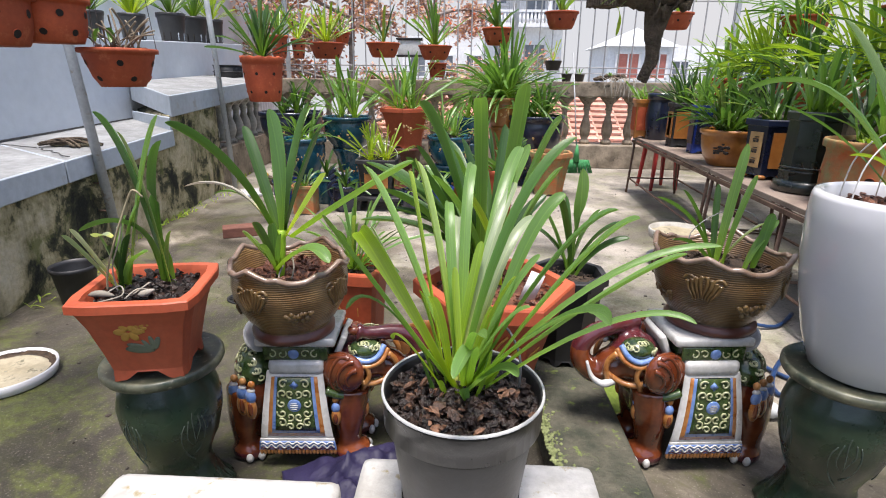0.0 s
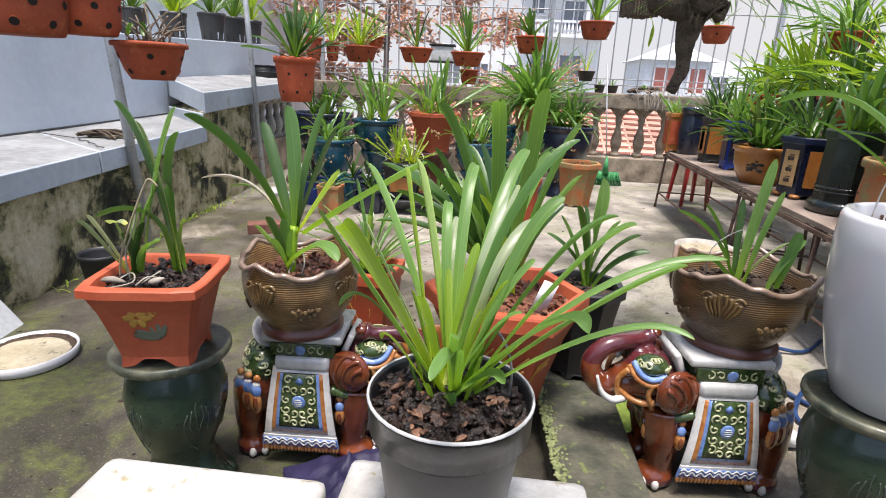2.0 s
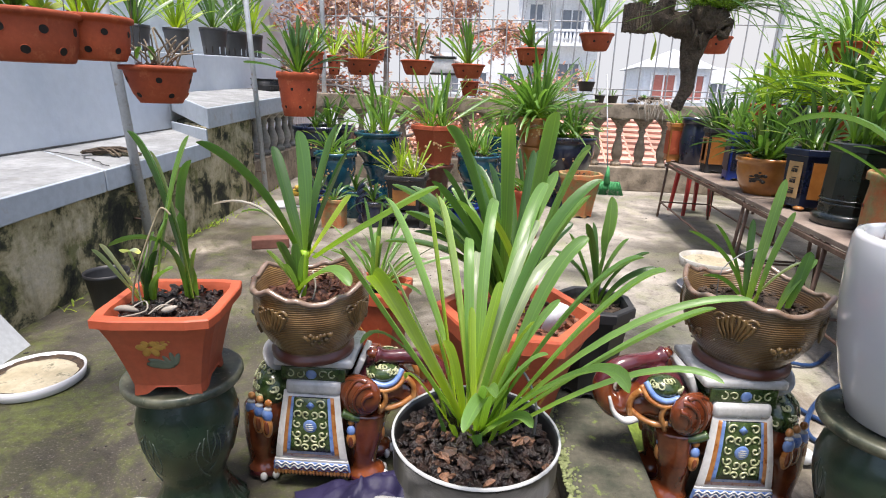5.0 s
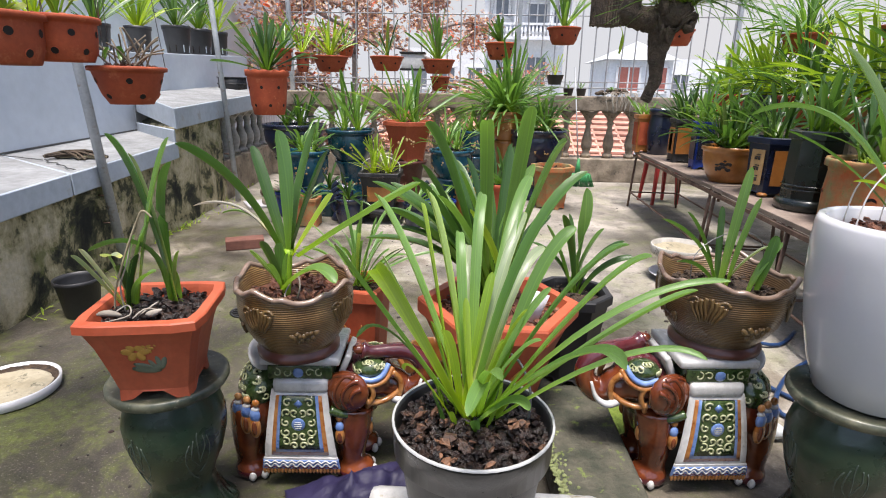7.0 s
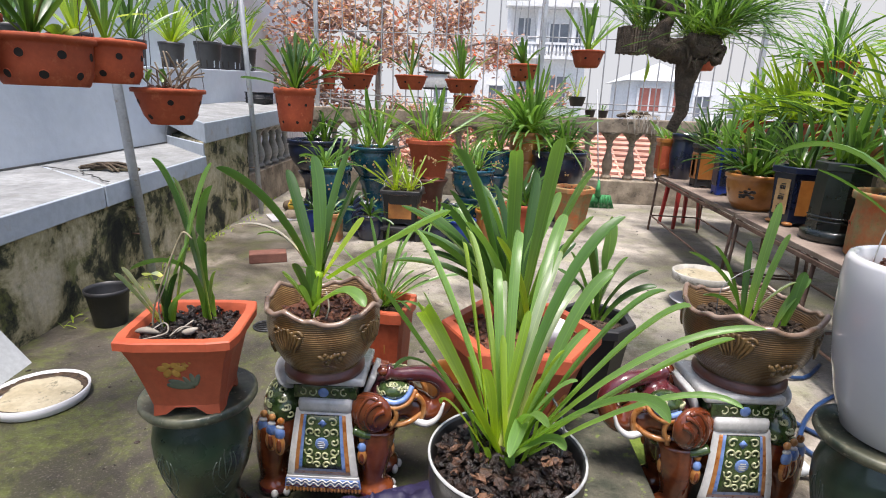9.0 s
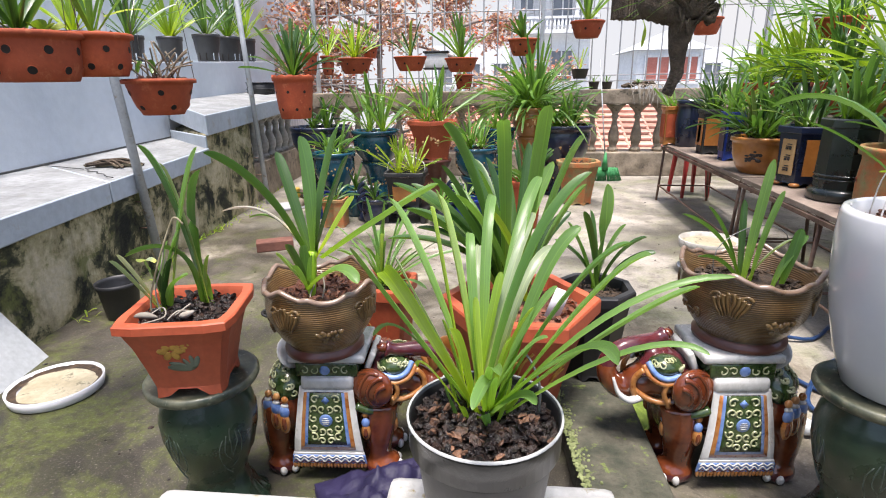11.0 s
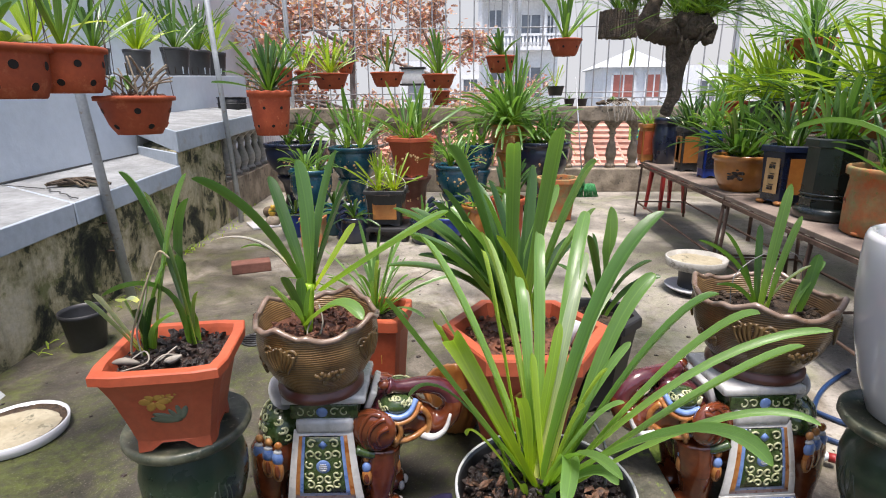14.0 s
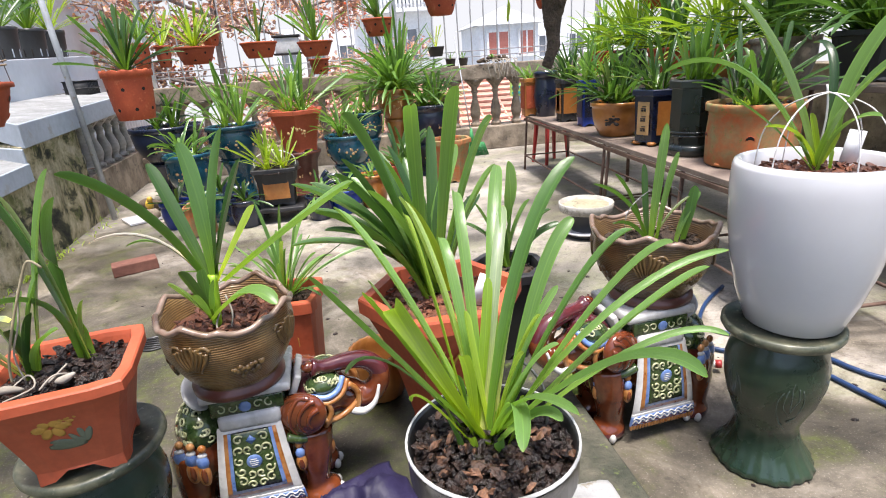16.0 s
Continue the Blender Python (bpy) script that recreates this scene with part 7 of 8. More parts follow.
# hanging driftwood with orchids growing on it
dw = thing("driftwood", pose(0.713, 1.83, 1.074) @ Matrix.Scale(0.418, 4), "gnarled dark hanging driftwood stump with mounted orchids", "driftwood")
bm = bmesh.new()
tube(bm, [(-0.01, 0, 0.055), (0.02, 0.0, 0.13), (0.06, 0.0, 0.25), (0.05, 0, 0.45), (0.07, 0, 0.68)], lambda q: 0.047 + 0.012 * q + 0.075 * q ** 4, 16, 0, 6)
ball(bm, (0.13, 0, 0.79), (0.19, 0.15, 0.13), u=22, v=16)
ball(bm, (-0.02, 0, 0.74), (0.15, 0.11, 0.10), u=18, v=12)
ball(bm, (-0.20, -0.03, 0.77), (0.13, 0.09, 0.085), u=18, v=12)
tube(bm, [(-0.05, -0.02, 0.76), (-0.24, -0.05, 0.80), (-0.22, -0.06, 0.94), (-0.17, -0.04, 1.06), (-0.28, -0.02, 1.18), (-0.41, 0, 1.26)], lambda q: 0.095 - 0.055 * q + 0.02 * math.sin(9 * q), 14, 0, 6)
tube(bm, [(-0.17, -0.04, 1.06), (-0.11, -0.06, 1.10), (-0.08, -0.06, 1.15)], lambda q: 0.045 - 0.025 * q, 10, 0, 4)
for k in range(26):
    u = rng.random()
    c = (0.14 + 0.17 * math.cos(6.3 * u), rng.uniform(-0.12, -0.02), 0.77 + 0.12 * math.sin(6.3 * u)) if k < 18 else (rng.uniform(-0.32, -0.02), rng.uniform(-0.09, 0.0), 0.77 + rng.uniform(-0.07, 0.07))
    ball(bm, c, (rng.uniform(0.03, 0.06), rng.uniform(0.03, 0.05), rng.uniform(0.025, 0.06)), u=12, v=9)
for v in bm.verts:
    n_ = noise.noise(v.co * 11) + 0.6 * noise.noise(v.co * 27)
    v.co += v.co.normalized() * (0.035 if v.co.x < -0.2 else 0.018) * n_ + Vector((0.012 * noise.noise(v.co * 16 + Vector((5, 0, 0))), 0, 0.01 * n_))
part("trunk", bm, "wood_dark", dw)
for k in range(14):
    a = rng.uniform(0, 6.3)
    p = (0.14 + 0.16 * math.cos(a), -0.11, 0.79 + 0.10 * math.sin(a))
    part("root", tube(bmesh.new(), [p, (p[0] * 0.7, -0.14, p[2] - 0.05), (0.03 + p[0] * 0.5 + rng.uniform(-0.05, 0.05), -0.11, p[2] - 0.14)], 0.011, 6), "wood_dark", dw)
tuft(dw, rng, (0.14, 0, 0.90), 90, 0.95, 0.022, (20, 88), 0.35, "leaf_mid", 0.13, fans=5)
tuft(dw, rng, (0.18, 0.05, 0.90), 90, 0.95, 0.020, (8, 80), 0.40, "leaf_dark", 0.13, fans=5)
tuft(dw, rng, (-0.30, 0.06, 0.95), 50, 0.85, 0.020, (35, 88), 0.35, "leaf_dark", 0.10, fans=3)
tuft(dw, rng, (0.25, 0, 0.90), 60, 0.95, 0.018, (5, 70), 0.5, "leaf_mid", 0.08, fans=3, az0=-10, arc=150)
tuft(dw, rng, (-0.35, 0.02, 1.0), 26, 0.5, 0.03, (30, 86), 0.3, "leaf_dark", 0.05)
tuft(dw, rng, (0.32, 0, 0.88), 60, 0.95, 0.010, (5, 60), 0.5, "leaf_mid", 0.05)
for x, y, z in ((-0.17, -0.04, 1.06), (0.16, 0.06, 0.88)):
    part("hanging_wire", tube(bmesh.new(), [(x, y, z), (0.05, 0, 2.2), (0.05, 0, (TOP - 1.074) / 0.418)], 0.004, 5), "wire", dw)
part("beam", tube(bmesh.new(), [(0.74, 0.9, TOP), (0.74, 6.05, TOP)], 0.015, 8, smooth=0), "pipe", frame_t)
tuft(dw, rng, (0.22, -0.02, 0.92), 22, 1.30, 0.024, (30, 65), 1.05, "leaf_mid", 0.06, az0=-15, arc=90)
tuft(dw, rng, (0.20, 0.0, 0.95), 60, 1.45, 0.007, (25, 75), 0.75, "leaf_dark", 0.10, az0=0, arc=130)
sb = thing("hanging_basket", pose(0.745, 2.72, 1.462, 0, 0, 20) @ Matrix.Scale(0.445, 4), "dark square wooden slat basket hanging behind the driftwood", "hanging basket")
for k in range(9):
    for side in range(4):
        bm = bmesh.new()
        box(bm, (-0.144 + 0.036 * k, -0.15, 0.15 + rng.uniform(-0.008, 0.008)), (0.024, 0.018, 0.30), bevel=0.003)
        bm.transform(Matrix.Rotation(side * math.pi / 2, 4, "Z"))
        part("slat", bm, "wood_dark", sb, smooth=False)
bm = bmesh.new()
box(bm, (0, 0, 0.014), (0.28, 0.28, 0.02))
part("bottom", bm, "wood_dark", sb)
fill(sb, rng, 0.095, 0.27, "bark", 40, 0.03, square=True)
tuft(sb, rng, (0, 0, 0.27), 46, 0.75, 0.024, (30, 86), 0.35, "leaf_dark", 0.06)
for k in (-1, 1):
    part("wire", tube(bmesh.new(), [(0.14 * k, 0.14 * k, 0.29), (0.05 * k, 0.05 * k, 0.60), (0, 0, (TOP - 1.462) / 0.445)], 0.003, 5), "wire", sb)
to_basket = sb.matrix_world.inverted()
part("leaf", leaf(bmesh.new(), to_basket @ Vector((0.79, 2.68, 1.47)), to_basket @ Vector((0.83, 2.66, 1.43)), to_basket @ Vector((0.812, 2.69, 1.318)), 0.04), "leaf_yellow", sb)

# upper shelf and the pots on it
us = thing("plant_shelf", pose(2.30, 1.3, 0), "high board shelf on steel legs behind the bench", "shelf")
for k in range(2):
    bm = bmesh.new()
    box(bm, (0.12 + 0.24 * k, 2.1, 0.885), (0.225, 4.2, 0.03), bevel=0.004)
    part("plank", bm, "board", us, smooth=False)
for y in (0.05, 1.4, 2.8, 4.15):
    for x in (0.02, 0.46):
        part("leg", tube(bmesh.new(), [(x, y, 0), (x, y, 0.87)], 0.015, 8, smooth=0), "rust", us)
part("rail", tube(bmesh.new(), [(0.0, 0.05, 0.45), (0.0, 4.15, 0.45)], 0.012, 8, smooth=0), "rust", us)
for i, (x, y, r, h, sd, mt, lab, lf, n, ln) in enumerate((
    (2.52, 1.60, 0.21, 0.26, 4, "navy", "broad dark square pot with a tan panel on the shelf", "leaf_dark", 34, 0.55),
    (2.54, 2.15, 0.20, 0.25, 4, "black_plastic", "broad dark square pot full of arching leaves", "leaf_dark", 60, 0.70),
    (2.52, 2.70, 0.19, 0.24, 0, "stained", "grey weathered round pot on the shelf", "leaf_dark", 50, 0.65),
    (2.54, 3.25, 0.20, 0.22, 0, "orange_glaze", "ochre glazed bowl with yellow-green leaves", "leaf_yellow", 34, 0.70),
    (2.52, 3.85, 0.19, 0.22, 0, "terracotta", "wide terracotta bowl on the shelf", "leaf_dark", 40, 0.62),
    (2.54, 4.45, 0.18, 0.22, 0, "black_plastic", "black plastic pot with a spreading orchid", "leaf_yellow", 36, 0.65),
    (2.50, 5.05, 0.17, 0.22, 0, "terracotta", "terracotta pot at the end of the shelf", "leaf_mid", 30, 0.55),
)):
    t = bench_pot(x, y, r, h, sd, mt, lab, base=0.74, leaves=(int(n * 2.6), ln * 1.12, 0.021, (18, 86), 0.55, lf), z=0.901)
    if i == 0:
        side_panel(t, r * 0.64, h, 180, r * 0.8, h * 0.55, h * 0.5, "tan_panel")
for x, y, z, r, lab, lf in ((2.95, 2.2, 1.30, 0.20, "terracotta hanging bowl over the shelf", "leaf_mid"), (2.85, 3.4, 1.42, 0.20, "terracotta hanging bowl with long leaves", "leaf_yellow"), (2.75, 4.4, 1.45, 0.19, "terracotta hanging bowl near the back", "leaf_mid"), (2.45, 2.75, 1.62, 0.19, "terracotta hanging bowl thick with dark leaves", "leaf_dark")):
    t = hanging(x, y, z, r, 0.15, lab, 0.68, 6, two=False, rngs=int(y * 10))
    tuft(t, rng, (0, 0, 0.14), 90, 0.72, 0.020, (10, 85), 0.6, lf, 0.08)
for y in (2.2, 2.75, 3.4, 4.4):
    part("beam", tube(bmesh.new(), [(2.3, y, TOP), (3.3, y, TOP)], 0.015, 8, smooth=0), "pipe", frame_t)
part("beam", tube(bmesh.new(), [(3.25, 0.5, TOP), (3.25, 6.1, TOP)], 0.021, 10, smooth=0), "pipe", frame_t)
part("pole", tube(bmesh.new(), [(3.05, 5.6, 0), (3.25, 5.55, TOP)], 0.03, 12, smooth=0), "pipe", frame_t)

# ---------------------------------------------------------------- blue and red pots at the back, on pedestals
rng = random.Random(71)


def pedestal(x, y, r, h, material, label):
    t = thing("pot_pedestal", pose(x, y, 0), label, "plant stand", "pedestals under the back pots")
    part("body", lathe([(r * 0.85, 0), (r * 0.9, 0.012), (r * 0.72, h * 0.15), (r * 0.62, h * 0.45), (r * 0.72, h * 0.8), (r * 0.92, h * 0.94), (r * 0.95, h)], 32), material, t)
    for k in range(6):
        blobs(t, r * 0.66, h * 0.5, k * 1.05, rng, "tan_panel", 5, 0.05)
    return t


def back_pot(x, y, z, r, h, material, label, leaves, sides=0, base=0.62, belly=0.12, deco=True):
    t = thing("potted_orchid", pose(x, y, z), label, "potted plant", "pots at the back")
    if sides:
        faceted_pot(t, r, h, material, sides, base, 0.02, 0.014, lip=0.02, flare=0.05)
    else:
        round_pot(t, r, h, material, base, 0.022, belly=belly)
    if deco:
        for k in range(5):
            blobs(t, r * (base + 1) / 2 * (1.02 + belly), h * 0.5, -1.6 + 1.25 * (k - 2), rng, "tan_panel", 10, 0.085)
    fill(t, rng, r * 0.80, h * 0.93, "bark", 50, 0.026)
    n, ln, w, e, sag, lf = leaves
    tuft(t, rng, (0, 0, h * 0.92), n, ln, w, e, sag, lf, r * 0.25, fans=2)
    return t


BACK = (
    (-1.81, 5.30, 0.40, 0.33, 0.34, "navy", "wide navy glazed pot with painted flowers on a pedestal", (44, 0.52, 0.026, (25, 84), 0.45, "leaf_dark"), 0),
    (-1.48, 4.60, 0.22, 0.205, 0.33, "blue_glaze", "round teal blue glazed pot with an arching orchid", (40, 0.44, 0.024, (15, 80), 0.6, "leaf_mid"), 0),
    (-1.15, 5.00, 0.41, 0.245, 0.31, "blue_glaze", "teal blue glazed pot with painted blossoms and upright leaves", (46, 0.62, 0.024, (30, 86), 0.35, "leaf_mid"), 0),
    (-0.55, 4.85, 0.45, 0.265, 0.37, "red_glaze", "large red glazed hexagonal pot with upright leaves", (40, 0.68, 0.025, (25, 86), 0.35, "leaf_mid"), 6),
    (-0.12, 4.50, 0.34, 0.205, 0.26, "blue_glaze", "round teal blue pot with a fresh orchid", (44, 0.46, 0.022, (20, 84), 0.5, "leaf_mid"), 0),
    (0.09, 5.30, 0.45, 0.175, 0.26, "blue_glaze", "small teal blue glazed pot behind the row", (16, 0.4, 0.03, (35, 84), 0.4, "leaf_mid"), 0),
    (0.42, 5.50, 0.60, 0.20, 0.30, "orange_glaze", "ochre pot with a dense bush of arching leaves", (230, 0.88, 0.026, (8, 86), 0.65, "leaf_mid"), 0),
    (0.76, 5.38, 0.33, 0.295, 0.40, "navy", "wide navy glazed pot with a pale rim", (80, 0.55, 0.026, (15, 80), 0.6, "leaf_mid"), 0),
)
for x, y, z, r, h, mt, lab, lv_, sd in BACK:
    back_pot(x, y, z, r, h, mt, lab, lv_, sd)
    pedestal(x, y, max(r * 0.72, 0.14), z - 0.001, {"red_glaze": "red_foot"}.get(mt, mt), "glazed ceramic pedestal with painted blossoms")
ds = back_pot(-0.72, 4.20, 0.125, 0.255, 0.31, "black_plastic", "square dark pot with painted panels and a spiky grass-like orchid", (44, 0.40, 0.016, (20, 86), 0.2, "leaf_yellow"), 4, 0.72, deco=False)
for a in (-90, 0, 180):
    p = side_panel(ds, 0.148, 0.31, a, 0.20, 0.15, 0.14, "orange_glaze")
part("wire_loop", tube(bmesh.new(), [(-0.16, 0, 0.29), (-0.15, 0, 0.38), (0, 0, 0.44), (0.15, 0, 0.38), (0.16, 0, 0.29)], 0.004, 6), "wire_white", ds)
pd = thing("low_stand", pose(-0.72, 4.20, 0), "low dark wooden plant stand", "plant stand")
bm = bmesh.new()
box(bm, (0, 0, 0.108), (0.40, 0.40, 0.03), bevel=0.005)
part("top", bm, "black_plastic", pd)
for sx in (-1, 1):
    for sy in (-1, 1):
        bm = bmesh.new()
        box(bm, (sx * 0.16, sy * 0.16, 0.047), (0.045, 0.045, 0.092), bevel=0.006)
        part("leg", bm, "black_plastic", pd)
rs = back_pot(0.30, 3.95, 0.0, 0.145, 0.40, "terracotta", "terracotta pot on the floor with a dark orchid", (22, 0.42, 0.034, (30, 82), 0.4, "leaf_dark"), 0, 0.7, 0.0, False)
tr = thing("planter_tray", pose(0.86, 4.92, 0.0), "carved brown ceramic planter with a pale rim", "planter")
faceted_pot(tr, 0.22, 0.42, "mossy_pot", 8, 0.66, 0.02, 0.014, lip=0.02, flare=0.05)
fill(tr, rng, 0.17, 0.39, "soil", 40, 0.02)
for x, y, r, h, mt, lab in ((-1.55, 4.25, 0.13, 0.22, "cobalt", "cobalt blue plastic tub on the floor"), (-1.22, 4.35, 0.15, 0.25, "blue_glaze", "small teal glazed pot on the floor"), (-0.20, 4.15, 0.14, 0.20, "cobalt", "cobalt blue plastic basin on the floor"),
                            (-0.98, 4.05, 0.12, 0.22, "navy", "dark glazed elephant-shaped pot on the floor"), (-0.40, 4.02, 0.11, 0.20, "navy", "dark glazed bowl on the floor"), (0.05, 4.25, 0.13, 0.28, "orange_glaze", "ochre pot on the floor"), (-1.30, 3.95, 0.12, 0.24, "mossy_pot", "speckled brown box planter on the floor")):
    t = thing("floor_pot", pose(x, y, 0), lab, "pot", "small pots at the back")
    if "box" in lab:
        faceted_pot(t, r * 1.2, h, mt, 4, 0.9, 0.01, 0.012, lip=0.01)
    else:
        round_pot(t, r, h, mt, 0.72, 0.014, belly=0.1)
    fill(t, rng, r * 0.7, h * 0.92, "soil", 24, 0.02)
    tuft(t, rng, (0, 0, h * 0.9), 16, 0.28, 0.022, (10, 75), 0.5, "leaf_dark" if x < -0.5 else "leaf_mid", 0.04)
for x, y, sd in ((-1.06, 4.18, 3), (-0.28, 4.30, 7)):
    rr = random.Random(sd)
    t = thing("dark_ornament", pose(x, y, 0), "dark glazed scroll-shaped ceramic ornament on the floor", "ornament")
    for q in range(3):
        pts = [(0.11 * math.cos(a) * (1 - a / 16), 0.03 * (q - 1), 0.14 + 0.05 * q + 0.11 * math.sin(a) * (1 - a / 16)) for a in [0.55 * k + q for k in range(9)]]
        part("scroll", tube(bmesh.new(), pts, 0.022, 8), "navy", t)
    part("foot", lathe([(0.10, 0), (0.11, 0.01), (0.09, 0.05), (0.07, 0.09)], 20), "navy", t)
hp_ = thing("fallen_log", pose(-1.97, 4.98, 0.05, 90, 0, 60), "short mossy log lying by the plinth", "log")
part("wood", tube(bmesh.new(), [(0, 0, -0.16), (0.01, 0.01, 0), (0, 0, 0.17)], lambda q: 0.048 + 0.012 * math.sin(q * 7), 10), "wood_dark", hp_)
yf = thing("yellow_ornament", pose(-1.88, 4.60, 0.0), "small yellow glazed ornament on a stone", "ornament")
part("stone", ball(bmesh.new(), (0, 0, 0.05), (0.07, 0.06, 0.06), u=14, v=10), "stained", yf)
part("figure", ball(ball(bmesh.new(), (0, 0, 0.14), (0.035, 0.03, 0.045), u=12, v=8), (0.015, -0.01, 0.19), 0.024, u=10, v=8), "peach", yf)

# ---------------------------------------------------------------- beyond the terrace
def window(parent, x, y, z, w, h, shutter=False):
    t = new("window")
    t.parent, t.location = parent, (x, y, z)
    bm = bmesh.new()
    for bx, bz, sw, sh in ((0, h / 2, w + 0.16, 0.10), (0, -h / 2, w + 0.24, 0.12), (-w / 2, 0, 0.10, h), (w / 2, 0, 0.10, h), (0, 0, 0.06, h)):
        box(bm, (bx, -0.06, bz), (sw, 0.14, sh))
    part("window_frame", bm, "facade", t, smooth=False)
    if shutter:
        for s in (-1, 1):
            bm = bmesh.new()
            box(bm, (s * w / 4, -0.04, 0), (w / 2 - 0.05, 0.06, h - 0.06))
            part("shutter", bm, "shutter", t, smooth=False)
            for k in range(9):
                bm = bmesh.new()
                box(bm, (s * w / 4, -0.085, -h / 2 + h * (k + 0.6) / 9.4), (w / 2 - 0.14, 0.03, 0.05))
                part("slat", bm, "shutter", t, smooth=False)
    else:
        for s in (-1, 1):
            bm = bmesh.new()
            box(bm, (s * w / 4, -0.02, 0), (w / 2 - 0.08, 0.03, h - 0.08))
            part("pane", bm, "glass_dark", t, smooth=False)


ha_ = thing("house", pose(3.0, 31.0, -3.4), "white three-storey town house with a balcony and gable", "house")
bm = bmesh.new()
box(bm, (0, 2.5, 4.8), (4.2, 5.0, 9.6))
part("wall", bm, "facade", ha_, smooth=False)
bm = bmesh.new()
box(bm, (0, -0.35, 9.75), (4.8, 1.0, 0.22))
box(bm, (0, -0.3, 7.15), (4.8, 0.9, 0.18))
part("cornice", bm, "facade", ha_, smooth=False)
bm = bmesh.new()
v = [bm.verts.new(p) for p in ((-1.2, -0.2, 9.9), (1.2, -0.2, 9.9), (0, -0.2, 11.0), (-1.2, 0.3, 9.9), (1.2, 0.3, 9.9), (0, 0.3, 11.0))]
for q in ((0, 1, 2), (5, 4, 3), (0, 2, 5, 3), (2, 1, 4, 5), (1, 0, 3, 4)):
    bm.faces.new([v[i] for i in q])
part("gable", bm, "facade", ha_, smooth=False)
for x, z, w, h in ((-1.35, 8.7, 0.75, 1.0), (0.55, 8.2, 1.1, 1.5), (-1.2, 5.6, 0.8, 1.3), (0.6, 5.4, 1.2, 1.7), (1.6, 8.3, 0.4, 1.2)):
    window(ha_, x, 0.0, z, w, h)
for k in range(24):
    bm = lathe([(0.05, 7.24), (0.08, 7.45), (0.05, 7.78)], 8)
    bm.transform(Matrix.Translation((-2.3 + 0.2 * k, -0.65, 0)))
    part("balcony_post", bm, "facade", ha_)
bm = bmesh.new()
box(bm, (0, -0.65, 7.84), (4.8, 0.16, 0.12))
part("balcony_rail", bm, "facade", ha_, smooth=False)
for x in (-2.2, -0.6, 1.25, 2.2):
    bm = bmesh.new()
    box(bm, (x, -0.45, 8.4), (0.2, 0.2, 2.5))
    part("column", bm, "facade", ha_, smooth=False)

hb_ = thing("house", pose(7.9, 26.0, -3.4), "low pale grey house with red-brown shutters and a hipped grey roof", "house")
bm = bmesh.new()
box(bm, (0, 2.0, 2.95), (2.9, 4.0, 5.9))
part("wall", bm, "facade_grey", hb_, smooth=False)
bm = bmesh.new()
v = [bm.verts.new(p) for p in ((-1.75, -0.3, 5.9), (1.75, -0.3, 5.9), (1.75, 4.3, 5.9), (-1.75, 4.3, 5.9), (-0.1, 0.6, 6.75), (0.3, 3.2, 6.75))]
for q in ((0, 1, 4), (1, 2, 5, 4), (2, 3, 5), (3, 0, 4, 5), (3, 2, 1, 0)):
    bm.faces.new([v[i] for i in q])
part("roof", bm, "roof_grey", hb_, smooth=False)
window(hb_, -0.55, 0, 5.05, 1.05, 1.15, True)
window(hb_, 0.85, 0, 5.05, 0.75, 1.15, True)
hc = thing("house", pose(-1.2, 40.0, -3.4), "pale distant house behind the almond tree", "house")
bm = bmesh.new()
box(bm, (0, 2, 3.6), (7, 4, 7.2))
part("wall", bm, "facade", hc, smooth=False)
for x in (-2.4, -0.4, 1.6):
    window(hc, x, 0, 5.2, 1.1, 1.5)
hd = thing("house", pose(14.5, 34.0, -3.4), "pale distant house with a flat roof", "house")
bm = bmesh.new()
box(bm, (0, 2, 3.2), (6, 4, 6.4))
part("wall", bm, "facade", hd, smooth=False)
for x in (-1.8, 0.2, 2.0):
    window(hd, x, 0, 4.9, 1.0, 1.3)

# tiled roof just below the balustrade
rf = thing("tiled_roof", pose(2.2, 11.0, -1.3, 24, 0, 0), "red clay tiled roof of the lower neighbouring house", "roof")
tile_me = bpy.data.meshes.new("roof_tile")
bm = bmesh.new()
box(bm, (0, 0, 0.03), (0.60, 0.38, 0.05), Matrix.Rotation(radians(-13), 4, "X"))
tube(bm, [(-0.31, -0.17, 0.035), (-0.31, 0.18, 0.06)], 0.035, 6, smooth=0)
bm.to_mesh(tile_me)
bm.free()
tile_me.materials.append(M["roof_tile"])
for i in range(14):
    for j in range(18):
        o = new("roof_tile", tile_me)
        o.parent, o.location = rf, (-4.2 + 0.62 * i, 0.30 * j, 0)
bm = bmesh.new()
box(bm, (0, 2.6, -0.05), (9.0, 5.6, 0.06))
part("roof_deck", bm, "roof_tile", rf, smooth=False)
lw = thing("house", pose(2.2, 13.5, -3.4), "low pale house under the tiled roof", "house")
bm = bmesh.new()
box(bm, (0, 0.2, 0.95), (8.6, 4.6, 1.9))
part("wall", bm, "facade_grey", lw, smooth=False)


bm = bmesh.new()
bm.faces.new([bm.verts.new(c) for c in ((-90, 70, -12), (90, 70, -12), (90, 70, 60), (-90, 70, 60))])
tagged(part("backdrop", bm, "haze", smooth=False), "white hazy sky behind the houses", "sky", "", "structure")


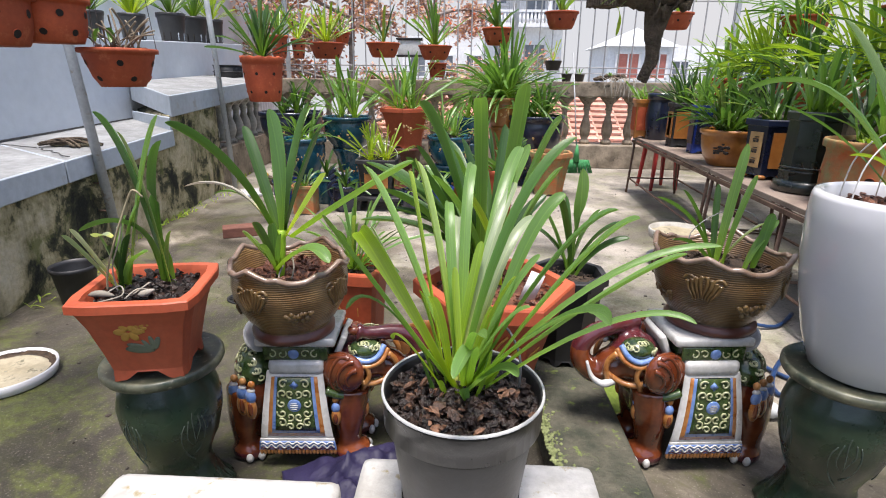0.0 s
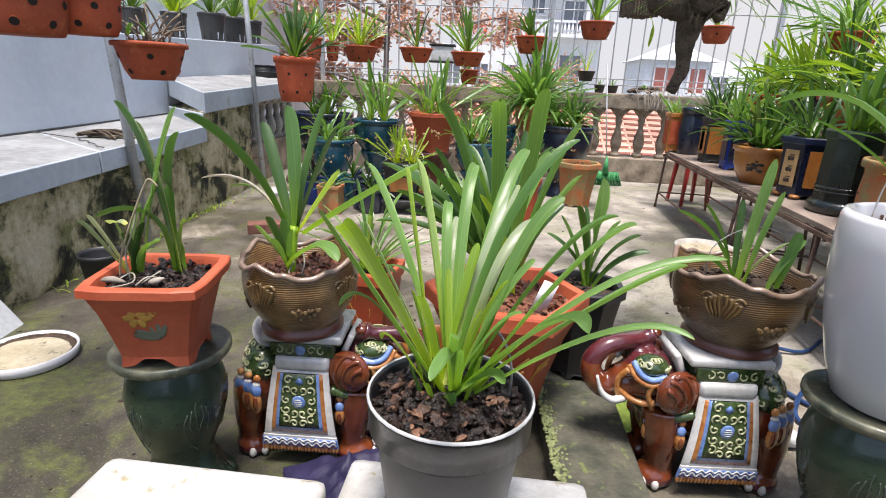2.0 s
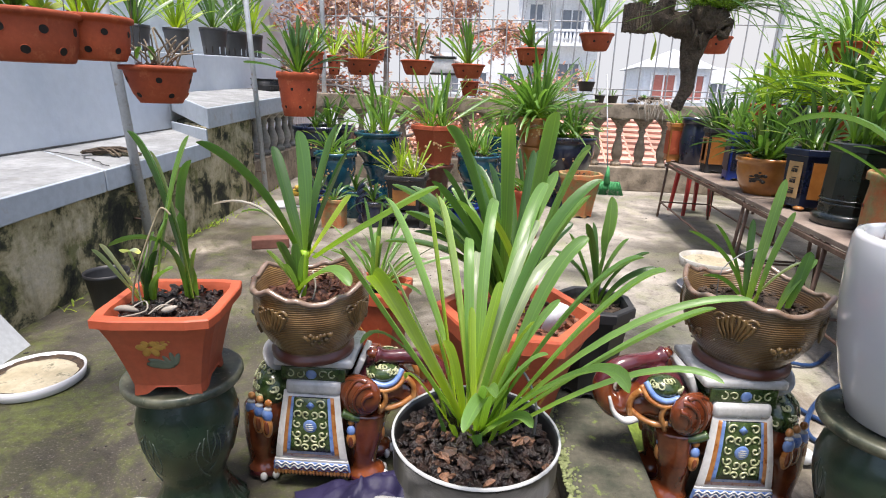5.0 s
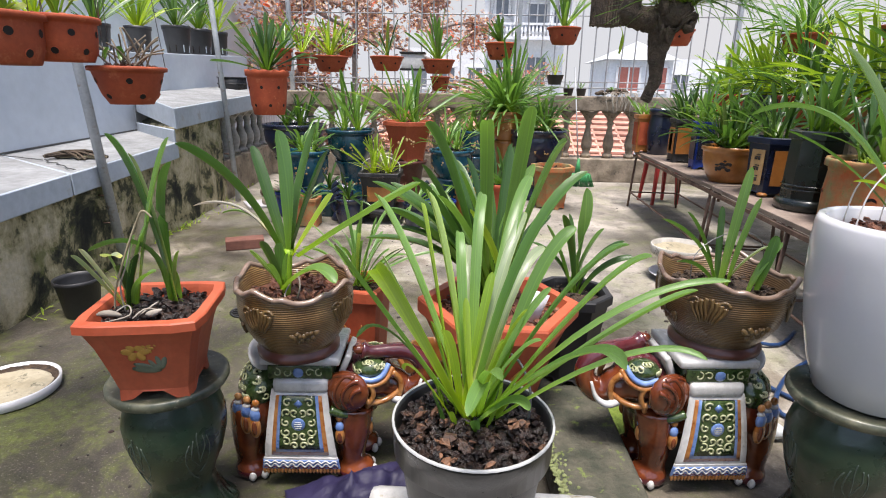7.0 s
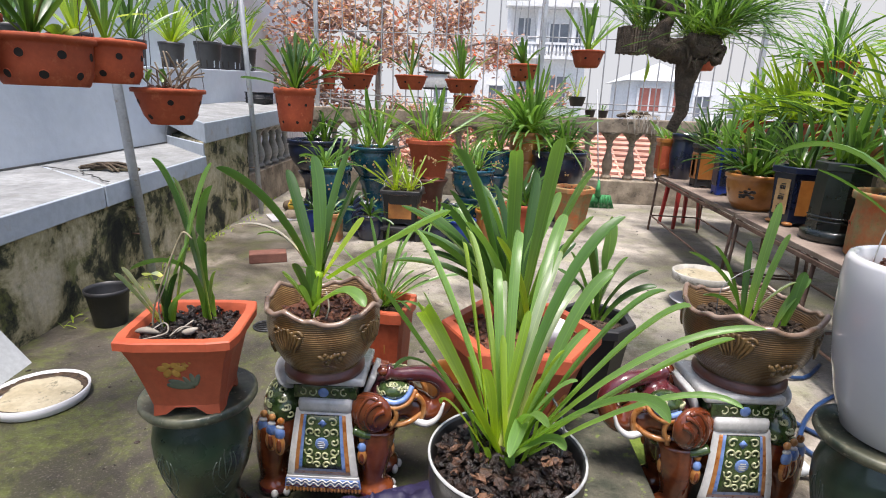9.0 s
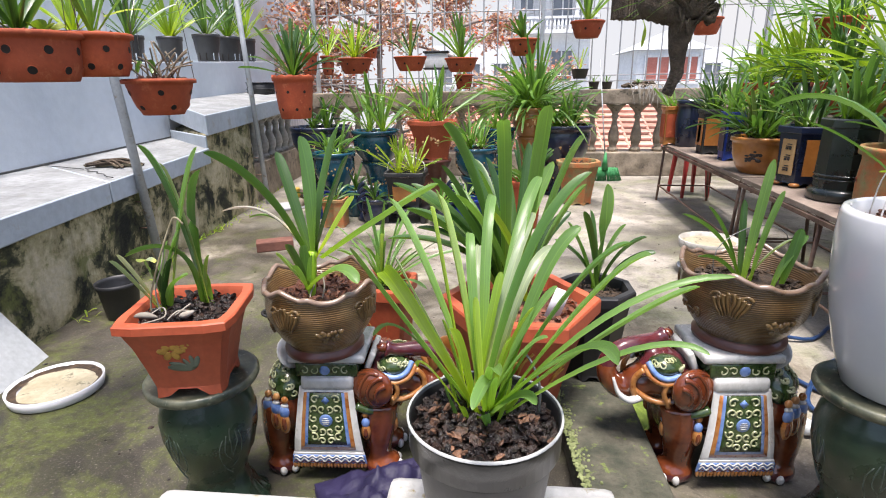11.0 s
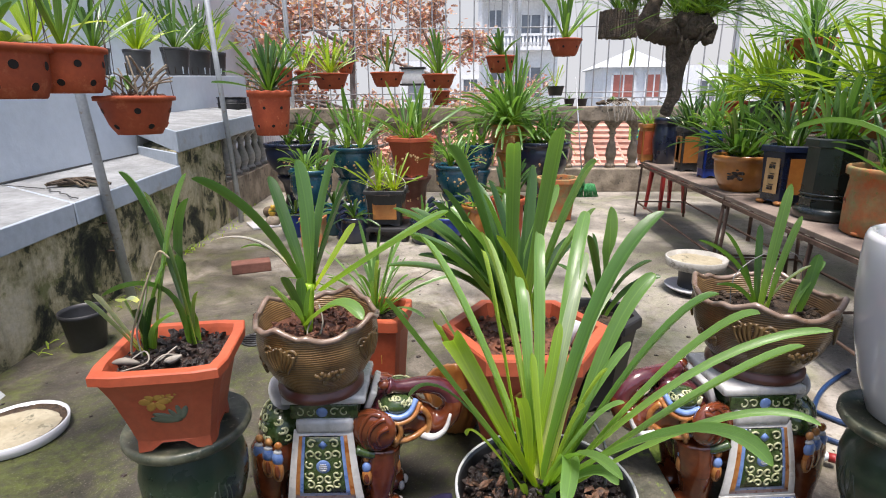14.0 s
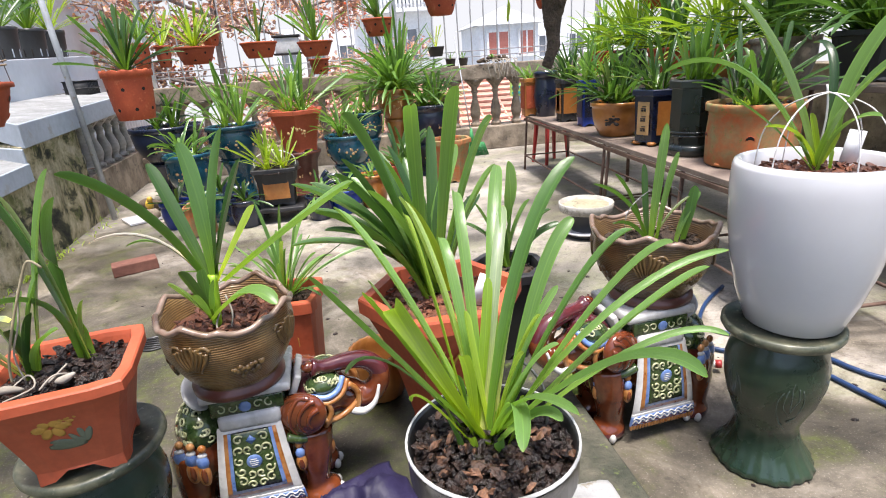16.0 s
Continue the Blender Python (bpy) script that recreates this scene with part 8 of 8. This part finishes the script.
def leafy_tree(m, label, h, spread, n_leaf, size, material, seed, z0):
    rr = random.Random(seed)
    t = thing("tree", m, label, "tree")
    tb = bmesh.new()
    tips = []
    tube(tb, [(0, 0, 0), (0.05, 0, h * 0.25), (-0.05, 0.05, h * 0.5), (0, 0, h * 0.8)], lambda q: 0.11 - 0.07 * q, 10)
    for i in range(16):
        z = h * rr.uniform(0.25, 0.78)
        a = rr.uniform(0, 6.3)
        ln = spread * rr.uniform(0.55, 1.0)
        p = [(0, 0, z), (ln * 0.45 * math.cos(a), ln * 0.45 * math.sin(a), z + ln * 0.12), (ln * math.cos(a), ln * math.sin(a), z + ln * rr.uniform(0.05, 0.45))]
        tube(tb, p, lambda q: 0.045 * (1 - 0.8 * q), 6)
        for j in range(5):
            u = 0.4 + 0.15 * j
            c = Vector(p[0]).lerp(Vector(p[2]), u)
            b = a + rr.uniform(-1.2, 1.2)
            q = c + Vector((math.cos(b), math.sin(b), rr.uniform(-0.1, 0.7))) * ln * 0.32
            tube(tb, [c, c.lerp(q, 0.5) + Vector((0, 0, 0.04)), q], 0.012, 5)
            tips.append((c, q))
    part("trunk", tb, "trunk_far", t)
    cb = bmesh.new()
    for i in range(n_leaf):
        c, q = rr.choice(tips)
        p = c.lerp(q, rr.uniform(0.2, 1.15)) + Vector((rr.gauss(0, 0.12), rr.gauss(0, 0.12), rr.gauss(0, 0.12)))
        leaf(cb, *bent(rr, p, rr.uniform(0, 6.3), radians(rr.uniform(-50, 50)), size * rr.uniform(0.6, 1.2), 0.3), size * 0.5, 3, 0.2, rr.uniform(-1, 1))
    part("crown", cb, material, t, "sparse reddish-brown broad leaves", kind="stuff")
    return t


leafy_tree(pose(-2.2, 10.5, -3.4), "bare-branched almond tree with red-brown autumn leaves", 7.6, 2.6, 7500, 0.115, "leaf_red", 4, 0)
leafy_tree(pose(-0.7, 11.6, -3.4), "small almond tree with red-brown leaves beyond the grille", 7.4, 2.1, 5500, 0.105, "leaf_red", 8, 0)
leafy_tree(pose(1.5, 8.3, -3.4), "green shrub behind the balusters", 4.0, 0.8, 800, 0.09, "leaf_mid", 12, 0)
sg = thing("street_sign", pose(3.08, 9.6, -3.4), "green and yellow advertising board on a post beyond the terrace", "sign")
part("post", tube(bmesh.new(), [(0, 0, 0), (0, 0, 4.0)], 0.03, 8, smooth=0), "pipe", sg)
bm = bmesh.new()
box(bm, (0, -0.04, 3.95), (0.36, 0.03, 0.26))
part("board", bm, "sign_green", sg, smooth=False)
for dz in (-0.07, 0.03):
    bm = bmesh.new()
    box(bm, (-0.02, -0.06, 3.95 + dz), (0.26, 0.012, 0.04))
    part("bar", bm, "teal_cloth", sg, smooth=False)
